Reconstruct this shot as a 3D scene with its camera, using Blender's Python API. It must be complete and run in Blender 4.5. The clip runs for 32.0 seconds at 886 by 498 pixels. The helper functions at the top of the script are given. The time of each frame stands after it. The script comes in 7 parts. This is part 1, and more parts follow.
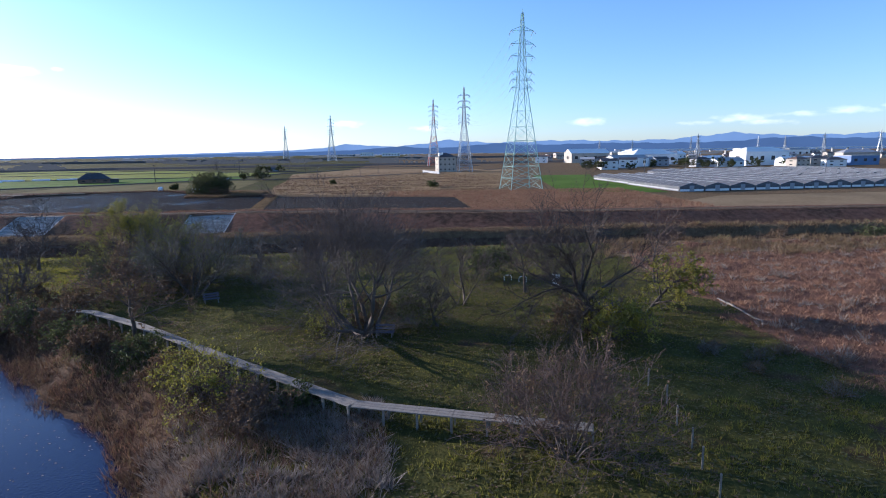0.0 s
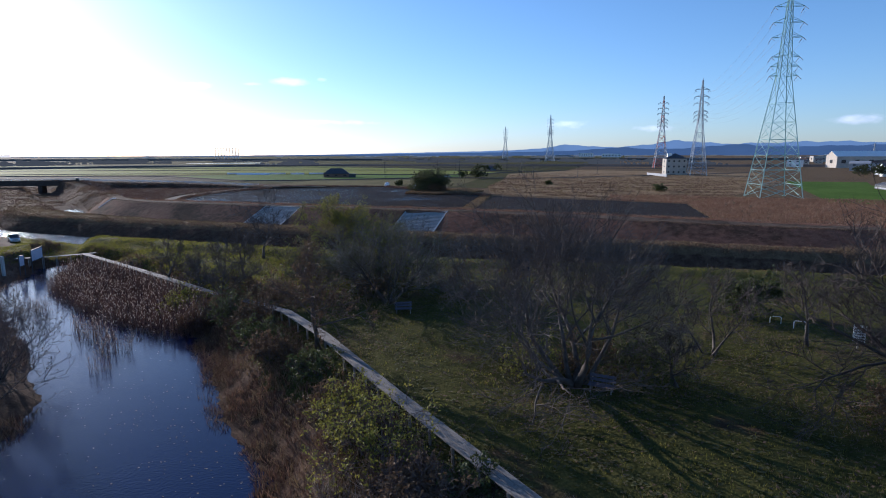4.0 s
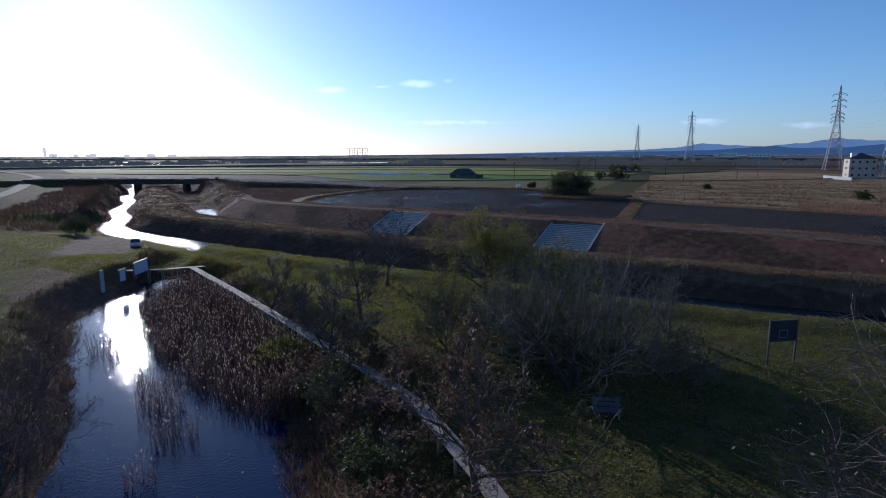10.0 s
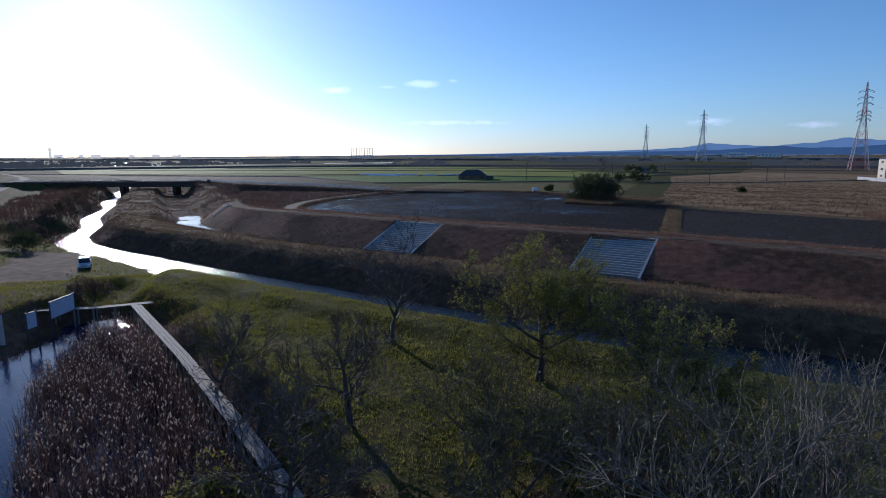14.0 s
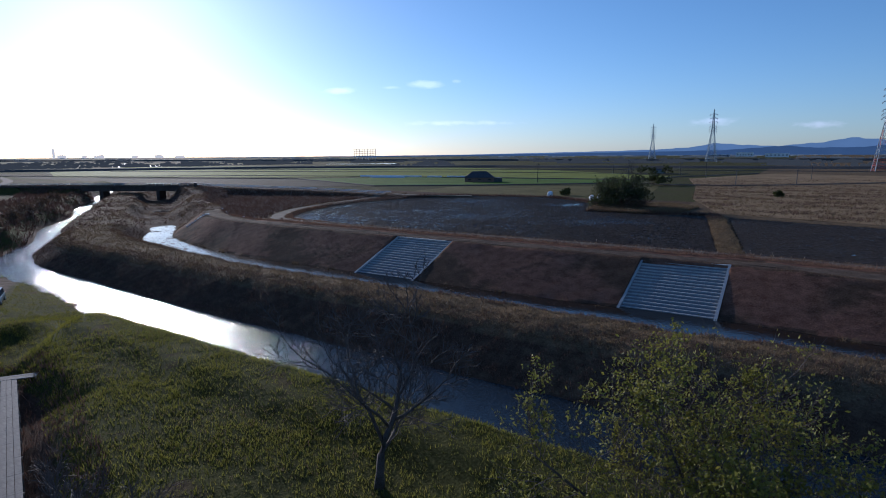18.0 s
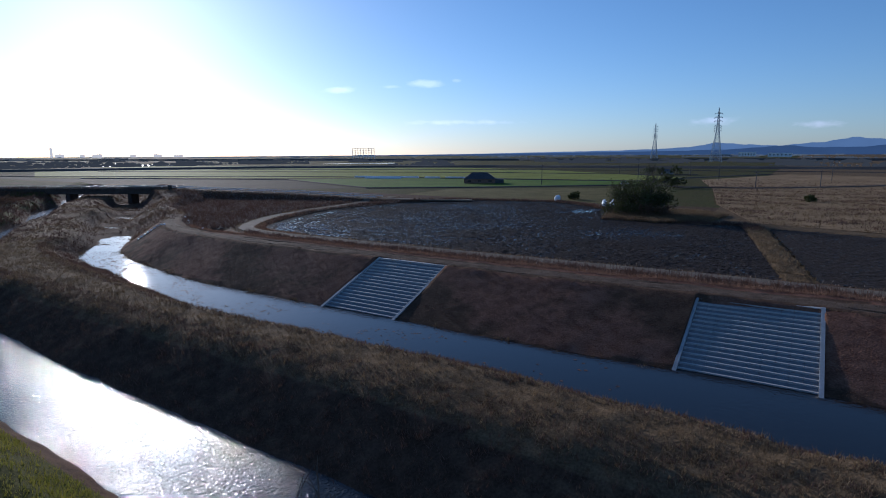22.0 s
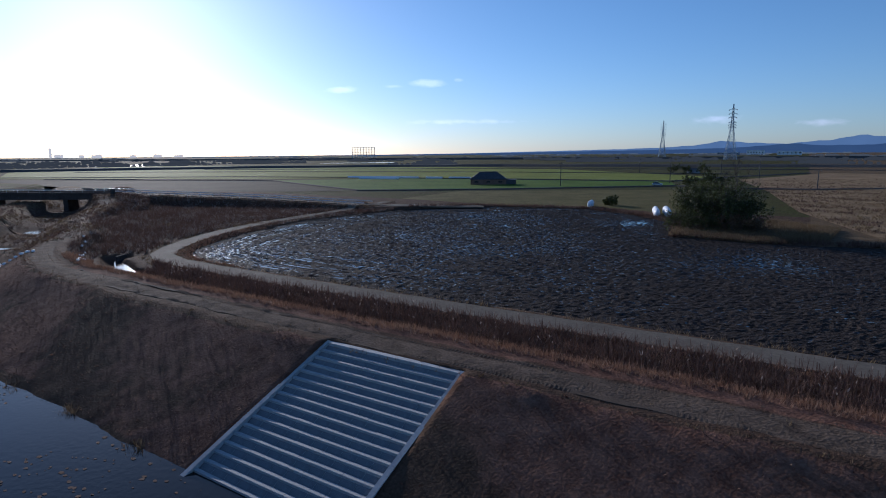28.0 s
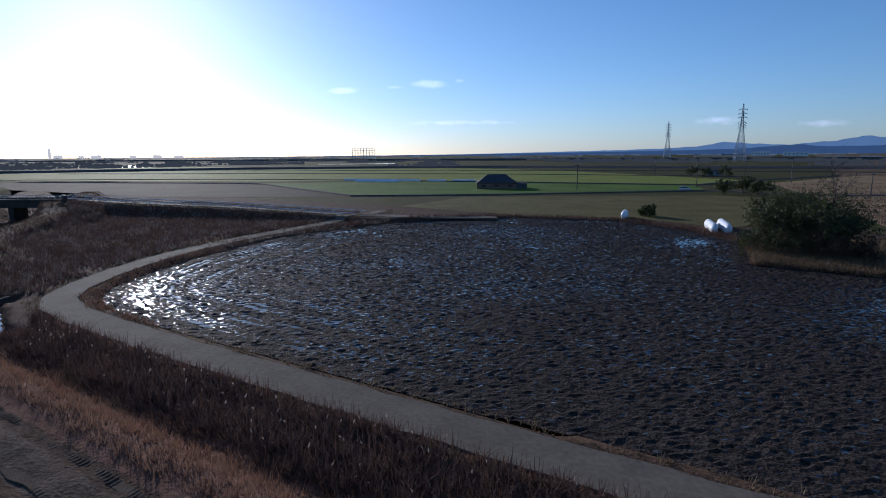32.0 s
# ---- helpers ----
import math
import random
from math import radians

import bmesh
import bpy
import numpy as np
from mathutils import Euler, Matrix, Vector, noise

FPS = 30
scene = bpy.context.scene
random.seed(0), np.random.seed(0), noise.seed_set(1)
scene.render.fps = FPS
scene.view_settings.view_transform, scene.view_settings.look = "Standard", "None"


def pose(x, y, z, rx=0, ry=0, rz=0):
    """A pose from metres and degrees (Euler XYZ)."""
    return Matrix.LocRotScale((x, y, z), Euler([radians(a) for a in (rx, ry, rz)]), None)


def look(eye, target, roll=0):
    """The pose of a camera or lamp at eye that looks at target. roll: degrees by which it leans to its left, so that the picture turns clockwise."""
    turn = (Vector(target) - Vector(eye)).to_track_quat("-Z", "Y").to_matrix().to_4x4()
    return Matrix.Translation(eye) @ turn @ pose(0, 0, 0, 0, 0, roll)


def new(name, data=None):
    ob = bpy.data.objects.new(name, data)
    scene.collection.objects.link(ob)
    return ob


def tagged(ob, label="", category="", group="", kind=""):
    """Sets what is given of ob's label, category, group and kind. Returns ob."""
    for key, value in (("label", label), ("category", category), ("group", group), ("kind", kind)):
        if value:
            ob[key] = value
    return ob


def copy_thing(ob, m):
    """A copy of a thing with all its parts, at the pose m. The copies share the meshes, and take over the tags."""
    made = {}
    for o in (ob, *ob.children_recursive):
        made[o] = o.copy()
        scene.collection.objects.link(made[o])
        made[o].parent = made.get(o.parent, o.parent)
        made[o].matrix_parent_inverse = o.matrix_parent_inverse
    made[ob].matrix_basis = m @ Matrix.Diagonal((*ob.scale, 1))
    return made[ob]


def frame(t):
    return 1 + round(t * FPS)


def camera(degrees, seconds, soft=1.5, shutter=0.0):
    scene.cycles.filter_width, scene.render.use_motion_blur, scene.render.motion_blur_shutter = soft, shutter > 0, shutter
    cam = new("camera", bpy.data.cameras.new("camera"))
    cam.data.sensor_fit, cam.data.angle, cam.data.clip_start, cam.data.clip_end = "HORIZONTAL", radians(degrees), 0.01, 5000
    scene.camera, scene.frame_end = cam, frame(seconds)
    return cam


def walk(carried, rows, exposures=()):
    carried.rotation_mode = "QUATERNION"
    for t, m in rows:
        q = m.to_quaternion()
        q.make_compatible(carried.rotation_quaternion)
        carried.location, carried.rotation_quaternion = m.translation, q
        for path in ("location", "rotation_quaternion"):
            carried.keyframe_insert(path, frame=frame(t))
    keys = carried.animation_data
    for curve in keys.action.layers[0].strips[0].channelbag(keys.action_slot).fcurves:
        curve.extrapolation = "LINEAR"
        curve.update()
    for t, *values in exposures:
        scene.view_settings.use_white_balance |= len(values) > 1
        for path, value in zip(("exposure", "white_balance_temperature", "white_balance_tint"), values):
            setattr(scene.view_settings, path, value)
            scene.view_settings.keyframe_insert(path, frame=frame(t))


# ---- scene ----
cam = camera(76.15, 32.0, soft=1.0)
PATH = [
    (0.0, 1.302, 0.904, 14.313, -2.233, -9.761, 0.749),
    (0.5, 1.129, 2.030, 14.258, -1.642, -9.742, 0.702),
    (1.0, 0.971, 3.156, 14.189, -0.501, -9.743, 0.696),
    (1.5, 0.829, 4.338, 14.092, 1.510, -9.696, 0.655),
    (2.0, 0.678, 5.665, 13.955, 4.349, -9.642, 0.532),
    (2.5, 0.583, 6.965, 13.911, 7.749, -9.614, 0.462),
    (3.0, 0.447, 8.338, 13.825, 11.328, -9.559, 0.370),
    (3.5, 0.183, 9.729, 13.812, 14.948, -9.549, 0.298),
    (4.0, -0.167, 11.094, 13.840, 19.297, -9.547, 0.156),
    (4.5, -0.684, 12.613, 13.828, 22.158, -9.538, 0.075),
    (5.0, -1.536, 13.987, 13.810, 23.310, -9.530, 0.078),
    (5.5, -2.387, 15.361, 13.791, 24.463, -9.523, 0.080),
    (6.0, -3.239, 16.735, 13.772, 25.615, -9.516, 0.083),
    (6.5, -4.090, 18.109, 13.754, 26.767, -9.509, 0.086),
    (7.0, -5.088, 19.402, 13.795, 28.489, -9.505, 0.064),
    (7.5, -6.124, 20.615, 13.807, 29.851, -9.510, 0.044),
    (8.0, -7.190, 21.773, 13.804, 30.744, -9.522, 0.052),
    (8.5, -8.313, 22.961, 13.802, 31.076, -9.528, 0.056),
    (9.0, -9.546, 24.268, 13.787, 31.249, -9.523, 0.103),
    (9.5, -10.833, 25.648, 13.802, 31.382, -9.518, 0.141),
    (10.0, -12.106, 27.013, 13.788, 31.495, -9.542, 0.169),
    (10.5, -13.376, 28.545, 13.788, 31.565, -9.537, 0.158),
    (11.0, -14.628, 30.203, 13.876, 31.665, -9.542, 0.177),
    (11.5, -15.932, 31.979, 13.938, 31.755, -9.537, 0.196),
    (12.0, -17.332, 33.844, 13.944, 31.795, -9.542, 0.196),
    (12.5, -18.732, 35.725, 13.878, 31.835, -9.527, 0.216),
    (13.0, -20.188, 37.664, 13.856, 31.875, -9.531, 0.215),
    (13.5, -21.662, 39.625, 13.858, 31.893, -9.543, 0.212),
    (14.0, -23.162, 41.630, 13.831, 31.972, -9.526, 0.228),
    (14.5, -24.662, 43.664, 13.834, 32.070, -9.538, 0.204),
    (15.0, -25.982, 45.540, 13.827, 32.114, -9.523, 0.217),
    (15.5, -27.302, 47.417, 13.820, 32.158, -9.507, 0.231),
    (16.0, -28.622, 49.294, 13.813, 32.202, -9.492, 0.245),
    (16.5, -30.014, 51.041, 13.798, 32.248, -9.479, 0.262),
    (17.0, -31.245, 52.903, 13.864, 32.290, -9.484, 0.292),
    (17.5, -32.433, 54.762, 13.987, 32.312, -9.509, 0.283),
    (18.0, -33.580, 56.577, 14.067, 32.333, -9.493, 0.293),
    (18.5, -34.656, 58.390, 14.103, 32.344, -9.498, 0.273),
    (19.0, -35.663, 60.115, 14.153, 32.356, -9.482, 0.283),
    (19.5, -36.648, 61.902, 14.190, 32.346, -9.506, 0.293),
    (20.0, -37.630, 63.732, 14.243, 32.355, -9.530, 0.273),
    (20.5, -38.609, 65.676, 14.297, 32.365, -9.525, 0.283),
    (21.0, -39.658, 67.666, 14.309, 32.364, -9.519, 0.293),
    (21.5, -40.845, 69.762, 14.280, 32.334, -9.542, 0.293),
    (22.0, -42.102, 71.917, 14.280, 32.333, -9.556, 0.253),
    (22.5, -43.414, 74.171, 14.336, 32.353, -9.561, 0.262),
    (23.0, -44.794, 76.512, 14.379, 32.394, -9.575, 0.290),
    (23.5, -46.243, 78.928, 14.423, 32.434, -9.580, 0.329),
    (24.0, -47.776, 81.390, 14.439, 32.454, -9.585, 0.328),
    (24.5, -49.421, 83.929, 14.413, 32.484, -9.589, 0.347),
    (25.0, -51.070, 86.353, 14.357, 32.524, -9.604, 0.365),
    (25.5, -52.771, 88.805, 14.214, 32.520, -9.616, 0.373),
    (26.0, -54.550, 91.351, 13.987, 32.525, -9.611, 0.384),
    (26.5, -56.330, 93.896, 13.759, 32.530, -9.606, 0.395),
    (27.0, -58.109, 96.442, 13.532, 32.535, -9.600, 0.405),
    (27.5, -59.889, 98.987, 13.305, 32.541, -9.595, 0.416),
    (28.0, -61.337, 101.301, 13.203, 32.536, -9.607, 0.424),
    (28.5, -62.863, 103.635, 13.144, 32.552, -9.587, 0.436),
    (29.0, -64.403, 105.955, 13.143, 32.558, -9.577, 0.447),
    (29.5, -65.986, 108.276, 13.142, 32.564, -9.587, 0.438),
    (30.0, -67.628, 110.571, 13.154, 32.559, -9.577, 0.419),
    (30.5, -69.312, 112.867, 13.180, 32.575, -9.557, 0.430),
    (31.0, -70.997, 115.149, 13.221, 32.591, -9.558, 0.412),
    (31.5, -72.627, 117.371, 13.232, 32.606, -9.548, 0.403),
    (32.0, -74.134, 119.432, 13.284, 32.642, -9.528, 0.394),
]
EXPOSURE = [(0.0, 1.08, 4850, 16), (2.0, 0.92, 4850, 16), (4.0, 0.54, 4750, 15), (6.5, 0.14, 4600, 14), (9.0, 0.06, 4560, 14), (17.0, 0.0, 4560, 14), (22.0, -0.1, 4580, 14), (32.0, -0.1, 4580, 14)]
walk(cam, [(t, pose(x, y, z, 90 + pitch, roll, yaw)) for t, x, y, z, yaw, pitch, roll in PATH], EXPOSURE)

# ---------------------------------------------------------------- sky and sun
SUN_AZ, SUN_EL = 61.6, 13.6          # degrees to the left of +y, degrees up
world = bpy.data.worlds.new("sky")
scene.world = world
world.use_nodes = True
wn, wl = world.node_tree.nodes, world.node_tree.links
sky = wn.new("ShaderNodeTexSky")
sky.sky_type, sky.sun_disc = "NISHITA", False
sky.sun_elevation, sky.sun_rotation = radians(SUN_EL), radians(-SUN_AZ)
sky.air_density, sky.dust_density, sky.ozone_density = 1.0, 0.35, 2.0
back = wn["Background"]
back.inputs["Strength"].default_value = 0.09
wl.new(sky.outputs[0], back.inputs["Color"])
sun_way = Vector((-math.sin(radians(SUN_AZ)) * math.cos(radians(SUN_EL)), math.cos(radians(SUN_AZ)) * math.cos(radians(SUN_EL)), math.sin(radians(SUN_EL))))
sun = new("sun", bpy.data.lights.new("sun", "SUN"))
sun.data.energy, sun.data.angle, sun.data.color = 5.0, radians(0.53), (1.0, 0.77, 0.52)
sun.matrix_world = look(sun_way * 300, (0, 0, 0))

# small fair-weather clouds low over the horizon: azimuth, elevation, half width and half height in degrees, density
CLOUDS = [(42.3, 6.1, 1.5, 0.35, 0.9), (34.0, 6.75, 1.6, 0.4, 1.0), (31.0, 7.0, 0.6, 0.25, 0.6), (37.3, 6.45, 0.8, 0.22, 0.6), (31.0, 3.05, 7.0, 0.28, 0.55), (7.2, 2.75, 2.2, 0.45, 0.55),
          (-0.8, 2.3, 2.6, 0.35, 0.5), (-16.5, 2.65, 1.8, 0.4, 0.7), (-25.6, 2.3, 2.4, 0.26, 0.5), (-29.4, 2.6, 3.0, 0.42, 0.56), (-31.6, 2.2, 3.2, 0.3, 0.5), (-34.0, 2.8, 2.2, 0.32, 0.5), (-37.6, 2.9, 2.6, 0.36, 0.55), (-40.5, 3.1, 1.6, 0.3, 0.6)]
wco = wn.new("ShaderNodeTexCoord")
wmap = wn.new("ShaderNodeMapping")
wmap.inputs["Scale"].default_value = (46, 46, 120)
wnoise = wn.new("ShaderNodeTexNoise")
wnoise.inputs["Scale"].default_value, wnoise.inputs["Detail"].default_value = 1.0, 7
wl.new(wco.outputs["Generated"], wmap.inputs["Vector"]), wl.new(wmap.outputs[0], wnoise.inputs["Vector"])


def sky_math(kind, a, b):
    q = wn.new("ShaderNodeMath"); q.operation = kind
    for i, z in enumerate((a, b)):
        if isinstance(z, (int, float)):
            q.inputs[i].default_value = z
        else:
            wl.new(z, q.inputs[i])
    return q.outputs[0]


cloud = None
for az, el, aw, ah, dens in CLOUDS:
    spots = []
    for way, size in (((math.cos(radians(az)), math.sin(radians(az)), 0), radians(aw)), ((math.sin(radians(az)) * math.sin(radians(el)), -math.cos(radians(az)) * math.sin(radians(el)), math.cos(radians(el))), radians(ah))):
        dot = wn.new("ShaderNodeVectorMath"); dot.operation = "DOT_PRODUCT"; dot.inputs[1].default_value = way
        wl.new(wco.outputs["Generated"], dot.inputs[0])
        off = sky_math("DIVIDE", dot.outputs["Value"], size)
        spots.append(sky_math("MULTIPLY", off, off))
    ahead = wn.new("ShaderNodeVectorMath"); ahead.operation = "DOT_PRODUCT"; ahead.inputs[1].default_value = (-math.sin(radians(az)), math.cos(radians(az)), 0.05)
    wl.new(wco.outputs["Generated"], ahead.inputs[0])
    spot = sky_math("MULTIPLY", sky_math("EXPONENT", sky_math("MULTIPLY", sky_math("ADD", *spots), -1.0), 0.0), dens)
    spot = sky_math("MULTIPLY", spot, sky_math("GREATER_THAN", ahead.outputs["Value"], 0.5))
    cloud = spot if cloud is None else sky_math("MAXIMUM", cloud, spot)
shaped = wn.new("ShaderNodeMapRange")
shaped.inputs[1].default_value, shaped.inputs[2].default_value = 0.72, 1.35
wl.new(sky_math("ADD", cloud, wnoise.outputs[0]), shaped.inputs[0])
veil = wn.new("ShaderNodeMix"); veil.data_type = "RGBA"
veil.blend_type = "ADD"
veil.inputs[7].default_value = (4.2, 2.9, 3.4, 1)
wl.new(sky_math("MULTIPLY", shaped.outputs[0], sky_math("MINIMUM", sky_math("MULTIPLY", cloud, 2.0), 0.8)), veil.inputs[0])
# pale bluish haze low over the plain
sep_dir = wn.new("ShaderNodeSeparateXYZ"); wl.new(wco.outputs["Generated"], sep_dir.inputs[0])
low_air = sky_math("EXPONENT", sky_math("MULTIPLY", sky_math("ABSOLUTE", sep_dir.outputs["Z"], 0.0), -11.0), 0.0)
cool = wn.new("ShaderNodeMix"); cool.data_type = "RGBA"; cool.blend_type = "MULTIPLY"
cool.inputs[7].default_value = (0.94, 1.0, 1.25, 1)
wl.new(low_air, cool.inputs[0]), wl.new(sky.outputs[0], cool.inputs[6])
wl.new(cool.outputs[2], veil.inputs[6]), wl.new(veil.outputs[2], back.inputs["Color"])

# ---------------------------------------------------------------- materials
def material(name, a, b, scale=1.0, rough=0.9, bump=0.3, c=None, fine=9.0, island=0.0, metal=0.0, spec=0.3, bump_scale=None, through_light=0.0):
    """A surface of two tones mixed at two scales, with fine relief."""
    m = bpy.data.materials.new(name)
    m.use_nodes = True
    n, l = m.node_tree.nodes, m.node_tree.links
    bs = n["Principled BSDF"]
    co = n.new("ShaderNodeTexCoord")
    n1, n2 = n.new("ShaderNodeTexNoise"), n.new("ShaderNodeTexNoise")
    n1.inputs["Scale"].default_value, n1.inputs["Detail"].default_value = scale, 5
    n2.inputs["Scale"].default_value, n2.inputs["Detail"].default_value = scale * fine, 4
    for q in (n1, n2):
        l.new(co.outputs["Object"], q.inputs["Vector"])
    ramp = n.new("ShaderNodeMapRange")
    ramp.inputs[1].default_value, ramp.inputs[2].default_value = 0.35, 0.65
    add = n.new("ShaderNodeMath"); add.operation = "ADD"
    half = n.new("ShaderNodeMath"); half.operation = "MULTIPLY"; half.inputs[1].default_value = 0.5
    l.new(n1.outputs[0], add.inputs[0]); l.new(n2.outputs[0], add.inputs[1]); l.new(add.outputs[0], half.inputs[0]); l.new(half.outputs[0], ramp.inputs[0])
    mix = n.new("ShaderNodeMix"); mix.data_type = "RGBA"
    mix.inputs[6].default_value, mix.inputs[7].default_value = (*a, 1), (*b, 1)
    l.new(ramp.outputs[0], mix.inputs[0])
    out = mix.outputs[2]
    if c or island:
        geo = n.new("ShaderNodeNewGeometry")
        mx = n.new("ShaderNodeMix"); mx.data_type = "RGBA"
        mx.inputs[7].default_value = (*(c or a), 1)
        fac = n.new("ShaderNodeMath"); fac.operation = "MULTIPLY"; fac.inputs[1].default_value = island or 0.5
        l.new(geo.outputs["Random Per Island"], fac.inputs[0]); l.new(fac.outputs[0], mx.inputs[0])
        l.new(out, mx.inputs[6]); out = mx.outputs[2]
    l.new(out, bs.inputs["Base Color"])
    bs.inputs["Roughness"].default_value, bs.inputs["Metallic"].default_value = rough, metal
    bs.inputs["Specular IOR Level"].default_value = spec
    if bump:
        bp = n.new("ShaderNodeBump"); bp.inputs["Strength"].default_value = bump
        bp.inputs["Distance"].default_value = bump_scale or 0.05
        l.new(n2.outputs[0], bp.inputs["Height"]); l.new(bp.outputs[0], bs.inputs["Normal"])
    if through_light:
        tr = n.new("ShaderNodeBsdfTranslucent"); ms = n.new("ShaderNodeMixShader"); ms.inputs[0].default_value = through_light
        l.new(out, tr.inputs["Color"]); l.new(bs.outputs[0], ms.inputs[1]); l.new(tr.outputs[0], ms.inputs[2])
        l.new(ms.outputs[0], n["Material Output"].inputs["Surface"])
    return m


def water(name, colour, rough, ripples, strength, tall=0.03, stretch=(1, 1, 1)):
    """Still or running water: a mirror with small waves."""
    m = bpy.data.materials.new(name)
    m.use_nodes = True
    n, l = m.node_tree.nodes, m.node_tree.links
    bs = n["Principled BSDF"]
    bs.inputs["Base Color"].default_value = (*colour, 1)
    bs.inputs["Roughness"].default_value, bs.inputs["IOR"].default_value = rough, 1.33
    bs.inputs["Specular IOR Level"].default_value = 0.5
    co, mp, no, big, bp = (n.new("ShaderNode" + k) for k in ("TexCoord", "Mapping", "TexNoise", "TexNoise", "Bump"))
    mp.inputs["Scale"].default_value = stretch
    no.inputs["Scale"].default_value, no.inputs["Detail"].default_value = ripples, 4
    big.inputs["Scale"].default_value = 0.12
    gust = n.new("ShaderNodeMapRange"); gust.inputs[1].default_value, gust.inputs[2].default_value = 0.3, 0.7; gust.inputs[3].default_value = 0.45
    mul = n.new("ShaderNodeMath"); mul.operation = "MULTIPLY"
    l.new(co.outputs["Object"], mp.inputs["Vector"]); l.new(mp.outputs[0], no.inputs["Vector"]); l.new(co.outputs["Object"], big.inputs["Vector"])
    l.new(big.outputs[0], gust.inputs[0]); l.new(gust.outputs[0], mul.inputs[0]); l.new(no.outputs[0], mul.inputs[1])
    l.new(mul.outputs[0], bp.inputs["Height"]); bp.inputs["Strength"].default_value = strength; bp.inputs["Distance"].default_value = tall
    l.new(bp.outputs[0], bs.inputs["Normal"])
    return m


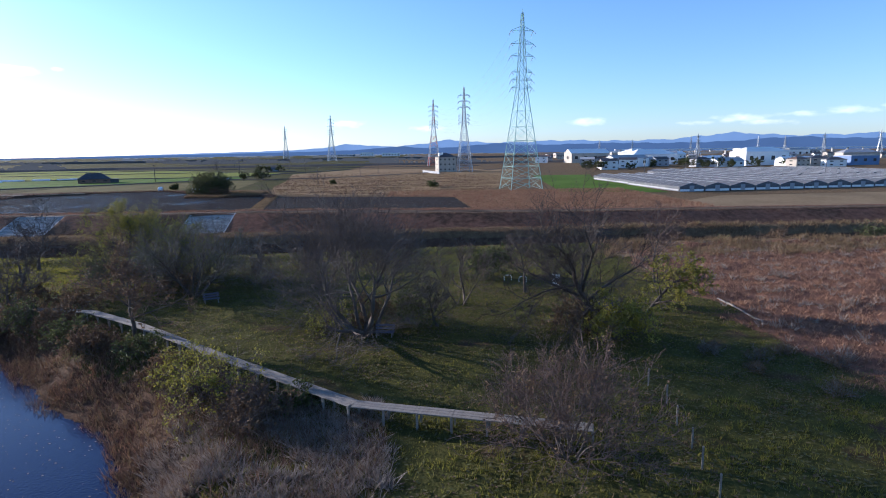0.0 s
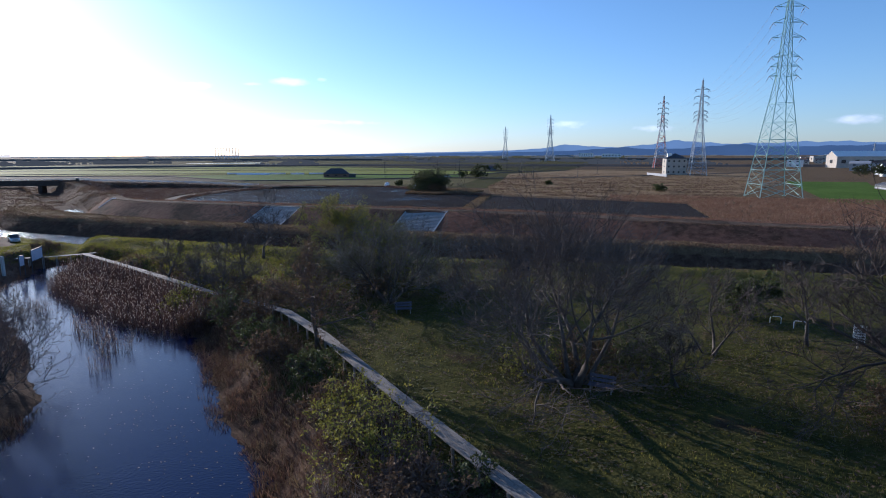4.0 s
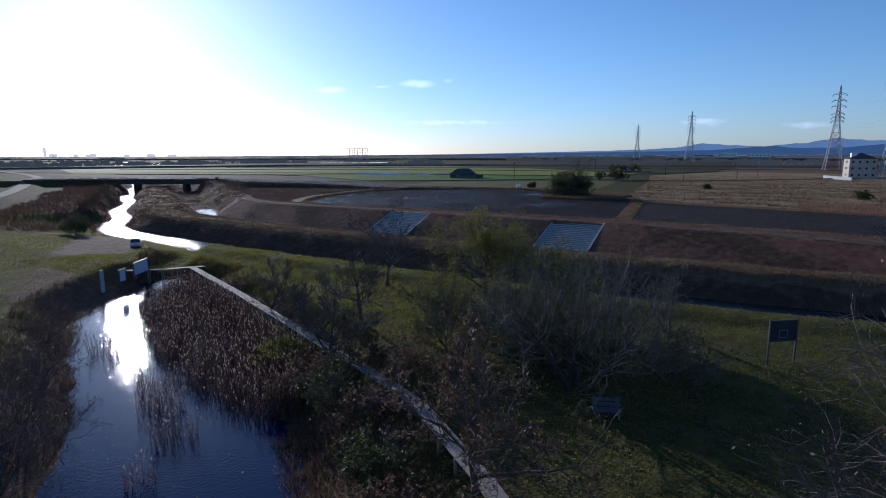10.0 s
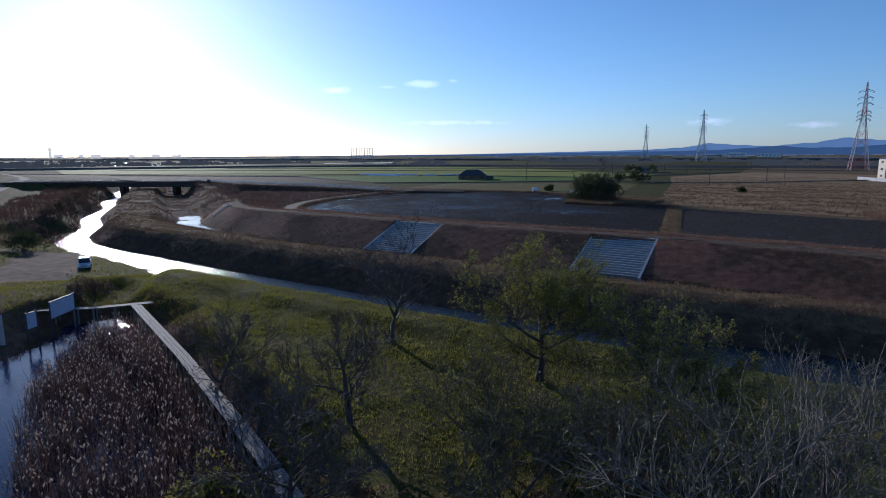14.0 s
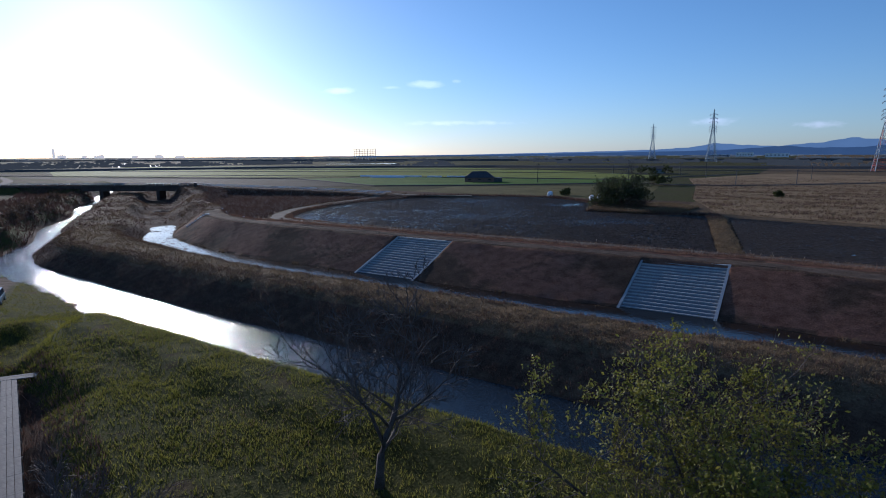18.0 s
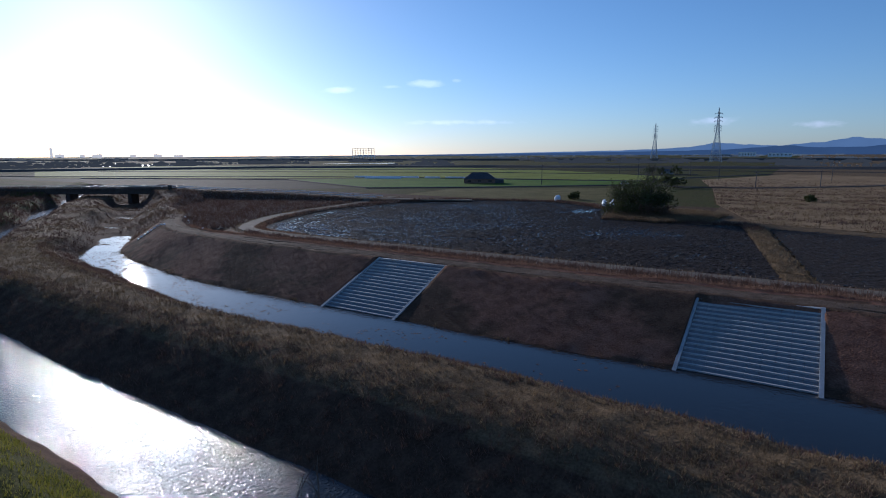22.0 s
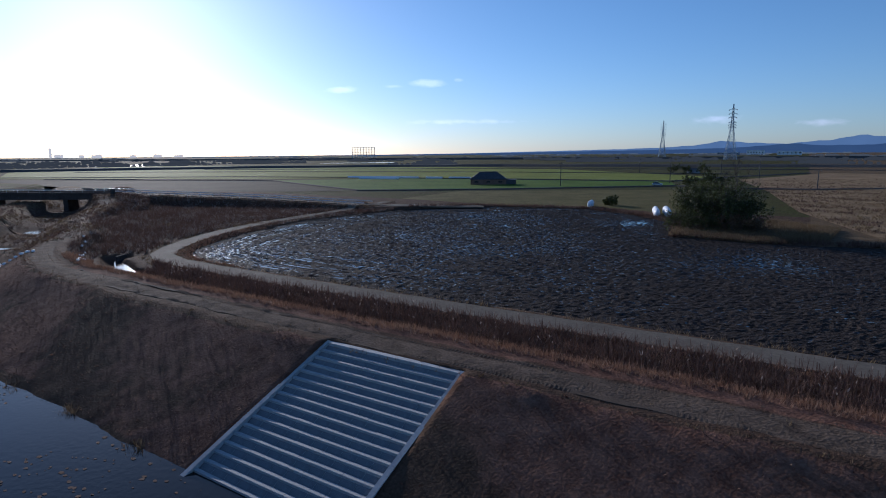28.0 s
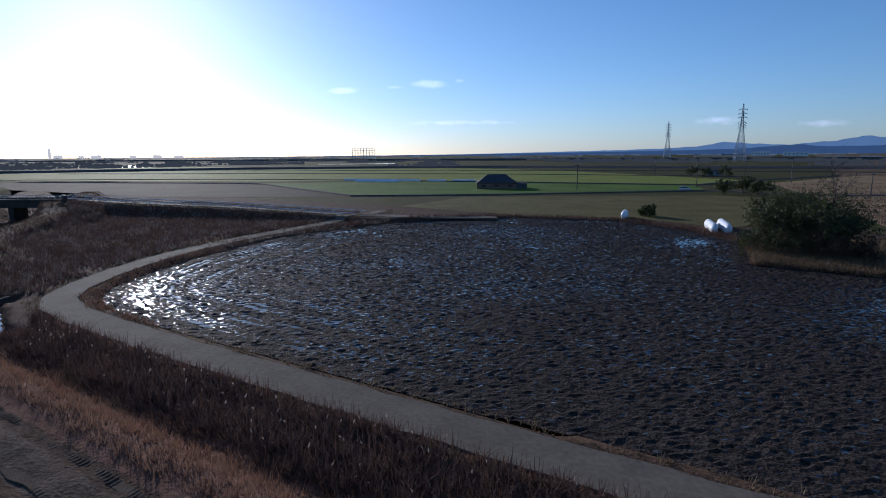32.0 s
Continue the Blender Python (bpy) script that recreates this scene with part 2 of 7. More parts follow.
M = dict(
    pond=water("pond_water", (0.007, 0.012, 0.05), 0.04, 6.0, 1.0, 0.015),
    river=water("river_water", (0.012, 0.015, 0.018), 0.10, 4.4, 1.0, 0.12),
    canal=water("canal_water", (0.012, 0.011, 0.010), 0.04, 3.0, 0.8, 0.016),
    far_water=water("calm_far_water", (0.02, 0.022, 0.025), 0.12, 1.0, 0.3, 0.02),
    puddle=water("puddle_water", (0.02, 0.018, 0.015), 0.05, 3.0, 0.2, 0.01),
    soil=material("wet_ploughed_soil", (0.013, 0.010, 0.008), (0.070, 0.056, 0.046), 1.6, 0.8, 1.0, bump_scale=0.16, spec=0.03, fine=4.0),
    asphalt=material("pale_farm_road_concrete", (0.115, 0.097, 0.074), (0.18, 0.155, 0.12), 0.4, 0.9, 0.2, bump_scale=0.01, spec=0.03),
    concrete=material("weathered_concrete", (0.33, 0.325, 0.315), (0.47, 0.46, 0.44), 0.8, 0.85, 0.25, bump_scale=0.01),
    darkbark=material("dark_furrowed_bark", (0.03, 0.025, 0.022), (0.085, 0.07, 0.06), 3.0, 0.9, 0.6, bump_scale=0.02),
    bark=material("grey_brown_bark", (0.048, 0.04, 0.034), (0.12, 0.102, 0.088), 3.0, 0.9, 0.6, bump_scale=0.02),
    darktwig=material("dark_bare_twigs", (0.04, 0.032, 0.028), (0.085, 0.068, 0.058), 2.0, 0.9, 0, island=0.5, c=(0.06, 0.045, 0.04)),
    twig=material("bare_twigs", (0.07, 0.056, 0.048), (0.145, 0.118, 0.10), 2.0, 0.9, 0, island=0.5, c=(0.07, 0.055, 0.045)),
    paletwig=material("pale_grey_twigs", (0.10, 0.088, 0.076), (0.21, 0.185, 0.16), 2.0, 0.9, 0, island=0.5, c=(0.10, 0.085, 0.07)),
    redtwig=material("reddish_brown_twigs", (0.085, 0.06, 0.05), (0.155, 0.112, 0.095), 2.0, 0.9, 0, island=0.5, c=(0.09, 0.06, 0.05)),
    leafyellow=material("yellow_green_leaves", (0.155, 0.155, 0.028), (0.30, 0.26, 0.036), 1.5, 0.7, 0, island=0.5, c=(0.15, 0.16, 0.03), through_light=0.35),
    leafgreen=material("dull_green_leaves", (0.05, 0.065, 0.02), (0.11, 0.12, 0.035), 1.5, 0.7, 0, island=0.5, c=(0.04, 0.045, 0.018), through_light=0.3),
    leafbrown=material("dry_brown_leaves", (0.10, 0.065, 0.035), (0.20, 0.13, 0.07), 1.5, 0.8, 0, island=0.5, c=(0.07, 0.045, 0.03), through_light=0.25),
    grass=material("winter_lawn_blades", (0.085, 0.098, 0.012), (0.165, 0.165, 0.028), 0.25, 0.8, 0, island=0.6, c=(0.19, 0.16, 0.03), through_light=0.55),
    straw=material("dead_straw_blades", (0.15, 0.105, 0.052), (0.27, 0.195, 0.105), 0.2, 0.85, 0, island=0.6, c=(0.11, 0.075, 0.045), through_light=0.25),
    redstraw=material("rust_brown_dead_grass", (0.21, 0.112, 0.066), (0.36, 0.22, 0.135), 0.15, 0.85, 0, island=0.6, c=(0.10, 0.06, 0.042), through_light=0.25),
    darkstraw=material("dark_brown_dead_grass", (0.108, 0.062, 0.045), (0.19, 0.118, 0.08), 0.2, 0.9, 0, island=0.6, c=(0.062, 0.038, 0.03), through_light=0.2),
    reed=material("brown_reed_stalks", (0.09, 0.054, 0.042), (0.165, 0.102, 0.076), 0.3, 0.85, 0, island=0.6, c=(0.06, 0.037, 0.034), through_light=0.2),
    plume=material("pale_reed_plumes", (0.26, 0.21, 0.17), (0.40, 0.33, 0.27), 0.5, 0.9, 0, island=0.5, c=(0.18, 0.13, 0.10), through_light=0.3),
    deck=material("weathered_grey_deck_boards", (0.14, 0.125, 0.108), (0.26, 0.237, 0.208), 1.2, 0.85, 0.3, island=0.0, bump_scale=0.01),
    post=material("grey_timber_posts", (0.13, 0.12, 0.105), (0.25, 0.23, 0.20), 2.0, 0.9, 0.3, bump_scale=0.01),
    steel=material("pale_green_painted_steel", (0.33, 0.50, 0.45), (0.42, 0.58, 0.52), 0.6, 0.5, 0, spec=0.4),
    greysteel=material("galvanised_steel", (0.36, 0.39, 0.42), (0.48, 0.50, 0.52), 0.6, 0.45, 0, metal=0.3),
    redsteel=material("red_painted_steel", (0.42, 0.10, 0.07), (0.5, 0.14, 0.1), 0.6, 0.5, 0),
    white=material("white_paint", (0.70, 0.70, 0.69), (0.80, 0.80, 0.79), 0.5, 0.6, 0.05),
    cream=material("cream_rendered_wall", (0.36, 0.33, 0.28), (0.46, 0.42, 0.36), 0.4, 0.85, 0.1),
    greywall=material("grey_cladding", (0.25, 0.26, 0.28), (0.36, 0.37, 0.39), 0.3, 0.7, 0.1),
    bluewall=material("blue_cladding", (0.10, 0.16, 0.30), (0.14, 0.21, 0.37), 0.3, 0.6, 0.1),
    roofdark=material("dark_tile_roof", (0.035, 0.036, 0.042), (0.075, 0.075, 0.082), 0.8, 0.6, 0.2),
    roofbrown=material("brown_tile_roof", (0.12, 0.075, 0.055), (0.20, 0.13, 0.10), 0.8, 0.7, 0.2),
    dark=material("dark_opening", (0.012, 0.013, 0.016), (0.022, 0.023, 0.028), 0.8, 0.3, 0),
    tyre=material("black_rubber", (0.015, 0.015, 0.016), (0.025, 0.025, 0.026), 3, 0.8, 0.1),
    carpaint=material("silver_car_paint", (0.42, 0.44, 0.47), (0.48, 0.50, 0.53), 0.5, 0.25, 0, metal=0.4, spec=0.6),
    carglass=material("dark_car_glass", (0.01, 0.012, 0.015), (0.015, 0.018, 0.022), 1, 0.05, 0, spec=0.7),
    bench=material("blue_grey_weathered_bench_wood", (0.065, 0.062, 0.085), (0.115, 0.11, 0.145), 1.5, 0.8, 0.2, bump_scale=0.01),
    sheet=material("white_plastic_sheet", (0.66, 0.67, 0.70), (0.80, 0.81, 0.83), 1.5, 0.45, 0.4, bump_scale=0.05),
    greenhouse=material("hazy_greenhouse_film", (0.075, 0.08, 0.088), (0.165, 0.17, 0.18), 1.4, 0.7, 0.1, spec=0.08),
    greenfield=material("young_green_crop", (0.125, 0.148, 0.02), (0.225, 0.235, 0.048), 0.05, 0.9, 0.3, bump_scale=0.1, spec=0.03),
    brightfield=material("bright_green_crop", (0.058, 0.10, 0.012), (0.105, 0.16, 0.024), 0.05, 0.9, 0.3, bump_scale=0.1, spec=0.03),
    strawfield=material("dry_stubble_field", (0.155, 0.105, 0.055), (0.31, 0.22, 0.12), 0.08, 0.95, 0.5, bump_scale=0.15, spec=0.03),
    tanfield=material("tan_mown_field", (0.17, 0.125, 0.07), (0.24, 0.18, 0.105), 0.08, 0.95, 0.3, bump_scale=0.1, spec=0.03),
    olivefield=material("rough_olive_meadow", (0.075, 0.068, 0.022), (0.15, 0.125, 0.05), 0.12, 0.95, 0.4, bump_scale=0.1, spec=0.03),
    greyfield=material("bare_grey_field", (0.038, 0.034, 0.022), (0.07, 0.06, 0.04), 0.06, 0.95, 0.15, bump_scale=0.05, spec=0.03),
    insul=material("grey_insulator_porcelain", (0.16, 0.17, 0.18), (0.22, 0.23, 0.24), 2, 0.3, 0),
    stained=material("dark_stained_bridge_concrete", (0.045, 0.036, 0.032), (0.10, 0.082, 0.07), 0.5, 0.95, 0.3, spec=0.03, bump_scale=0.02),
    darkgrass=material("dark_levee_grass", (0.07, 0.064, 0.058), (0.12, 0.108, 0.095), 0.05, 0.95, 0.3, bump_scale=0.1, spec=0.03),
    lilac=material("pale_lilac_sign_face", (0.42, 0.42, 0.52), (0.52, 0.52, 0.62), 0.8, 0.5, 0),
    pocket=material("shade_toned_block_pockets", (0.15, 0.148, 0.15), (0.24, 0.235, 0.235), 2.5, 0.95, 0.4, spec=0.05, bump_scale=0.02),
    navy=material("dark_navy_board", (0.018, 0.020, 0.032), (0.032, 0.034, 0.05), 0.8, 0.6, 0),
    rut=material("damp_rutted_earth", (0.060, 0.045, 0.033), (0.125, 0.096, 0.070), 1.6, 0.95, 0.5, spec=0.03, bump_scale=0.04),
    slopegrass=material("dark_reddish_slope_grass", (0.085, 0.042, 0.027), (0.15, 0.078, 0.05), 0.2, 0.9, 0, island=0.6, c=(0.055, 0.029, 0.022), through_light=0.2),
    palestraw=material("bleached_drooping_dead_grass", (0.2, 0.165, 0.135), (0.35, 0.3, 0.255), 0.4, 0.85, 0, island=0.6, c=(0.12, 0.09, 0.07), through_light=0.25),
    weed=material("small_green_weed_leaves", (0.05, 0.06, 0.014), (0.10, 0.105, 0.03), 0.5, 0.7, 0, island=0.6, c=(0.10, 0.075, 0.035), through_light=0.3),
    litter=material("brown_leaf_litter", (0.07, 0.045, 0.025), (0.15, 0.10, 0.055), 1.0, 0.9, 0, island=0.6, c=(0.045, 0.03, 0.02)),
)

# ---------------------------------------------------------------- building helpers
class Shape:
    """Collects vertices and faces for one mesh."""
    def __init__(self):
        self.v, self.f = [], []

    def add(self, vs, fs):
        k = len(self.v)
        self.v.extend(vs)
        self.f.extend(tuple(i + k for i in f) for f in fs)
        return self

    def box(self, x, y, z, sx, sy, sz, rz=0.0, cut=0.0):
        """A box on its centre; cut: width of the chamfer round the top."""
        c, s = math.cos(radians(rz)), math.sin(radians(rz))
        def put(a, b, h):
            return (x + a * c - b * s, y + a * s + b * c, z + h)
        a, b, h = sx / 2, sy / 2, sz / 2
        low = [put(-a, -b, -h), put(a, -b, -h), put(a, b, -h), put(-a, b, -h)]
        if cut:
            mid = [put(-a, -b, h - cut), put(a, -b, h - cut), put(a, b, h - cut), put(-a, b, h - cut)]
            a, b = a - cut, b - cut
        top = [put(-a, -b, h), put(a, -b, h), put(a, b, h), put(-a, b, h)]
        rings = [low, mid, top] if cut else [low, top]
        return self.rings(rings)

    def rings(self, rings, caps=True):
        k = len(rings[0])
        fs = []
        for r in range(len(rings) - 1):
            for i in range(k):
                j = (i + 1) % k
                fs.append((r * k + i, r * k + j, (r + 1) * k + j, (r + 1) * k + i))
        if caps:
            fs.append(tuple(range(k - 1, -1, -1)))
            fs.append(tuple((len(rings) - 1) * k + i for i in range(k)))
        return self.add([tuple(p) for r in rings for p in r], fs)

    def tube(self, pts, radii, k=5, caps=True):
        rings = []
        for i, p in enumerate(pts):
            a, b = Vector(pts[max(i - 1, 0)]), Vector(pts[min(i + 1, len(pts) - 1)])
            d = (b - a).normalized()
            u = d.cross(Vector((0, 0, 1)) if abs(d.z) < 0.95 else Vector((1, 0, 0))).normalized()
            w = d.cross(u)
            rings.append([tuple(Vector(p) + (u * math.cos(2 * math.pi * j / k) + w * math.sin(2 * math.pi * j / k)) * radii[i]) for j in range(k)])
        return self.rings(rings, caps)

    def bar(self, a, b, r, k=4):
        return self.tube([a, b], [r, r], k)

    def mesh(self, name):
        me = bpy.data.meshes.new(name)
        me.from_pydata(self.v, [], self.f)
        me.update()
        return me


def part(name, shape, mat, parent=None, label="", smooth=False):
    """Links one mesh object under a thing or a part."""
    me = shape.mesh(name) if isinstance(shape, Shape) else shape
    if not me.materials:
        me.materials.append(mat)
    if smooth:
        me.polygons.foreach_set("use_smooth", [True] * len(me.polygons))
    ob = new(name, me)
    if parent:
        ob.parent = parent
    if label:
        tagged(ob, label)
    return ob


def thing(name, label, category, group="", kind="", at=None):
    ob = tagged(new(name), label, category, group, kind)
    if at is not None:
        ob.matrix_basis = at
    return ob


def fast(name, verts, faces, mat, smooth=False):
    """A mesh object from arrays of vertices (n, 3) and faces (m, 3 or 4)."""
    me = bpy.data.meshes.new(name)
    n, (m, k) = len(verts), faces.shape
    me.vertices.add(n); me.vertices.foreach_set("co", np.ascontiguousarray(verts, dtype=np.float32).ravel())
    me.loops.add(m * k); me.loops.foreach_set("vertex_index", np.ascontiguousarray(faces, dtype=np.int32).ravel())
    me.polygons.add(m); me.polygons.foreach_set("loop_start", np.arange(0, m * k, k, dtype=np.int32))
    me.polygons.foreach_set("use_smooth", np.full(m, smooth))
    me.update(calc_edges=True)
    me.materials.append(mat)
    return new(name, me)


# ---------------------------------------------------------------- plan of the land
def dist_line(x, y, line):
    """Distance to a polyline, and how far along it (0 to 1 a segment, summed)."""
    best = np.full(np.shape(x), 1e9); where = np.zeros(np.shape(x))
    for i in range(len(line) - 1):
        (ax, ay), (bx, by) = line[i][:2], line[i + 1][:2]
        dx, dy = bx - ax, by - ay
        t = np.clip(((x - ax) * dx + (y - ay) * dy) / (dx * dx + dy * dy), 0, 1)
        d = np.hypot(x - ax - t * dx, y - ay - t * dy)
        near = d < best
        best = np.where(near, d, best); where = np.where(near, i + t, where)
    return best, where


def inside(x, y, poly):
    r = np.zeros(np.shape(x), bool)
    for i in range(len(poly)):
        (ax, ay), (bx, by) = poly[i - 1], poly[i]
        with np.errstate(divide="ignore", invalid="ignore"):
            r ^= ((ay > y) != (by > y)) & (x < (bx - ax) * (y - ay) / (by - ay + 1e-12) + ax)
    return r


def signed(x, y, poly):
    """Distance to the outline, below zero inside."""
    d, _ = dist_line(x, y, poly + poly[:1])
    return np.where(inside(x, y, poly), -d, d)


def smooth01(t):
    t = np.clip(t, 0, 1)
    return t * t * (3 - 2 * t)


def wobble(x, y, size, seed=0.0):
    """Soft unevenness between -1 and 1."""
    a, b = x / size + seed * 7.3, y / size - seed * 3.1
    return (np.sin(a * 2.1 + 1.7 * np.sin(b * 1.3)) + np.sin(b * 2.7 + 1.3 * np.sin(a * 1.9 + 2)) + np.sin((a + b) * 3.7 + seed) * 0.5 + np.sin((a * 1.7 - b) * 6.1) * 0.3) / 2.8


POND = [(-13.5, 12), (-13.2, 26.5), (-15.2, 29.2), (-17.2, 32.8), (-20.0, 35.2), (-24.0, 37.2), (-27.0, 39.9), (-31.0, 44.5), (-36.5, 48.5),
        (-42.5, 55.0), (-52, 60.2), (-62, 64.2), (-72, 67.8), (-79.8, 69.6), (-80.5, 67.0), (-76.5, 61.0), (-71.0, 54.2), (-64, 50.4), (-58, 47.4), (-49.5, 42.8), (-42.5, 39.0),
        (-37.8, 36.2), (-34, 31.5), (-31, 26), (-29.5, 18), (-29, 6), (-28, -8), (-20, -14), (-13, -6)]
GULLY = [(-80, 69.5), (-85, 73), (-88.5, 77), (-90.5, 82), (-92, 90)]
WATER = -2.3
KNOT_Z = np.array([0, 0.45, 0.35, -2.3, -3.2, -3.2, -2.3, 0.4, 0.6, 0.45, -2.3, -3.0, -3.0, -2.3, 1.6, 1.65, 0.1])
KNOTS = [  # x, then y of: lawn end, bank crest from, to, river edge, bed, bed, far edge, dike crest from, middle, to, canal edge, bed, bed, far edge, levee crest from, to, foot
    (-140, 80, 83, 86, 90.0, 91.5, 93.2, 94.8, 99.0, 103, 108.5, 113.2, 115, 118, 120.0, 127.5, 132, 135),
    (-126, 80, 83, 86, 89.6, 91.0, 92.6, 94.2, 98.8, 102.5, 107.5, 113.8, 115, 117.5, 119.2, 126.6, 130.9, 133.9),
    (-111, 80, 83, 86, 88.7, 90.0, 92.0, 93.4, 98.5, 102, 105.0, 110.6, 112, 114.5, 116.4, 125.7, 130.6, 134),
    (-90, 76, 79, 81.5, 85.4, 86.8, 90.5, 92.0, 97.5, 100, 102.5, 106.3, 108, 114.5, 116.2, 125.8, 130.4, 134),
    (-60, 75.5, 78, 81, 84.6, 86, 90, 91.4, 97.3, 100, 103.0, 108.9, 110, 114, 116.0, 126, 130.8, 134.5),
    (-40, 75.5, 78, 80.5, 83.6, 85, 90, 91.2, 97.0, 99.5, 102.0, 106.0, 108, 115, 117.0, 126.8, 131.8, 135.5),
    (-22, 75.5, 78, 80.5, 85.0, 87, 93, 94.5, 98.5, 101, 103.0, 106.5, 108, 113, 115.5, 124.5, 131, 135),
    (0, 78, 81, 83.5, 88.0, 90, 95, 96.5, 100, 102, 103.5, 106.0, 107, 110, 111.5, 120.5, 128, 133),
    (22, 80, 83, 85, 89.0, 91, 95, 96.5, 100, 102, 103.5, 105.5, 106.5, 108, 109.5, 118.2, 125, 130),
    (110, 82, 85, 87, 90.0, 92, 95, 96.5, 99, 100, 101.0, 103.0, 104, 106, 107.5, 116, 122, 127),
]
KX = np.array([k[0] for k in KNOTS], float)
KY = np.array([k[1:] for k in KNOTS], float)
BRIDGE = [(-345, 108, 2.9), (-292, 146, 2.9), (-262, 167, 2.9), (-225, 187, 2.8), (-180, 201, 1.9), (-150, 209.5, 0.7), (-128, 224, 0.2)]
LEFT_ROAD = [(-150, 62), (-185, 82), (-205, 97), (-258, 126), (-366, 175), (-411, 198), (-535, 231), (-700, 255), (-1100, 330)]
FARM_ROAD = [(-158, 224), (-151.5, 195), (-149.8, 176), (-145.5, 162), (-141, 153.5), (-136.5, 147), (-132.5, 143.2), (-127, 141.5), (-114, 141.0), (-97, 141.1), (-80, 141.3), (-64, 141.7), (-40, 142.6), (0, 138.5), (40, 135.5), (130, 132)]
DITCH = [(-126.4, 135.3), (-134.6, 139.4), (-136.4, 140.2)]


def bend(x):
    """How far the river, the dike and the levee swing away beyond the bend."""
    u = np.maximum(0, -(x + 124))
    turn = np.where(u < 24, 0.62 * u * u / 48, 0.62 * (u - 12))
    return turn + 1.4 * np.sin((u - 20) / 7.5) * smooth01((u - 12) / 14)


def knots(x):
    return [np.interp(x, KX, KY[:, j]) for j in range(KY.shape[1])]


def height(x, y):
    """The ground's height, for arrays."""
    x, y = np.asarray(x, float), np.asarray(y, float)
    v = y - bend(x)
    ks = knots(x)
    h = np.full(np.shape(x), KNOT_Z[0])
    for j in range(len(ks) - 1):
        t = smooth01((v - ks[j]) / (ks[j + 1] - ks[j])) if j in (0, 15) else np.clip((v - ks[j]) / (ks[j + 1] - ks[j]), 0, 1)
        h = np.where(v >= ks[j], KNOT_Z[j] + (KNOT_Z[j + 1] - KNOT_Z[j]) * t, h)
    h = np.where(v >= ks[-1], 0.0 + 0.1 * (1 - smooth01((v - ks[-1]) / 6)), h)
    shoal = -2.40 + 0.13 * wobble(x * 0.8 + y * 0.6, y * 0.7 - x * 0.45, 8.3, 5) + 0.12 * wobble(x + 0.7 * y, y - 0.6 * x, 3.1, 6)
    west = smooth01((-138 - x) / 14)
    bar = smooth01((-158 - x) / 7) * (0.42 + 0.16 * wobble(x, y, 9, 4))
    for px, py, a, c in ((-197, 152, 8.5, 3.2), (-252, 170, 7, 2.6), (-176, 140, 3.5, 1.6), (-214, 163, 4, 1.8)):   # pools left on the bar
        bar = bar - 0.62 * np.exp(-(((x - px) * 0.85 + (y - py) * 0.53) / a) ** 2 - (((y - py) * 0.85 - (x - px) * 0.53) / c) ** 2) * (x < -150)
    shoal = shoal + bar
    h = np.where((v > ks[9]) & (v < ks[14]), np.maximum(h, shoal * west - 3.2 * (1 - west)), h)
    # two ruts along the levee crest
    mid = (ks[14] + ks[15]) / 2
    for o in (-1.2, 0.7):
        h -= 0.10 * np.exp(-((v - mid - o - 0.25 * wobble(x, y * 0, 14, 2)) / 0.28) ** 2)
    h = np.where((x < -100) & (v < ks[1]), h + 0.5 * smooth01((-100 - x) / 40), h)
    # the gravel shelves gently down to the water at the bend
    shelf = smooth01((-90 - x) / 6) * smooth01((x + 160) / 8) * (v < ks[3] + 0.5)
    h = h + shelf * (np.minimum(h, -2.45 + 0.115 * np.maximum(ks[3] - v, 0)) - h)
    # pond and its banks
    d = signed(x, y, POND)
    wide = 5.5 + 1.5 * wobble(x, y, 6, 3)
    bank = WATER - 0.9 + 0.9 * smooth01((d + 2.5) / 2.5) + 2.3 * smooth01(d / wide)
    h = np.where(d < wide, np.minimum(h, bank), h)
    d, _ = dist_line(x, y, GULLY)
    h -= 1.7 * (1 - smooth01((d - 0.8) / 3.6)) * (v < ks[4])
    d, _ = dist_line(x, y, DITCH)
    h = np.minimum(h, np.where(d < 3.4, -0.9 + 1.3 * smooth01((d - 1.7) / 1.0), 9))
    # causeway to the bridge, and the road on the far left
    d, w = dist_line(x, y, BRIDGE)
    top = np.interp(w, range(len(BRIDGE)), [b[2] for b in BRIDGE])
    ramp = top - np.maximum(0, d - 3.6) / 2.0
    open_span = (v > ks[2]) & (v < ks[14] - 2) & (x < -200)
    h = np.where(open_span | (x < -325), h, np.maximum(h, np.where(ramp > -1, ramp, -9)))
    climb = 2.8 - np.maximum(0, np.hypot(x + 222, y - 186) - 7) / 9
    h = np.where((v > ks[14] - 1) & (v < ks[15] + 8), np.maximum(h, climb), h)
    d, w = dist_line(x, y, LEFT_ROAD)
    rise = (0.4 + 1.2 * smooth01(w / 2)) * smooth01((x + 335) / 50)
    h = np.maximum(h, np.where(d < 9, rise - np.maximum(0, d - 3) / 3.0, -9)) * 1.0
    # fields lie a little lower than the farm road
    d, _ = dist_line(x, y, FARM_ROAD)
    h = np.where(d < 4.2, np.maximum(h, 0.12 * (1 - smooth01((d - 2.2) / 2))), h)
    return h


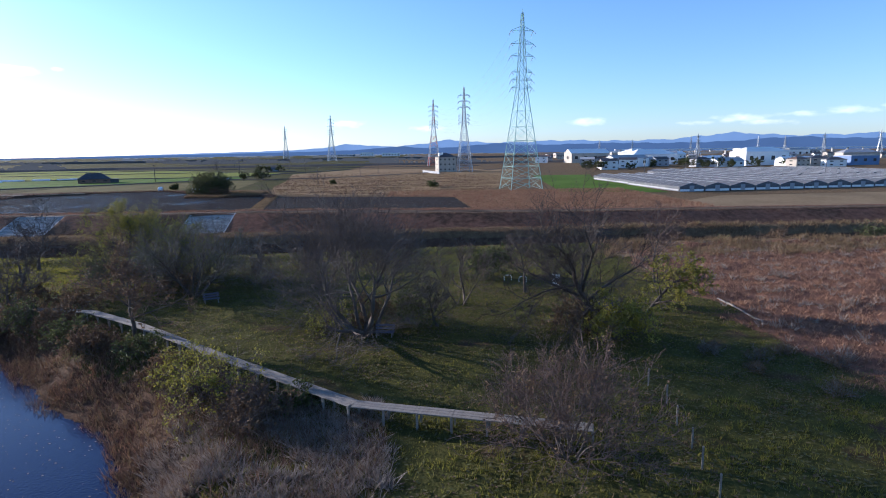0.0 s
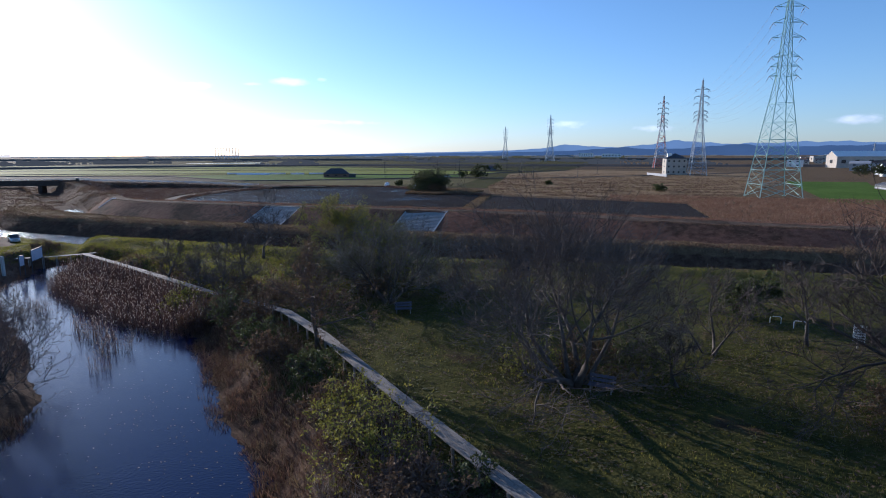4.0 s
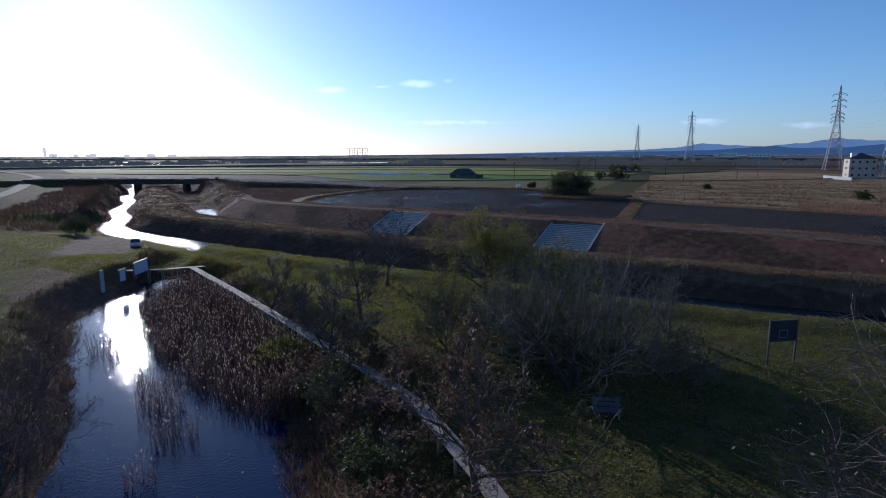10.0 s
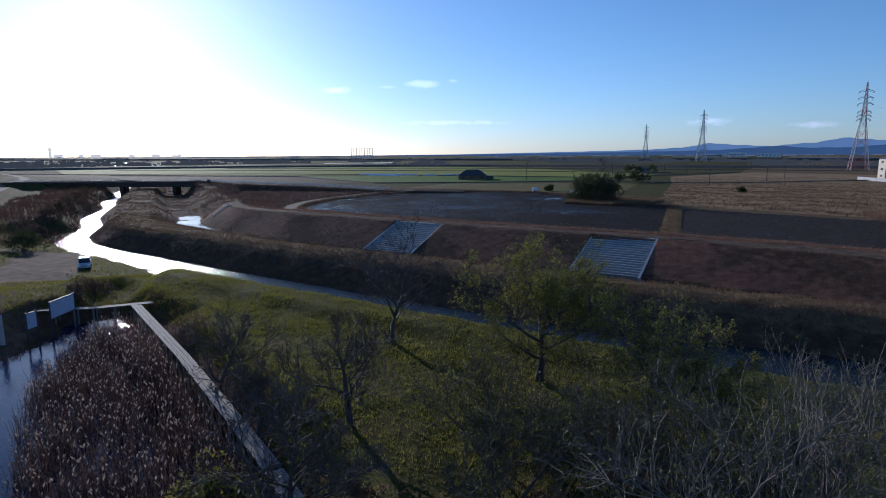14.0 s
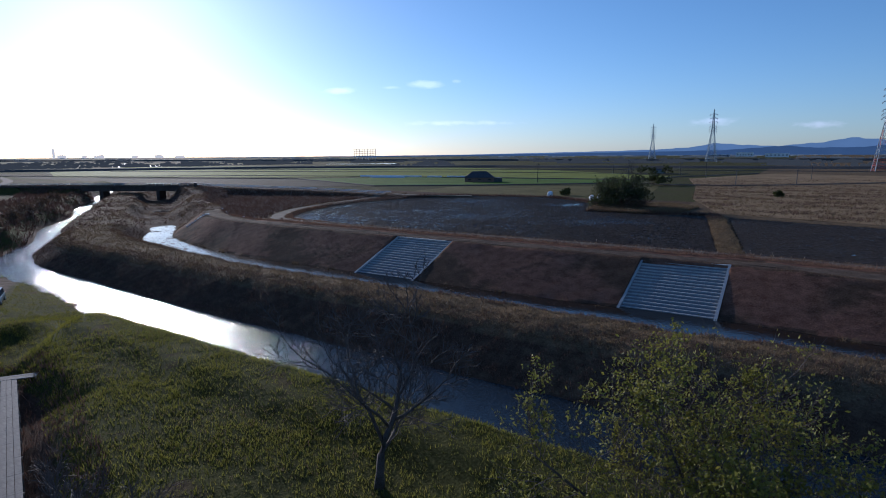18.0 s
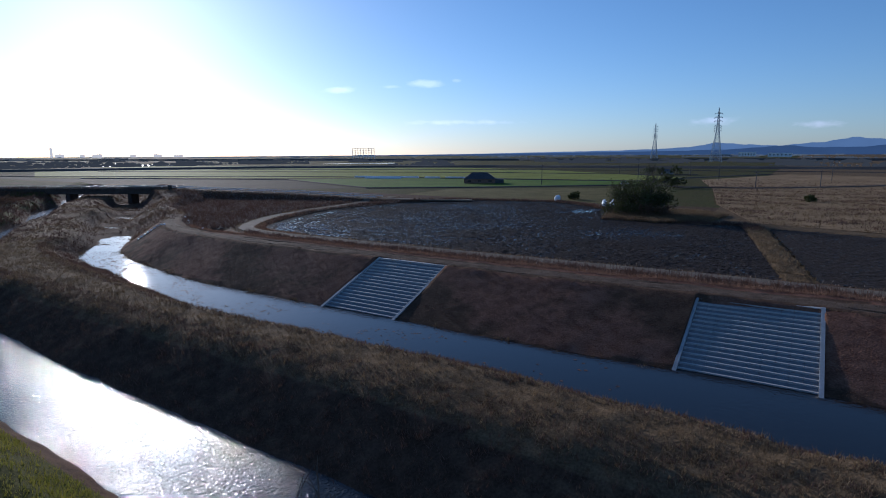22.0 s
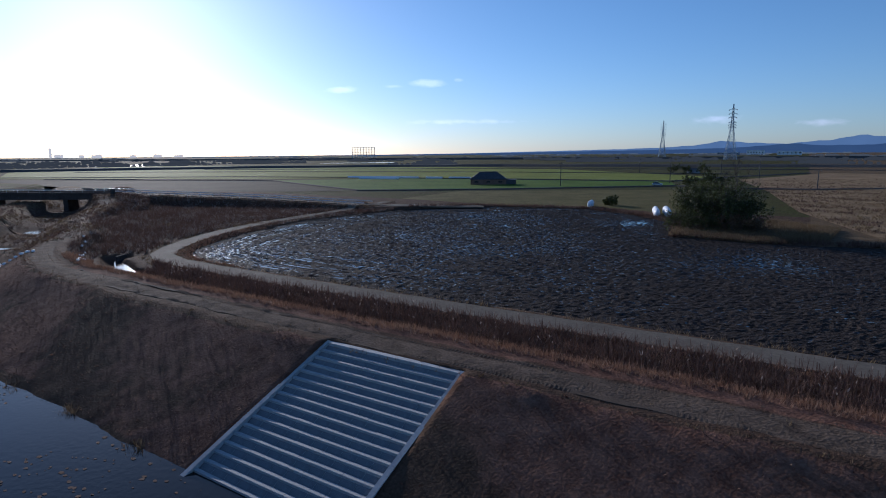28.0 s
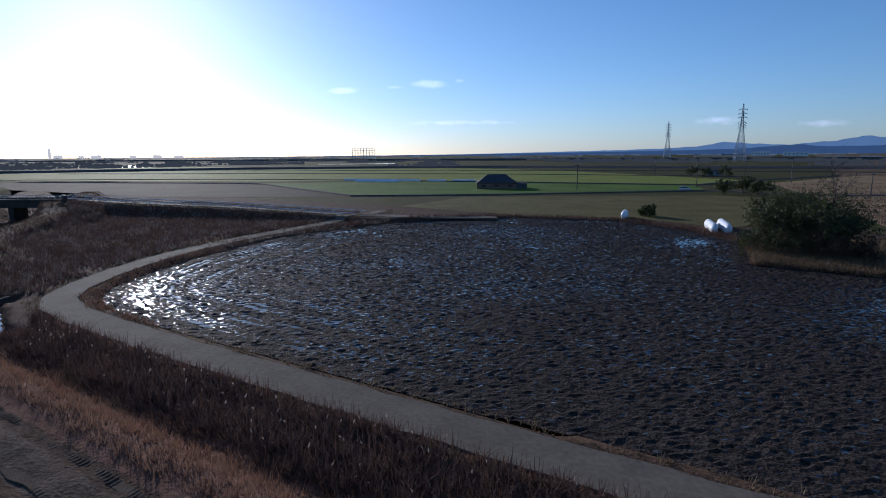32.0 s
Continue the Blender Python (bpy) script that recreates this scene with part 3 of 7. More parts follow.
def rough_height(x, y):
    x, y = np.asarray(x, float), np.asarray(y, float)
    near = np.exp(-np.maximum(0, np.hypot(x + 50, y - 80) - 110) / 80)
    d, _ = dist_line(x, y, FARM_ROAD)
    even = smooth01((d - 2.0) / 2.0)
    dk = np.clip((y - bend(x) - np.interp(x, KX, KY[:, 6])) / 4, 0, 1) * np.clip((np.interp(x, KX, KY[:, 10]) - y + bend(x)) / 4, 0, 1)
    h = height(x, y)
    n = 0.10 * wobble(x, y, 4.5) + 0.05 * wobble(x, y, 1.6, 1) + 0.03 * wobble(x, y, 0.7, 2)
    n += dk * (0.09 * wobble(x, y, 3.2, 4) + 0.08 * wobble(x, y, 1.3, 5))
    n += smooth01((x - 28) / 4) * (y < 84) * (0.16 * wobble(x, y, 2.6, 3) + 0.10 * wobble(x, y, 1.1, 8))
    v = y - bend(x)
    ks = knots(x)
    slope = smooth01((v - ks[13]) / 1.5) * smooth01((ks[14] - v) / 1.0)
    return h + n * near * even * (1 - 0.75 * slope)


def ground_at(x, y):
    return float(rough_height(np.array([x]), np.array([y]))[0])

# ---------------------------------------------------------------- ground sheet
def spread(lo, hi, step, far_lo, far_hi, grow=1.13):
    a = list(np.arange(lo, hi + step / 2, step))
    s = step
    while a[-1] < far_hi:
        s *= grow; a.append(a[-1] + s)
    s = step
    while a[0] > far_lo:
        s *= grow; a.insert(0, a[0] - s)
    return np.array(a)


gx = np.concatenate([spread(-330, -153, 1.6, -4700, -154), spread(-152, 62, 0.84, -152.1, 4700)])
gx = np.unique(np.concatenate([gx, [-86.0, -85.94, -76.01, -75.95, -49.4, -49.34, -39.76, -39.7]]))
gy = np.concatenate([spread(8, 150, 0.62, -700, 149), spread(151, 236, 1.0, 150.5, 4750)])
GX, GY = np.meshgrid(gx, gy)
GZ = rough_height(GX, GY)
FIELD_1 = [(-124.0, 144.3), (-110, 143.6), (-43.5, 145.0), (-52, 197), (-64.5, 193.6), (-79, 194.8), (-82, 213), (-92, 224), (-105, 232), (-127, 227), (-142, 210), (-146.2, 183), (-141.2, 163.5), (-136.6, 154), (-133.0, 148.6), (-129.0, 145.7)]
FIELD_2 = [(-39.5, 145.6), (0, 142), (14, 141.5), (11.5, 181), (-20, 189), (-46.5, 195)]
for poly in (FIELD_1, FIELD_2):
    GZ = np.where(signed(GX, GY, poly) < 0.4, np.minimum(GZ, -0.55), GZ)
for x0, x1 in ((-85.97, -75.98), (-49.37, -39.73)):     # cut back under the concrete steps
    cutv = GY - bend(GX)
    GZ = np.where((GX > x0) & (GX < x1) & (cutv > 114.5) & (cutv < 126.0), GZ - 0.55, GZ)
for fx, fy, fw, fd in ((-300, 420, 330, 150), (-400, 250, 230, 30)):
    GZ = np.where((np.abs(GX - fx) < fw) & (np.abs(GY - fy) < fd) & (GX < -100), np.minimum(GZ, 0.02), GZ)
nx, ny = len(gx), len(gy)
idx = np.arange(nx * ny).reshape(ny, nx)
quads = np.stack([idx[:-1, :-1], idx[:-1, 1:], idx[1:, 1:], idx[1:, :-1]], -1).reshape(-1, 4)


def ground_material():
    m = bpy.data.materials.new("ground_cover")
    m.use_nodes = True
    n, l = m.node_tree.nodes, m.node_tree.links
    bs = n["Principled BSDF"]
    bs.inputs["Roughness"].default_value, bs.inputs["Specular IOR Level"].default_value = 0.95, 0.03
    co = n.new("ShaderNodeTexCoord")
    def noise_of(scale, detail=6):
        q = n.new("ShaderNodeTexNoise"); q.inputs["Scale"].default_value, q.inputs["Detail"].default_value = scale, detail
        l.new(co.outputs["Object"], q.inputs["Vector"]); return q.outputs[0]
    big, mid, fine = noise_of(0.09), noise_of(0.9), noise_of(7.0)
    blend = n.new("ShaderNodeMath"); blend.operation = "ADD"
    l.new(mid, blend.inputs[0]); l.new(fine, blend.inputs[1])
    rng = n.new("ShaderNodeMapRange"); rng.inputs[1].default_value, rng.inputs[2].default_value = 0.75, 1.25
    l.new(blend.outputs[0], rng.inputs[0])
    def pair(a, b):
        q = n.new("ShaderNodeMix"); q.data_type = "RGBA"
        q.inputs[6].default_value, q.inputs[7].default_value = (*a, 1), (*b, 1)
        l.new(rng.outputs[0], q.inputs[0]); return q.outputs[2]
    cover = n.new("ShaderNodeAttribute"); cover.attribute_name = "cover"
    sep = n.new("ShaderNodeSeparateColor"); l.new(cover.outputs["Color"], sep.inputs[0])
    shift = n.new("ShaderNodeMath"); shift.operation = "MULTIPLY_ADD"; shift.inputs[1].default_value, shift.inputs[2].default_value = 0.9, -0.45
    bm = n.new("ShaderNodeMath"); bm.operation = "ADD"; l.new(big, bm.inputs[0]); l.new(mid, bm.inputs[1])
    hf = n.new("ShaderNodeMath"); hf.operation = "MULTIPLY"; hf.inputs[1].default_value = 0.5; l.new(bm.outputs[0], hf.inputs[0])
    l.new(hf.outputs[0], shift.inputs[0])
    out = pair((0.052, 0.034, 0.022), (0.110, 0.070, 0.045))
    tones = {0: ((0.037, 0.040, 0.011), (0.086, 0.080, 0.024)), 1: ((0.085, 0.058, 0.032), (0.185, 0.130, 0.072)), 2: ((0.066, 0.048, 0.034), (0.150, 0.112, 0.080)), "A": ((0.105, 0.052, 0.033), (0.205, 0.115, 0.075))}
    for key, (a, b) in tones.items():
        edge = n.new("ShaderNodeMath"); edge.operation = "ADD"
        l.new(cover.outputs["Alpha"] if key == "A" else sep.outputs[key], edge.inputs[0]); l.new(shift.outputs[0], edge.inputs[1])
        sharp = n.new("ShaderNodeMapRange"); sharp.inputs[1].default_value, sharp.inputs[2].default_value = 0.38, 0.62
        l.new(edge.outputs[0], sharp.inputs[0])
        q = n.new("ShaderNodeMix"); q.data_type = "RGBA"
        l.new(sharp.outputs[0], q.inputs[0]); l.new(out, q.inputs[6]); l.new(pair(a, b), q.inputs[7]); out = q.outputs[2]
    l.new(out, bs.inputs["Base Color"])
    bp = n.new("ShaderNodeBump"); bp.inputs["Strength"].default_value, bp.inputs["Distance"].default_value = 0.7, 0.12
    l.new(blend.outputs[0], bp.inputs["Height"]); l.new(bp.outputs[0], bs.inputs["Normal"])
    return m


def covers(x, y):
    """How much lawn, straw, bare earth and rust-coloured grass grows at a place."""
    v, ks = y - bend(x), knots(x)
    dp = signed(x, y, POND)
    east = smooth01((x - 27 - 2 * wobble(x, y, 5)) / 3)
    lawn = (v < ks[3] - 1.0) * (dp > 3.0) * (1 - east) * smooth01((y + 30) / 20)
    lawn = lawn * (1 - smooth01((-96 - x) / 8) * (0.22 + 0.45 * wobble(x, y, 9, 1)))
    lawn = np.clip(lawn * (0.86 + 0.45 * wobble(x, y, 3.2, 5)), 0, 1)
    rust = east * (v < ks[1]) + ((v > ks[13] + 0.2) & (v < ks[14])) * (x > -150) * (0.62 + 0.5 * wobble(x, y, 9, 6)) + ((v > ks[15] - 1.5) & (v < ks[16] + 1.5)) * (x > -126) * 0.8
    straw = ((v > ks[7] - 1.2) & (v < ks[9] + 1.8)) * (0.85 + 0.3 * wobble(x, y, 5, 2)) + ((v > ks[6]) & (v < ks[7])) * 0.38 + (v > ks[16] + 10) * (x > -60) * 0.9
    straw = np.maximum(straw, east * (v > ks[0]) * (v < ks[3]) * 0.9)
    earth = ((v > ks[14] + 0.9) & (v < ks[15] - 1.7)) * (0.85 + 0.25 * wobble(x, y, 6, 7))
    dl, _ = dist_line(x, y, [(-76, 55), (-84, 60.5), (-91, 64.5), (-100, 70.5), (-112, 78.5), (-122, 84)])
    earth = np.maximum(earth, smooth01((6 - dl) / 2.5) * 0.8)
    dl, _ = dist_line(x, y, [(-175, 72), (-150, 75), (-135, 79.5), (-124, 85)])
    earth = np.maximum(earth, smooth01((1.6 - dl) / 0.8) * 0.9)
    green = (v > ks[16] + 14) * (x < -60) * (y > 235) * 0.6
    return np.stack([np.clip(np.maximum(lawn, green), 0, 1), np.clip(straw, 0, 1), np.clip(earth, 0, 1), np.clip(rust, 0, 1)], -1)


ground = fast("ground", np.stack([GX, GY, GZ], -1).reshape(-1, 3), quads, ground_material(), True)
tagged(ground, "wetland park and farmland ground with winter grass and bare earth", "ground", kind="structure")
att = ground.data.attributes.new("cover", "FLOAT_COLOR", "POINT")
att.data.foreach_set("color", covers(GX, GY).reshape(-1, 4).astype(np.float32).ravel())


# ---------------------------------------------------------------- water
def sheet(name, poly, z, mat, label, category, kind="structure", cell=None):
    s = Shape()
    s.add([(x, y, z) for x, y in poly], [tuple(range(len(poly)))])
    return tagged(part(name, s, mat), label, category, kind=kind)


def band(name, left, right, z, mat, label, category, kind="structure"):
    s = Shape()
    for i in range(len(left) - 1):
        s.add([(*left[i], z), (*right[i], z), (*right[i + 1], z), (*left[i + 1], z)], [(0, 1, 2, 3)])
    return tagged(part(name, s, mat), label, category, kind=kind)


def grown(poly, by):
    cx, cy = sum(p[0] for p in poly) / len(poly), sum(p[1] for p in poly) / len(poly)
    out = []
    for i, (x, y) in enumerate(poly):
        (ax, ay), (bx, by_) = poly[i - 1], poly[(i + 1) % len(poly)]
        d = Vector((bx - ax, by_ - ay)).normalized()
        out.append((x + d.y * by, y - d.x * by))
    return out


sheet("water_pond", grown(POND, 1.2), WATER, M["pond"], "still dark blue pond water with floating leaves", "water")
xs = list(np.arange(-330, 131, 3.0))
band("water_river", [(x, float(np.interp(x, KX, KY[:, 3]) + bend(x) - 1.5)) for x in xs], [(x, float(np.interp(x, KX, KY[:, 6]) + bend(x) + 1.5)) for x in xs], WATER, M["river"], "shallow rippling river water glinting in low sun", "water")
band("water_canal", [(x, float(np.interp(x, KX, KY[:, 10]) + bend(x) - 1.5)) for x in xs], [(x, float(np.interp(x, KX, KY[:, 13]) + bend(x) + 1.2)) for x in xs], WATER + 0.02, M["canal"], "smooth canal water at the foot of the levee", "water")
band("water_ditch", [(-127.2, 134.4), (-136.0, 139.0)], [(-125.6, 136.2), (-135.6, 141.0)], -0.35, M["canal"], "bright standing water in a farm ditch", "water")


# ---------------------------------------------------------------- farm road and other ways
def along(line, step):
    """Even points along a polyline."""
    pts = [Vector(p[:2]) for p in line]
    out, carry = [pts[0].copy()], 0.0
    for a, b in zip(pts, pts[1:]):
        l = (b - a).length
        d = step - carry
        while d < l:
            out.append(a.lerp(b, d / l)); d += step
        carry = l - (d - step)
    out.append(pts[-1].copy())
    return out


def softened(line, times=2):
    pts = [tuple(p[:2]) for p in line]
    for _ in range(times):
        out = [pts[0]]
        for a, b in zip(pts, pts[1:]):
            out += [(a[0] * .75 + b[0] * .25, a[1] * .75 + b[1] * .25), (a[0] * .25 + b[0] * .75, a[1] * .25 + b[1] * .75)]
        pts = out + [pts[-1]]
    return pts


def way(name, line, width, lift, mat, label, category, thick=0.08, follow=True, step=1.5):
    pts = along(softened(line), step)
    s = Shape()
    rings = []
    for i, p in enumerate(pts):
        d = (pts[min(i + 1, len(pts) - 1)] - pts[max(i - 1, 0)]).normalized()
        nrm = Vector((-d.y, d.x))
        w = width / 2 + 0.08 * math.sin(i * 1.7) + 0.05 * math.sin(i * 4.1)
        z = float(height(np.array([p.x]), np.array([p.y]))[0]) if follow else 0
        a, b = p + nrm * w, p - nrm * w
        rings.append([(a.x, a.y, z + lift - thick), (a.x, a.y, z + lift), (b.x, b.y, z + lift), (b.x, b.y, z + lift - thick)])
    s.rings(rings)
    return tagged(part(name, s, mat), label, category, kind="structure")


way("road", FARM_ROAD, 3.05, 0.10, M["asphalt"], "pale concrete farm road curving round the ploughed field", "road", 0.3)
way("road_on_left_levee", LEFT_ROAD, 4.5, 0.12, M["asphalt"], "pale paved road winding along the low far levee", "road", 0.3, step=4)


# ---------------------------------------------------------------- ploughed fields
def wet_soil():
    """Clods with thin water standing in the hollows where the soil is soaked."""
    m = M["soil"].copy()
    m.name = "ploughed_soil_with_standing_water"
    n, l = m.node_tree.nodes, m.node_tree.links
    bs = n["Principled BSDF"]
    co, mp, no, at = (n.new("ShaderNode" + k) for k in ("TexCoord", "Mapping", "TexNoise", "Attribute"))
    at.attribute_name = "wet"
    mp.inputs["Scale"].default_value = (0.8, 1.15, 1.0)
    no.inputs["Scale"].default_value, no.inputs["Detail"].default_value = 2.5, 2.5
    l.new(co.outputs["Object"], mp.inputs["Vector"]); l.new(mp.outputs[0], no.inputs["Vector"])
    add = n.new("ShaderNodeMath"); add.operation = "MULTIPLY_ADD"; add.inputs[1].default_value = 0.2
    l.new(at.outputs["Fac"], add.inputs[0]); l.new(no.outputs[0], add.inputs[2])
    pool = n.new("ShaderNodeMapRange"); pool.inputs[1].default_value, pool.inputs[2].default_value = 0.68, 0.695
    l.new(add.outputs[0], pool.inputs[0])
    tint = n.new("ShaderNodeMix"); tint.data_type = "RGBA"; tint.inputs[7].default_value = (0.012, 0.011, 0.010, 1)
    old = bs.inputs["Base Color"].links[0].from_socket
    l.new(pool.outputs[0], tint.inputs[0]); l.new(old, tint.inputs[6]); l.new(tint.outputs[2], bs.inputs["Base Color"])
    for slot, dry, soaked in (("Roughness", 0.85, 0.10), ("Specular IOR Level", 0.03, 0.5)):
        r = n.new("ShaderNodeMapRange"); r.inputs[3].default_value, r.inputs[4].default_value = dry, soaked
        l.new(pool.outputs[0], r.inputs[0]); l.new(r.outputs[0], bs.inputs[slot])
    bump = bs.inputs["Normal"].links[0].from_node
    r = n.new("ShaderNodeMapRange"); r.inputs[3].default_value, r.inputs[4].default_value = 1.0, 0.0
    l.new(pool.outputs[0], r.inputs[0]); l.new(r.outputs[0], bump.inputs["Strength"])
    return m


SOIL = wet_soil()


def ploughed(name, poly, step, low, label):
    xs0, ys0 = [p[0] for p in poly], [p[1] for p in poly]
    ax, ay = np.arange(min(xs0), max(xs0) + step, step), np.arange(min(ys0), max(ys0) + step, step)
    X, Y = np.meshgrid(ax, ay)
    rng = np.random.default_rng(5)
    clod = rng.normal(0, 1, X.shape)
    clod = clod * 0.027
    rows = 0.006 * np.sin((Y + 0.3 * wobble(X, Y, 12, 1)) * 2 * math.pi / 0.62) + 0.005 * np.sin(Y * 2 * math.pi / 3.1)
    soft = 0.012 * wobble(X, Y, 9, 8) + 0.008 * wobble(X, Y, 3.1, 9) + 0.006 * wobble(X, Y, 1.2, 3)
    d = signed(X, Y, poly)
    Z = low + clod + rows + soft
    Z -= 0.020 * np.exp(-(((X + 116) / 26) ** 2 + ((Y - 162) / 13) ** 2)) + 0.03 * np.exp(-(((X + 112) / 30) ** 2 + ((Y - 190) / 22) ** 2))
    Z -= 0.022 * np.exp(-(((X + 118) / 16) ** 2 + ((Y - 206) / 12) ** 2)) + 0.05 * np.exp(-(((X + 88) / 4) ** 2 + ((Y - 210) / 7) ** 2)) + 0.035 * np.exp(-(((X + 66) / 7) ** 2 + ((Y - 178) / 9) ** 2))
    for o in (2.2, 3.1, 4.6, 5.5, 7.6, 8.5, 11.0, 11.9):   # wheel ruts along the headland, full of water
        Z -= (0.075 * smooth01((-92 - X) / 20) + 0.045 * (X < -60)) * np.exp(-(((-d) - o + 0.3 * wobble(X, Y, 7, 2)) / 0.28) ** 2) * (0.55 + 0.6 * wobble(X, Y, 3.7, 4)) * (1.25 - o / 14)
    wet = 0.35 * np.exp(-(np.hypot(X + 128, Y - 148) / 10) ** 2) + 0.52 * np.exp(-(((X + 106) / 34) ** 2 + ((Y - 172) / 30) ** 2)) + 0.5 * np.exp(-(((X + 116) / 15) ** 2 + ((Y - 207) / 10) ** 2))
    wet += 0.6 * np.exp(-(((X + 66) / 8) ** 2 + ((Y - 178) / 9) ** 2)) + 0.7 * np.exp(-(((X + 88) / 4) ** 2 + ((Y - 210) / 7) ** 2)) + 0.2 * wobble(X, Y, 8, 3)
    for o in (2.2, 3.1, 4.6, 7.6, 11.0):
        wet += 0.85 * np.exp(-(((-d) - o - 0.3 * wobble(X, Y, 9, 2)) / 0.4) ** 2) * smooth01((-70 - X) / 45) * (0.6 + 0.5 * wobble(X, Y, 5, 6))
    ok = d < 0.5
    ids = np.full(X.shape, -1); ids[ok] = np.arange(ok.sum())
    q = np.stack([ids[:-1, :-1], ids[:-1, 1:], ids[1:, 1:], ids[1:, :-1]], -1).reshape(-1, 4)
    q = q[(q >= 0).all(1)]
    ob = fast(name, np.stack([X[ok], Y[ok], Z[ok]], -1), q, SOIL, False)
    a = ob.data.attributes.new("wet", "FLOAT", "POINT")
    a.data.foreach_set("value", np.clip(wet[ok], 0, 1.4).astype(np.float32))
    return tagged(ob, label, "field", kind="structure")


ploughed("field_ploughed_1", FIELD_1, 0.29, -0.05, "dark wet ploughed field with rows of clods")
ploughed("field_ploughed_2", FIELD_2, 0.55, -0.05, "dark ploughed field beside a straw berm")
sheet("water_on_field_1", grown(FIELD_1, -0.3), -0.12, M["puddle"], "thin puddles between clods of a ploughed field", "water")
sheet("water_on_field_2", grown(FIELD_2, -0.3), -0.115, M["puddle"], "thin puddles between clods of a ploughed field", "water")

# tyre ruts with tread marks on the levee crest
crest = [(x, float(np.interp(x, KX, (KY[:, 14] + KY[:, 15]) / 2) + bend(x))) for x in range(-170, 40, 6)]
for k, o in enumerate((-1.15, 0.75)):
    line = [(x, y + o + 0.25 * math.sin(x * 0.11 + k)) for x, y in crest]
    way(f"track_rut_{k + 1}", line, 0.42, 0.012, M["rut"], "dark wheel rut along the levee track", "track", 0.12, step=0.9)
s = Shape()
for k, o in enumerate((-1.15, 0.75)):
    for i, p in enumerate(along([(x, y + o + 0.25 * math.sin(x * 0.11 + k)) for x, y in crest if -112 < x < -30], 0.24)):
        z = ground_at(p.x, p.y)
        s.box(p.x, p.y, z + 0.012, 0.10, 0.44, 0.03, rz=8, cut=0.012)
tagged(part("tread_marks", s, M["rut"]), "tractor tread marks pressed into the levee track", "track", kind="stuff")

# ---------------------------------------------------------------- trees and shrubs
def unit(v):
    return v / np.maximum(np.linalg.norm(v, axis=-1, keepdims=True), 1e-9)


def sprout(r, lines, kids, ratio, opening, segments, first=0.2, up=0.12, bend_by=0.22):
    """Side shoots of a set of branches: polylines (n, m, 3) give polylines (n * kids, segments + 1, 3)."""
    n, m = lines.shape[:2]
    long = np.linalg.norm(np.diff(lines, axis=1), axis=2).sum(1)
    who = np.repeat(np.arange(n), kids)
    f = first + (1 - first) * ((np.tile(np.arange(kids), n) + r.random(n * kids)) / kids) ** 0.85
    at = np.clip(f * (m - 1), 0, m - 1.001)
    k = at.astype(int)
    a, b = lines[who, k], lines[who, k + 1]
    p = a + (b - a) * (at - k)[:, None]
    axis = unit(b - a)
    side = unit(np.cross(axis, unit(r.normal(0, 1, (len(who), 3)))))
    ang = opening * r.uniform(0.65, 1.25, (len(who), 1)) * (1.1 - 0.35 * f[:, None])
    d = unit(axis * np.cos(ang) + side * np.sin(ang) + np.array([0, 0, up]))
    step = (long[who] * ratio * (1.15 - 0.6 * f) * r.uniform(0.55, 1.3, len(who)) / segments)[:, None]
    out = [p]
    for _ in range(segments):
        d = unit(d + r.normal(0, bend_by, d.shape) + np.array([0, 0, up * 0.6]))
        p = p + d * step
        out.append(p)
    return np.stack(out, 1)


def tubes(lines, r0, r1, sides):
    """Tapering tubes (or flat ribbons, with two sides) round polylines, as vertices and four-sided faces."""
    n, m = lines.shape[:2]
    d = unit(lines[:, -1] - lines[:, 0])
    u = unit(np.cross(d, np.array([0.31, -0.52, 0.79])))
    w = np.cross(d, u)
    rad = np.linspace(r0, r1, m)[None, :, None, None]
    ang = np.arange(sides) * 2 * math.pi / sides
    ring = u[:, None, :] * np.cos(ang)[None, :, None] + w[:, None, :] * np.sin(ang)[None, :, None]
    V = (lines[:, :, None, :] + ring[:, None, :, :] * rad).reshape(-1, 3)
    base = (np.arange(n) * m * sides)[:, None, None] + (np.arange(m - 1) * sides)[None, :, None]
    q = np.arange(sides if sides > 2 else 1)[None, None, :]
    nxt = (q + 1) % sides
    F = np.stack([base + q, base + nxt, base + nxt + sides, base + q + sides], -1).reshape(-1, 4)
    return V, F


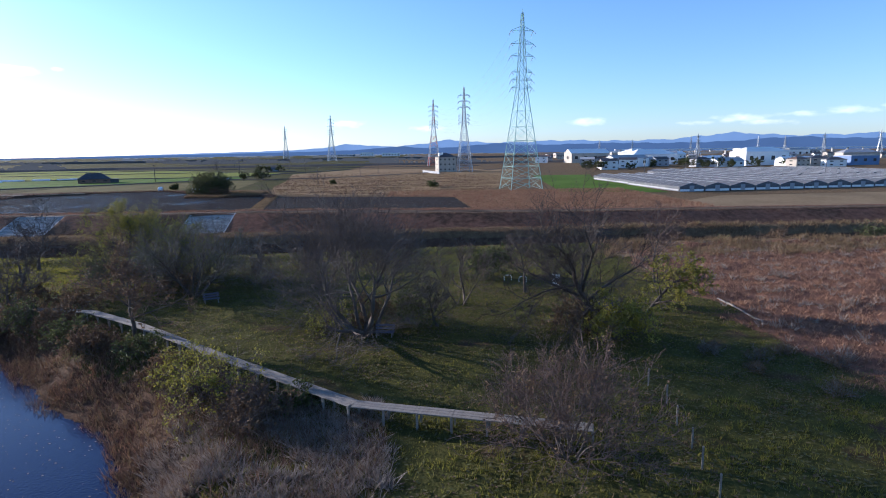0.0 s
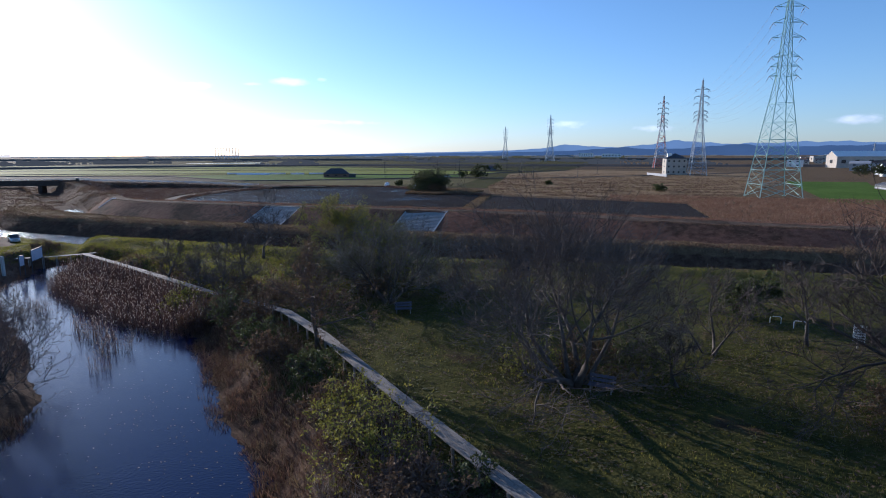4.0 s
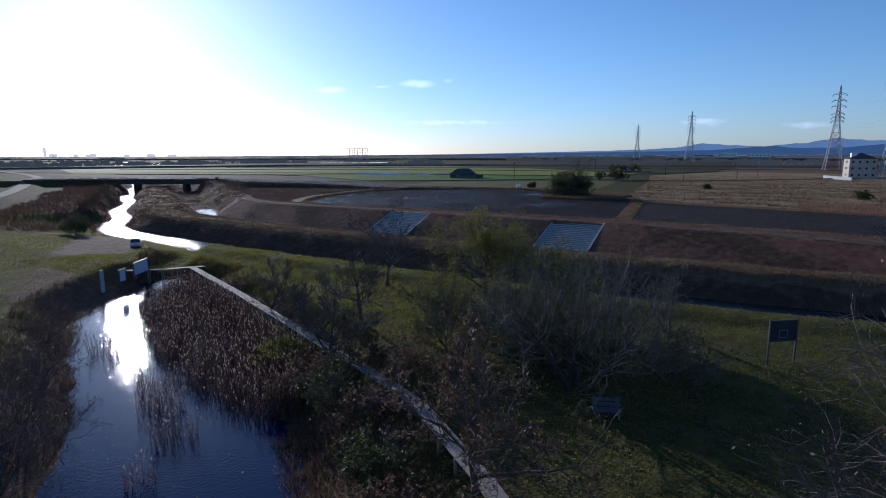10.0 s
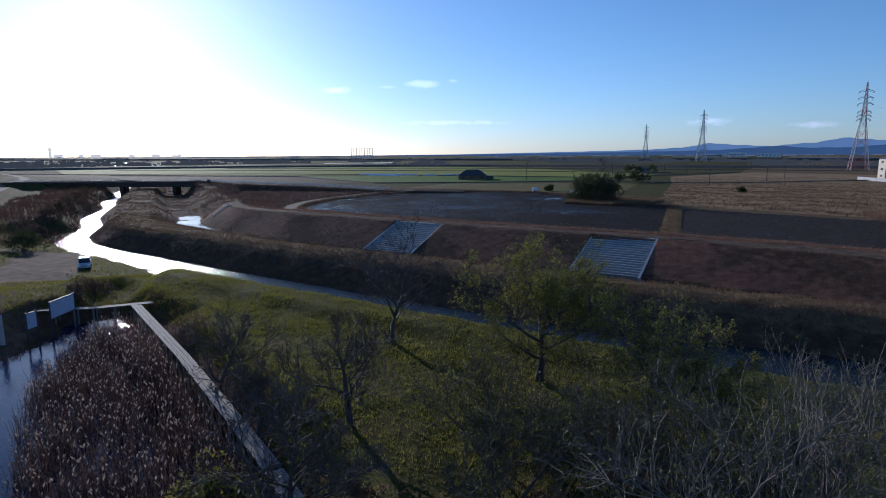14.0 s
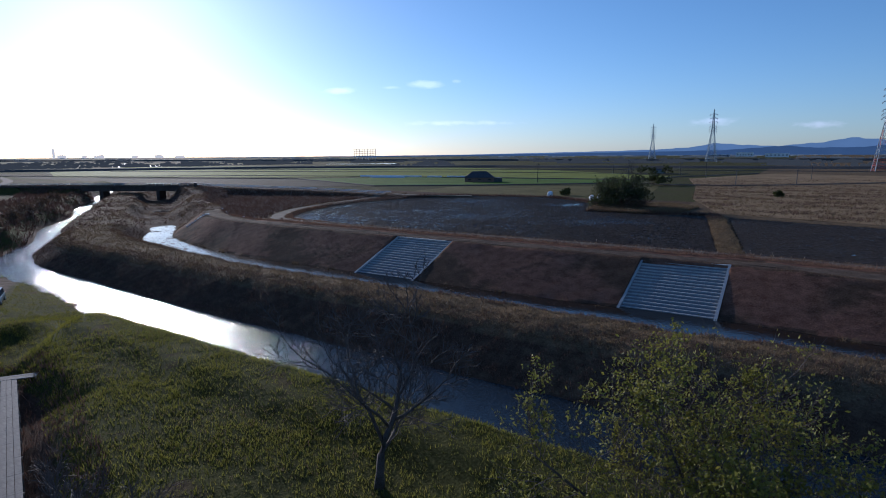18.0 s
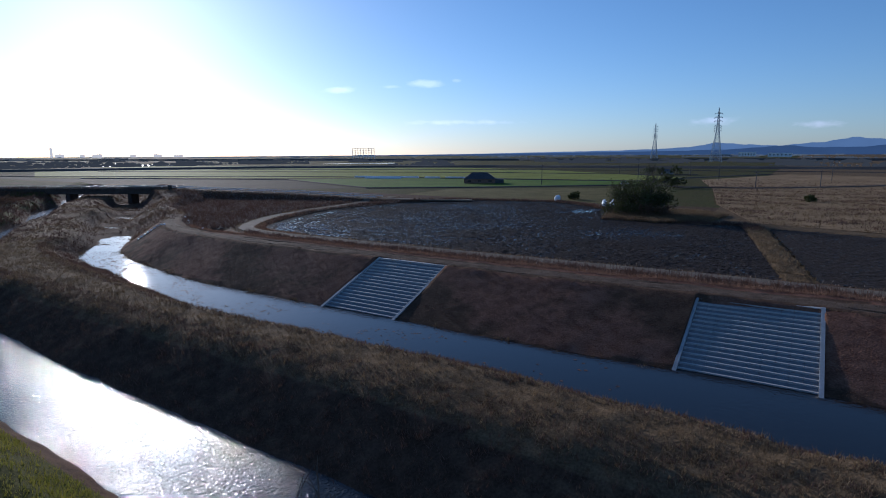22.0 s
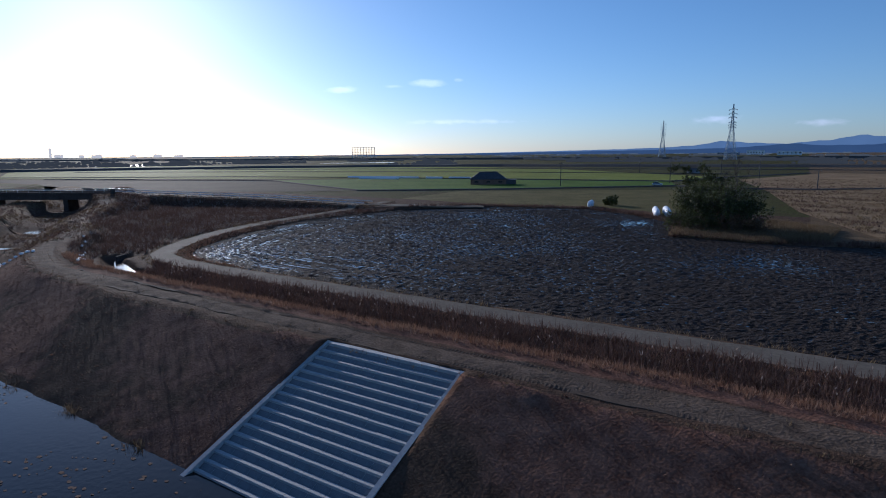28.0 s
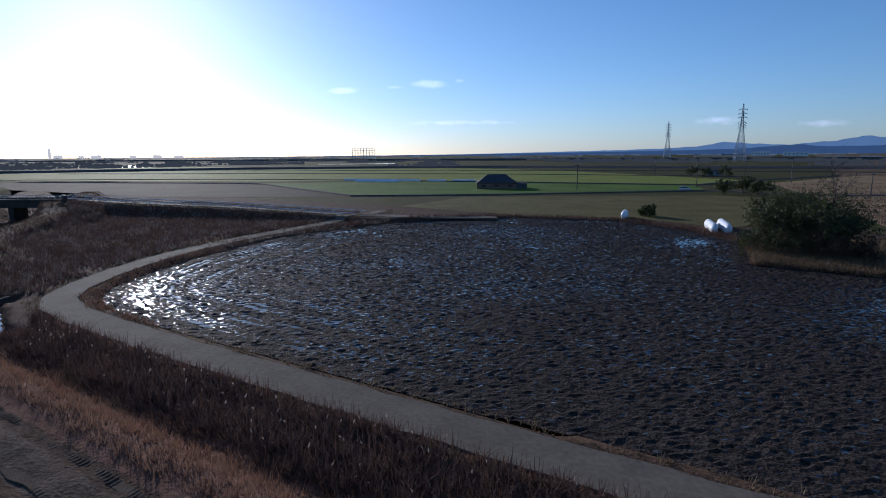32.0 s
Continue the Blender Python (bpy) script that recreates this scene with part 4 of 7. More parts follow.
def grow_tree(seed, tall, spread=0.6, stems=1, lean=(0, 0), trunk=0.16, fork=0.28, leaves=0, leaf_size=0.12, droop=0.0, thick=0.018, dense=1.0, reach=0.5, bole=0.72):
    """Trunk, crown and leaves of a tree: stems and limbs, then branches, twigs and hair-fine shoots; lengths in metres."""
    rnd, r = random.Random(seed), np.random.default_rng(seed)
    wood, limbs = Shape(), []

    def grow(p, d, length, radius, n, jit, up):
        pts = [p.copy()]
        for _ in range(n):
            d = (d + Vector((rnd.gauss(0, jit), rnd.gauss(0, jit), rnd.gauss(0, jit * 0.7) + up))).normalized()
            p = p + d * (length / n)
            pts.append(p.copy())
        return pts, [max(radius * (1 - 0.76 * k / n), thick) for k in range(n + 1)]

    for s in range(stems):
        a = 2 * math.pi * (s + rnd.random() * 0.7) / stems
        off = Vector((math.cos(a), math.sin(a), 0)) * (0.0 if stems == 1 else rnd.uniform(0.05, 0.35) * tall * 0.15)
        d = Vector((lean[0], lean[1], 1)) if stems == 1 else Vector((math.cos(a) * spread * rnd.uniform(0.4, 1.1), math.sin(a) * spread * rnd.uniform(0.4, 1.1), 1.0)) + Vector((lean[0], lean[1], 0))
        size = trunk * (1 if stems == 1 else rnd.uniform(0.5, 1))
        pts, rad = grow(off - Vector((0, 0, 0.25)), d.normalized(), tall * (bole if stems == 1 else rnd.uniform(0.5, 0.8)), size, 7, 0.13, 0.02)
        rad[0] *= 1.35
        wood.tube(pts, rad, 7)
        limbs.append(pts[-4:])
        kids = max(3, round((9 if stems == 1 else 6 if stems < 7 else 4) * dense))
        for k in range(kids):
            f = fork + (1 - fork) * (k + rnd.random() * 0.8) / kids
            j = min(int(f * 7), 6)
            base = pts[j].lerp(pts[j + 1], f * 7 - j)
            axis = (pts[j + 1] - pts[j]).normalized()
            side = axis.cross(Vector((0, 0, 1)) if abs(axis.z) < 0.9 else Vector((1, 0, 0))).normalized()
            side = Matrix.Rotation(k * 2.4 + rnd.uniform(-0.6, 0.6), 3, axis) @ side
            open_by = spread * rnd.uniform(0.75, 1.25) * (1 - 0.35 * f)
            nd = (axis * (1 - open_by * 0.75) + side * open_by + Vector((0, 0, 0.12 - droop * 0.25))).normalized()
            ln = tall * reach * (1.08 - 0.5 * f) * rnd.uniform(0.7, 1.15)
            lp, lr = grow(base, nd, ln, max(rad[j] * 0.55, thick), 6, 0.19, 0.05 - droop * 0.08)
            wood.tube(lp, lr, 5)
            limbs.extend([lp[::2]] if tall < 4.3 or stems > 5 else [lp[:4], lp[3:]])
    limbs = np.array([[tuple(p) for p in l] for l in limbs])
    up = 0.10 - 0.2 * droop
    small = tall < 4.3
    n2, n3, n4 = max(3, round(5 * dense)), max(4, round(8 * dense)), max(3, round((5 if small else 8) * dense))
    l2 = sprout(r, limbs, n2, 1.15, 0.95, 3 if small else 4, 0.1, up)
    l3 = sprout(r, l2, n3, 0.62, 0.85, 2 if small else 3, 0.12, up)
    l4 = sprout(r, l3, n4, 0.6, 0.75, 1 if small else 2, 0.15, up, 0.2)
    V, F, k = [], [], 0
    for lines, r0, r1, sides in ((l2, thick * 1.3, thick * 0.7, 3 if small else 4), (l3, thick * 0.8, thick * 0.45, 2 if small else 3), (l4, thick * 0.55, thick * 0.25, 2)):
        v, f = tubes(lines, r0, r1, sides)
        V.append(v), F.append(f + k)
        k += len(v)
    leaf = None
    if leaves:
        p = l4[r.integers(0, len(l4), leaves), r.integers(1, l4.shape[1], leaves)] + r.normal(0, 0.05, (leaves, 3))
        u = unit(r.normal(0, 1, (leaves, 3)))
        w = unit(np.cross(u, r.normal(0, 1, (leaves, 3))))
        size = (leaf_size * r.uniform(0.6, 1.3, leaves))[:, None]
        leaf = np.stack([p - u * size, p + w * size * 0.5, p + u * size, p - w * size * 0.5], 1).reshape(-1, 3)
    return wood, (np.concatenate(V), np.concatenate(F)), leaf


def plant(name, label, category, x, y, turn, twig, leaf, group="", sink=0.0, wood_mat="bark", **how):
    at = pose(x, y, ground_at(x, y) - sink, 0, 0, turn)
    t = thing(name, label, category, group, at=at)
    wood, crown, foliage = grow_tree(**how)
    part("trunk", wood, M[wood_mat], t, smooth=True)
    fast("crown", *crown, M[twig]).parent = t
    if foliage is not None:
        fast("foliage", foliage, np.arange(len(foliage)).reshape(-1, 4), M[leaf]).parent = t
    return t


PARK = "trees and shrubs of the park"
plant("tree", "tall bare broad-crowned tree with a dark trunk on the lawn", "tree", 14.3, 44.4, 40, "darktwig", "leafbrown", PARK, seed=5, tall=12.0, spread=0.98, trunk=0.42, fork=0.34, thick=0.020, reach=0.80, dense=1.15, bole=0.5, wood_mat="darkbark")
plant("tree", "wide sprawling grey-barked bare tree with many stems", "tree", -3.5, 44.6, 0, "twig", "leafbrown", PARK, seed=8, tall=11.5, spread=0.85, stems=6, trunk=0.30, thick=0.017, droop=0.1, dense=1.0, reach=0.52, leaves=2400, leaf_size=0.07)
plant("tree", "dark tree with sparse rusty leaves beside the boardwalk", "tree", -21.6, 45.0, 80, "redtwig", "leafbrown", PARK, seed=11, tall=7.6, spread=0.95, trunk=0.2, fork=0.26, leaves=3000, leaf_size=0.09, reach=0.6, dense=0.85, thick=0.019)
plant("tree", "leaning grey multi-stemmed tree over a bench", "tree", -22.2, 58.0, 120, "paletwig", "leafgreen", PARK, wood_mat="darkbark", seed=14, tall=8.4, spread=0.95, stems=6, trunk=0.2, leaves=4200, leaf_size=0.055, dense=0.9, reach=0.6, thick=0.014)
plant("tree", "yellow-green leafy tree on the river bank", "tree", -35.8, 73.0, 30, "twig", "leafyellow", PARK, seed=21, tall=8.3, spread=0.95, trunk=0.26, fork=0.2, leaves=26000, leaf_size=0.062, reach=0.72, dense=1.12, lean=(0.12, -0.05), thick=0.012)
plant("tree", "bare upright tree with slender limbs above the river", "tree", -47.8, 73.8, 10, "twig", "leafbrown", PARK, seed=26, tall=8.0, spread=0.9, trunk=0.21, fork=0.24, thick=0.020, dense=0.9, reach=0.74)
for k, (x, y, h, sd) in enumerate([(-39.4, 55.4, 6.0, 31), (-46.4, 59.6, 5.0, 33), (-53.6, 62.9, 5.4, 35), (-41.5, 62.3, 6.0, 37)]):
    plant("tree", "small bare dark tree with a crooked trunk on the pond bank", "tree", x, y, 70 * k, "twig", "leafbrown", PARK, seed=sd, tall=h, spread=0.95, trunk=0.21, fork=0.27, lean=(0.3, -0.15), thick=0.022, dense=0.9, reach=0.74)
plant("tree", "small bent bare tree on the lawn", "tree", 2.5, 45.8, 200, "twig", "leafbrown", PARK, seed=41, tall=4.6, spread=0.95, trunk=0.15, lean=(0.6, 0.1), dense=0.7, reach=0.62, thick=0.019)
plant("tree", "leaning tree with yellowing leaves and a long low limb", "tree", 20.4, 47.8, 0, "twig", "leafyellow", PARK, seed=43, tall=7.0, spread=0.95, trunk=0.2, wood_mat="darkbark", lean=(0.7, 0.3), leaves=6500, leaf_size=0.10, dense=0.75, reach=0.66, thick=0.020)
plant("tree", "slim bare tree at the back of the lawn", "tree", 24.8, 56.0, 20, "redtwig", "leafbrown", PARK, seed=45, tall=9.0, spread=0.7, trunk=0.16, dense=0.8, thick=0.019)
plant("tree", "slim bare tree at the back of the lawn", "tree", 11.8, 57.2, 60, "twig", "leafbrown", PARK, seed=47, tall=7.2, spread=0.8, trunk=0.15, dense=0.75, thick=0.019)
plant("tree", "bushy tree with mixed green and yellow leaves", "tree", -27.5, 69.5, 15, "twig", "leafyellow", PARK, seed=49, tall=8.2, spread=0.85, stems=4, trunk=0.15, leaves=17000, leaf_size=0.055, dense=0.9, thick=0.014)
for k, (x, y, h) in enumerate([(-31.5, 59.6, 5.2), (-34.5, 63.5, 5.6), (-29.0, 65.0, 5.0), (-24.5, 63.0, 5.4)]):
    plant("tree", "small thicket tree with thin yellow-green leaves", "tree", x, y, 64 * k, "twig", "leafyellow" if k % 2 else "leafgreen", PARK, seed=300 + k, tall=h, spread=0.9, stems=3, trunk=0.12, leaves=4200, leaf_size=0.05, dense=0.9, thick=0.013)
plant("tree", "thin pale bare tree near the river bank", "tree", -19.5, 72.5, 75, "paletwig", "leafbrown", PARK, seed=51, tall=5.6, spread=0.8, stems=3, trunk=0.11, dense=0.65, thick=0.012)
plant("tree", "thicket tree with thin grey-green foliage", "tree", -27.0, 62.0, 33, "twig", "leafgreen", PARK, seed=53, tall=6.6, spread=0.9, stems=4, trunk=0.14, leaves=6000, leaf_size=0.05, dense=0.9, thick=0.013)
plant("tree", "bare dark tree behind the sprawling tree", "tree", 4.8, 53.0, 33, "twig", "leafbrown", PARK, seed=55, tall=7.0, spread=0.9, stems=3, trunk=0.14, dense=0.7, thick=0.019)
# shrubs
plant("shrub", "big dense leafless reddish-brown shrub by the end of the boardwalk", "shrub", 8.0, 25.4, 0, "redtwig", "leafbrown", PARK, seed=61, tall=5.8, spread=0.95, stems=15, trunk=0.08, dense=0.8, thick=0.012, reach=0.5, leaves=5000, leaf_size=0.06)
plant("shrub", "yellow-green leafy shrub at the foot of the tall tree", "shrub", 16.2, 41.8, 0, "twig", "leafyellow", PARK, seed=63, tall=3.6, spread=1.0, stems=7, trunk=0.06, leaves=7000, leaf_size=0.10, dense=0.75, reach=0.55, thick=0.013)
plant("shrub", "olive and rust shrub below the boardwalk", "shrub", -11.2, 32.8, 0, "redtwig", "leafyellow", PARK, seed=65, tall=3.0, spread=1.1, stems=7, trunk=0.05, leaves=3600, leaf_size=0.08, dense=0.75, reach=0.7, thick=0.012)
plant("shrub", "brown shrub with withered leaves on the pond bank", "shrub", -8.2, 30.2, 0, "redtwig", "leafbrown", PARK, seed=67, tall=2.4, spread=1.1, stems=6, trunk=0.04, leaves=3800, leaf_size=0.08, dense=0.75, reach=0.7, thick=0.012)
plant("shrub", "yellowish shrub on the pond bank", "shrub", -13.6, 35.2, 50, "redtwig", "leafyellow", PARK, seed=68, tall=2.4, spread=1.1, stems=6, trunk=0.04, leaves=3000, leaf_size=0.08, dense=0.75, reach=0.7, thick=0.012)
plant("shrub", "dark evergreen bush at the back of the lawn", "shrub", 9.2, 65.0, 0, "twig", "leafgreen", PARK, seed=69, tall=3.4, spread=0.9, stems=6, trunk=0.07, leaves=6500, leaf_size=0.12, dense=0.6, reach=0.6)
plant("shrub", "golden-leaved shrub among the reeds", "shrub", -42.8, 54.6, 0, "twig", "leafyellow", PARK, seed=71, tall=2.8, spread=0.7, stems=5, trunk=0.04, leaves=2600, leaf_size=0.10, dense=0.75, reach=0.6)
for k, (x, y, h) in enumerate([(-37.0, 52.6, 2.6), (-33.5, 50.2, 2.8), (-30.0, 48.6, 2.4), (-26.4, 44.6, 2.2), (-35.5, 55.2, 2.4), (-19.0, 40.4, 1.9), (-30.8, 53.5, 2.5)]):
    plant("shrub", "tangled dark green and brown shrub on the bank", "shrub", x, y, 47 * k, "twig", "leafgreen" if k % 2 else "leafbrown", PARK, seed=80 + k, tall=h, spread=1.1, stems=7, trunk=0.05, leaves=2600, leaf_size=0.09, dense=0.62, reach=0.7, thick=0.013)
for k, (x, y, h) in enumerate([(-42.5, 36.6, 6.4), (-37.6, 32.6, 6.8), (-49.0, 40.2, 4.8), (-56.0, 44.2, 4.0), (-63.0, 47.6, 3.4), (-70.0, 51.2, 2.8), (-46.0, 33.5, 5.4), (-34.8, 27.2, 6.2), (-33.2, 21.0, 5.6), (-53.0, 38.6, 4.6)]):
    plant("shrub", "leafless purplish-brown willow shrub on the far pond shore", "shrub", x, y, 31 * k, "redtwig", "leafbrown", PARK, seed=90 + k, tall=h, spread=0.95, stems=8, trunk=0.07, leaves=700, leaf_size=0.06, dense=0.5, reach=0.55, thick=0.013)
plant("shrub", "small rust-leaved tree by the gully", "shrub", -84.6, 70.6, 20, "twig", "leafbrown", PARK, seed=99, tall=3.4, spread=0.9, stems=3, trunk=0.07, leaves=2600, leaf_size=0.09, dense=0.7)
for k, (x, y, h, tw, lf) in enumerate([(-3.0, 46.8, 2.6, "twig", "leafbrown"), (0.4, 46.9, 3.0, "twig", "leafgreen"), (-6.4, 45.6, 2.2, "redtwig", "leafyellow"), (13.4, 45.0, 2.4, "twig", "leafbrown"), (-24.2, 59.8, 2.8, "twig", "leafbrown"), (-31.0, 66.0, 3.0, "paletwig", "leafgreen"), (-22.5, 66.5, 3.2, "paletwig", "leafgreen"), (-17.0, 63.0, 3.0, "paletwig", "leafbrown"), (-15.4, 36.6, 1.8, "redtwig", "leafbrown"), (-6.0, 31.8, 1.6, "twig", "leafgreen"), (-23.5, 42.0, 2.0, "redtwig", "leafbrown"), (-38.5, 51.0, 2.2, "redtwig", "leafbrown")]):
    plant("shrub", "low tangled undergrowth of twigs with withered leaves", "shrub", x, y, 53 * k, tw, lf, PARK, seed=230 + k, tall=h, spread=1.15, stems=7, trunk=0.05, leaves=2000, leaf_size=0.09, dense=0.58, reach=0.72, thick=0.014)
plant("shrub", "dark round bush at the edge of the west meadow", "shrub", -131.5, 83.5, 0, "twig", "leafgreen", PARK, seed=251, tall=3.2, spread=1.1, stems=8, trunk=0.07, leaves=4200, leaf_size=0.14, dense=0.5, reach=0.6)
for k, (x, y, h) in enumerate([(-150, 93, 2.2), (-163, 101, 2.6), (-176, 109, 2.4), (-190, 117, 3.0), (-205, 127, 2.6), (-222, 137, 3.0)]):
    plant("shrub", "dark scrub along the shaded river bank", "shrub", x, y, 29 * k, "twig", "leafbrown", PARK, seed=260 + k, tall=h, spread=1.15, stems=7, trunk=0.06, leaves=1200, leaf_size=0.16, dense=0.5, reach=0.7, thick=0.018)

# ---------------------------------------------------------------- boardwalk
BOARD_L = 1.9
board_mesh = Shape().box(0, 0, 0, BOARD_L - 0.012, 0.275, 0.05, cut=0.008).mesh("deck_board")
post_mesh = Shape().box(0, 0, -0.9, 0.11, 0.11, 1.8).mesh("post")
beam_mesh = Shape().box(0, 0, 0, 0.09, 0.98, 0.12).mesh("beam")


def boardwalk(line, label):
    t = thing("boardwalk", label, "boardwalk")
    total = []
    for (ax, ay, az), (bx, by, bz) in zip(line, line[1:]):
        a, b = Vector((ax, ay, az)), Vector((bx, by, bz))
        n = max(1, round((b - a).length / BOARD_L))
        step = (b - a) / n
        ang = math.degrees(math.atan2(step.y, step.x))
        tip = -math.degrees(math.atan2(step.z, math.hypot(step.x, step.y)))
        k = step.length / BOARD_L
        for i in range(n):
            c = a + step * (i + 0.5)
            m = pose(c.x, c.y, c.z, 0, tip + random.uniform(-0.2, 0.2), ang)
            for j in (-1, 0, 1):
                o = part("deck_board", board_mesh, M["deck"], t)
                o.matrix_basis = m @ Matrix.Translation((0, j * 0.29, random.uniform(-0.006, 0.006))) @ Matrix.Diagonal((k, 1, 1, 1))
            e = a + step * i
            o = part("beam", beam_mesh, M["post"], t)
            o.matrix_basis = pose(e.x, e.y, e.z - 0.09, 0, 0, ang)
            for j in (-0.4, 0.4):
                o = part("post", post_mesh, M["post"], t)
                o.matrix_basis = pose(e.x, e.y, e.z - 0.03, 0, 0, ang) @ Matrix.Translation((0, j, 0))
    return t


boardwalk([(9.5, 26.5, 0.85), (4.5, 27.9, 0.88), (-2.6, 29.9, 0.9), (-12.0, 37.5, 0.9), (-21.6, 45.6, 0.9), (-28.0, 50.3, 0.8), (-35.5, 54.4, 0.1), (-42.5, 57.8, -0.5)], "weathered grey plank boardwalk on short posts over the pond bank")
boardwalk([(-42.9, 58.0, -0.5), (-48.2, 60.2, -0.55), (-60.0, 64.9, -0.6), (-77.9, 71.5, -0.62)], "narrow sunlit plank boardwalk beside the reed bed")
boardwalk([(-76.6, 72.7, -0.60), (-79.6, 68.6, -0.62), (-83.2, 65.2, -0.60)], "short plank landing where the boardwalk ends at the signs")


# ---------------------------------------------------------------- stepped concrete revetments on the levee
def revetment(x0, x1, label):
    """Seventeen courses of stepped blocks between two kerbs."""
    rows, cols = 17, 10
    t = thing("revetment", label, "revetment", "concrete revetments on the levee")
    def foot(x):
        return float(np.interp(x, KX, KY[:, 13])) - 0.4, -2.55
    def head(x):
        return float(np.interp(x, KX, KY[:, 14])) + 0.15, 1.36
    (y0, z0), (y1, z1) = foot((x0 + x1) / 2), head((x0 + x1) / 2)
    run, rise, w = (y1 - y0) / rows, (z1 - z0) / rows, (x1 - x0) / cols
    s = Shape()
    prof = [(0, -0.25), (0, 0.14), (0.015, 0.15), (0.215, 0.15), (0.225, 0.14), (0.245, 0.05), (run, 0.02 + rise), (run, -0.25)]
    a = w / 2 - 0.008
    s.rings([[(-a, y, z) for y, z in prof], [(a, y, z) for y, z in prof]])
    block = s.mesh("block")
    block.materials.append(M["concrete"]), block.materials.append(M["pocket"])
    for f in block.polygons:      # the sloping pocket between two treads, in a tone darkened for shade
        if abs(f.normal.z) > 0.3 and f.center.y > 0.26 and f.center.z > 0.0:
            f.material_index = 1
    for r in range(rows):
        for c in range(cols):
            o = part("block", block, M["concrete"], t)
            o.location = (x0 + w * (c + 0.5), y0 + run * r, z0 + rise * r + random.uniform(-0.006, 0.006))
    for x in (x0 - 0.16, x1 + 0.16):
        k = Shape()
        k.rings([[(x - 0.15, y, z - 0.4), (x + 0.15, y, z - 0.4), (x + 0.15, y, z + 0.17), (x - 0.15, y, z + 0.17)] for y, z in ((y0 - 0.2, z0), (y1 + 0.2, z1 + 0.1))])
        part("side_kerb", k, M["concrete"], t)
    part("top_kerb", Shape().box((x0 + x1) / 2, y1 + 0.2, z1 - 0.05, x1 - x0 + 0.6, 0.4, 0.5, cut=0.02), M["concrete"], t)
    part("foot_kerb", Shape().box((x0 + x1) / 2, y0 - 0.15, z0 - 0.1, x1 - x0 + 0.6, 0.3, 0.4, cut=0.02), M["concrete"], t)
    return t


revetment(-85.75, -76.2, "stepped grey concrete block revetment down to the canal")
revetment(-49.15, -39.95, "stepped grey concrete block revetment down to the canal")

# ---------------------------------------------------------------- power towers
def tower(x, y, tall, base, arms, turn, paint, label, waist=0.58, bar=0.2, panels=7, second=None):
    z0 = ground_at(x, y) if abs(x) < 400 and y < 700 else 0
    t = thing("power_tower", label, "tower", "power towers", at=pose(x, y, z0, 0, 0, turn))
    def half(z):
        zw = tall * waist
        return base / 2 + (base * 0.13 - base / 2) * min(z / zw, 1) if z < zw else base * 0.13 + (base * 0.03 - base * 0.13) * (z - zw) / (tall - zw)
    low = [tall * waist * (1 - (1 - i / panels) ** 0.8) for i in range(panels + 1)]
    top = [tall * waist + tall * (1 - waist) * i / 8 for i in range(1, 9)]
    levels = low + top
    corner = ((-1, -1), (1, -1), (1, 1), (-1, 1))
    for cx, cy in corner:
        s = Shape()
        zs = [0, tall * waist, tall]
        s.tube([(cx * half(z), cy * half(z), z - (0.5 if z == 0 else 0)) for z in zs], [bar, bar * 0.8, bar * 0.5], 4)
        part("leg", s, M[paint], t)
    joined = Shape()
    for i, (a, b) in enumerate(zip(levels, levels[1:])):
        bars = []
        for (ax, ay), (bx, by) in zip(corner, corner[1:] + corner[:1]):
            ha, hb = half(a), half(b)
            bars += [((ax * ha, ay * ha, a), (bx * hb, by * hb, b), 0.42), ((bx * ha, by * ha, a), (ax * hb, ay * hb, b), 0.42), ((ax * hb, ay * hb, b), (bx * hb, by * hb, b), 0.42)]
            if i < 4:   # secondary bracing that makes each big leg a lattice
                q = 0.5 * (a + b); hq = half(q)
                bars += [((ax * ha, ay * ha, a), (ax * hq * 0.55 + bx * hq * 0.45, ay * hq * 0.55 + by * hq * 0.45, q), 0.3), ((ax * hq, ay * hq, q), (ax * hq * 0.75 + bx * hq * 0.25, ay * hq * 0.75 + by * hq * 0.25, (a + q) / 2), 0.3)]
        for p, q, r in bars:
            if y < 700:
                part("brace", Shape().bar(p, q, bar * r), M[second if second and i % 4 < 2 else paint], t)
            else:
                joined.bar(p, q, bar * r)
    if joined.v:
        tagged(part("bracing", joined, M[paint], t), kind="stuff")
    for z, reach in arms:
        h = half(z)
        for side in (-1, 1):
            s = Shape()
            tip = (side * reach, 0, z)
            for cy in (-1, 1):
                s.bar((side * h, cy * h, z), tip, bar * 0.45)
                s.bar((side * h, cy * h, z + tall * 0.022), tip, bar * 0.38)
            s.bar((side * (h + reach) / 2, 0, z), (side * (h + reach) / 2, 0, z + tall * 0.011), bar * 0.3)
            part("crossarm", s, M[paint], t)
            for o in (-1, 1):
                part("insulator", Shape().bar((side * reach, 0, z - 0.1), (side * reach, o * 2.2, z - 1.3), bar * 0.6, 5), M["insul"], t)
    part("peak", Shape().bar((0, 0, tall - 0.5), (0, 0, tall + 1.5), bar * 0.6), M[paint], t)
    return t


SIX = [(0.905, 0.068), (0.833, 0.069), (0.765, 0.07), (0.676, 0.064), (0.632, 0.064), (0.588, 0.064)]
def six(h):
    return [(a * h, b * h) for a, b in SIX]


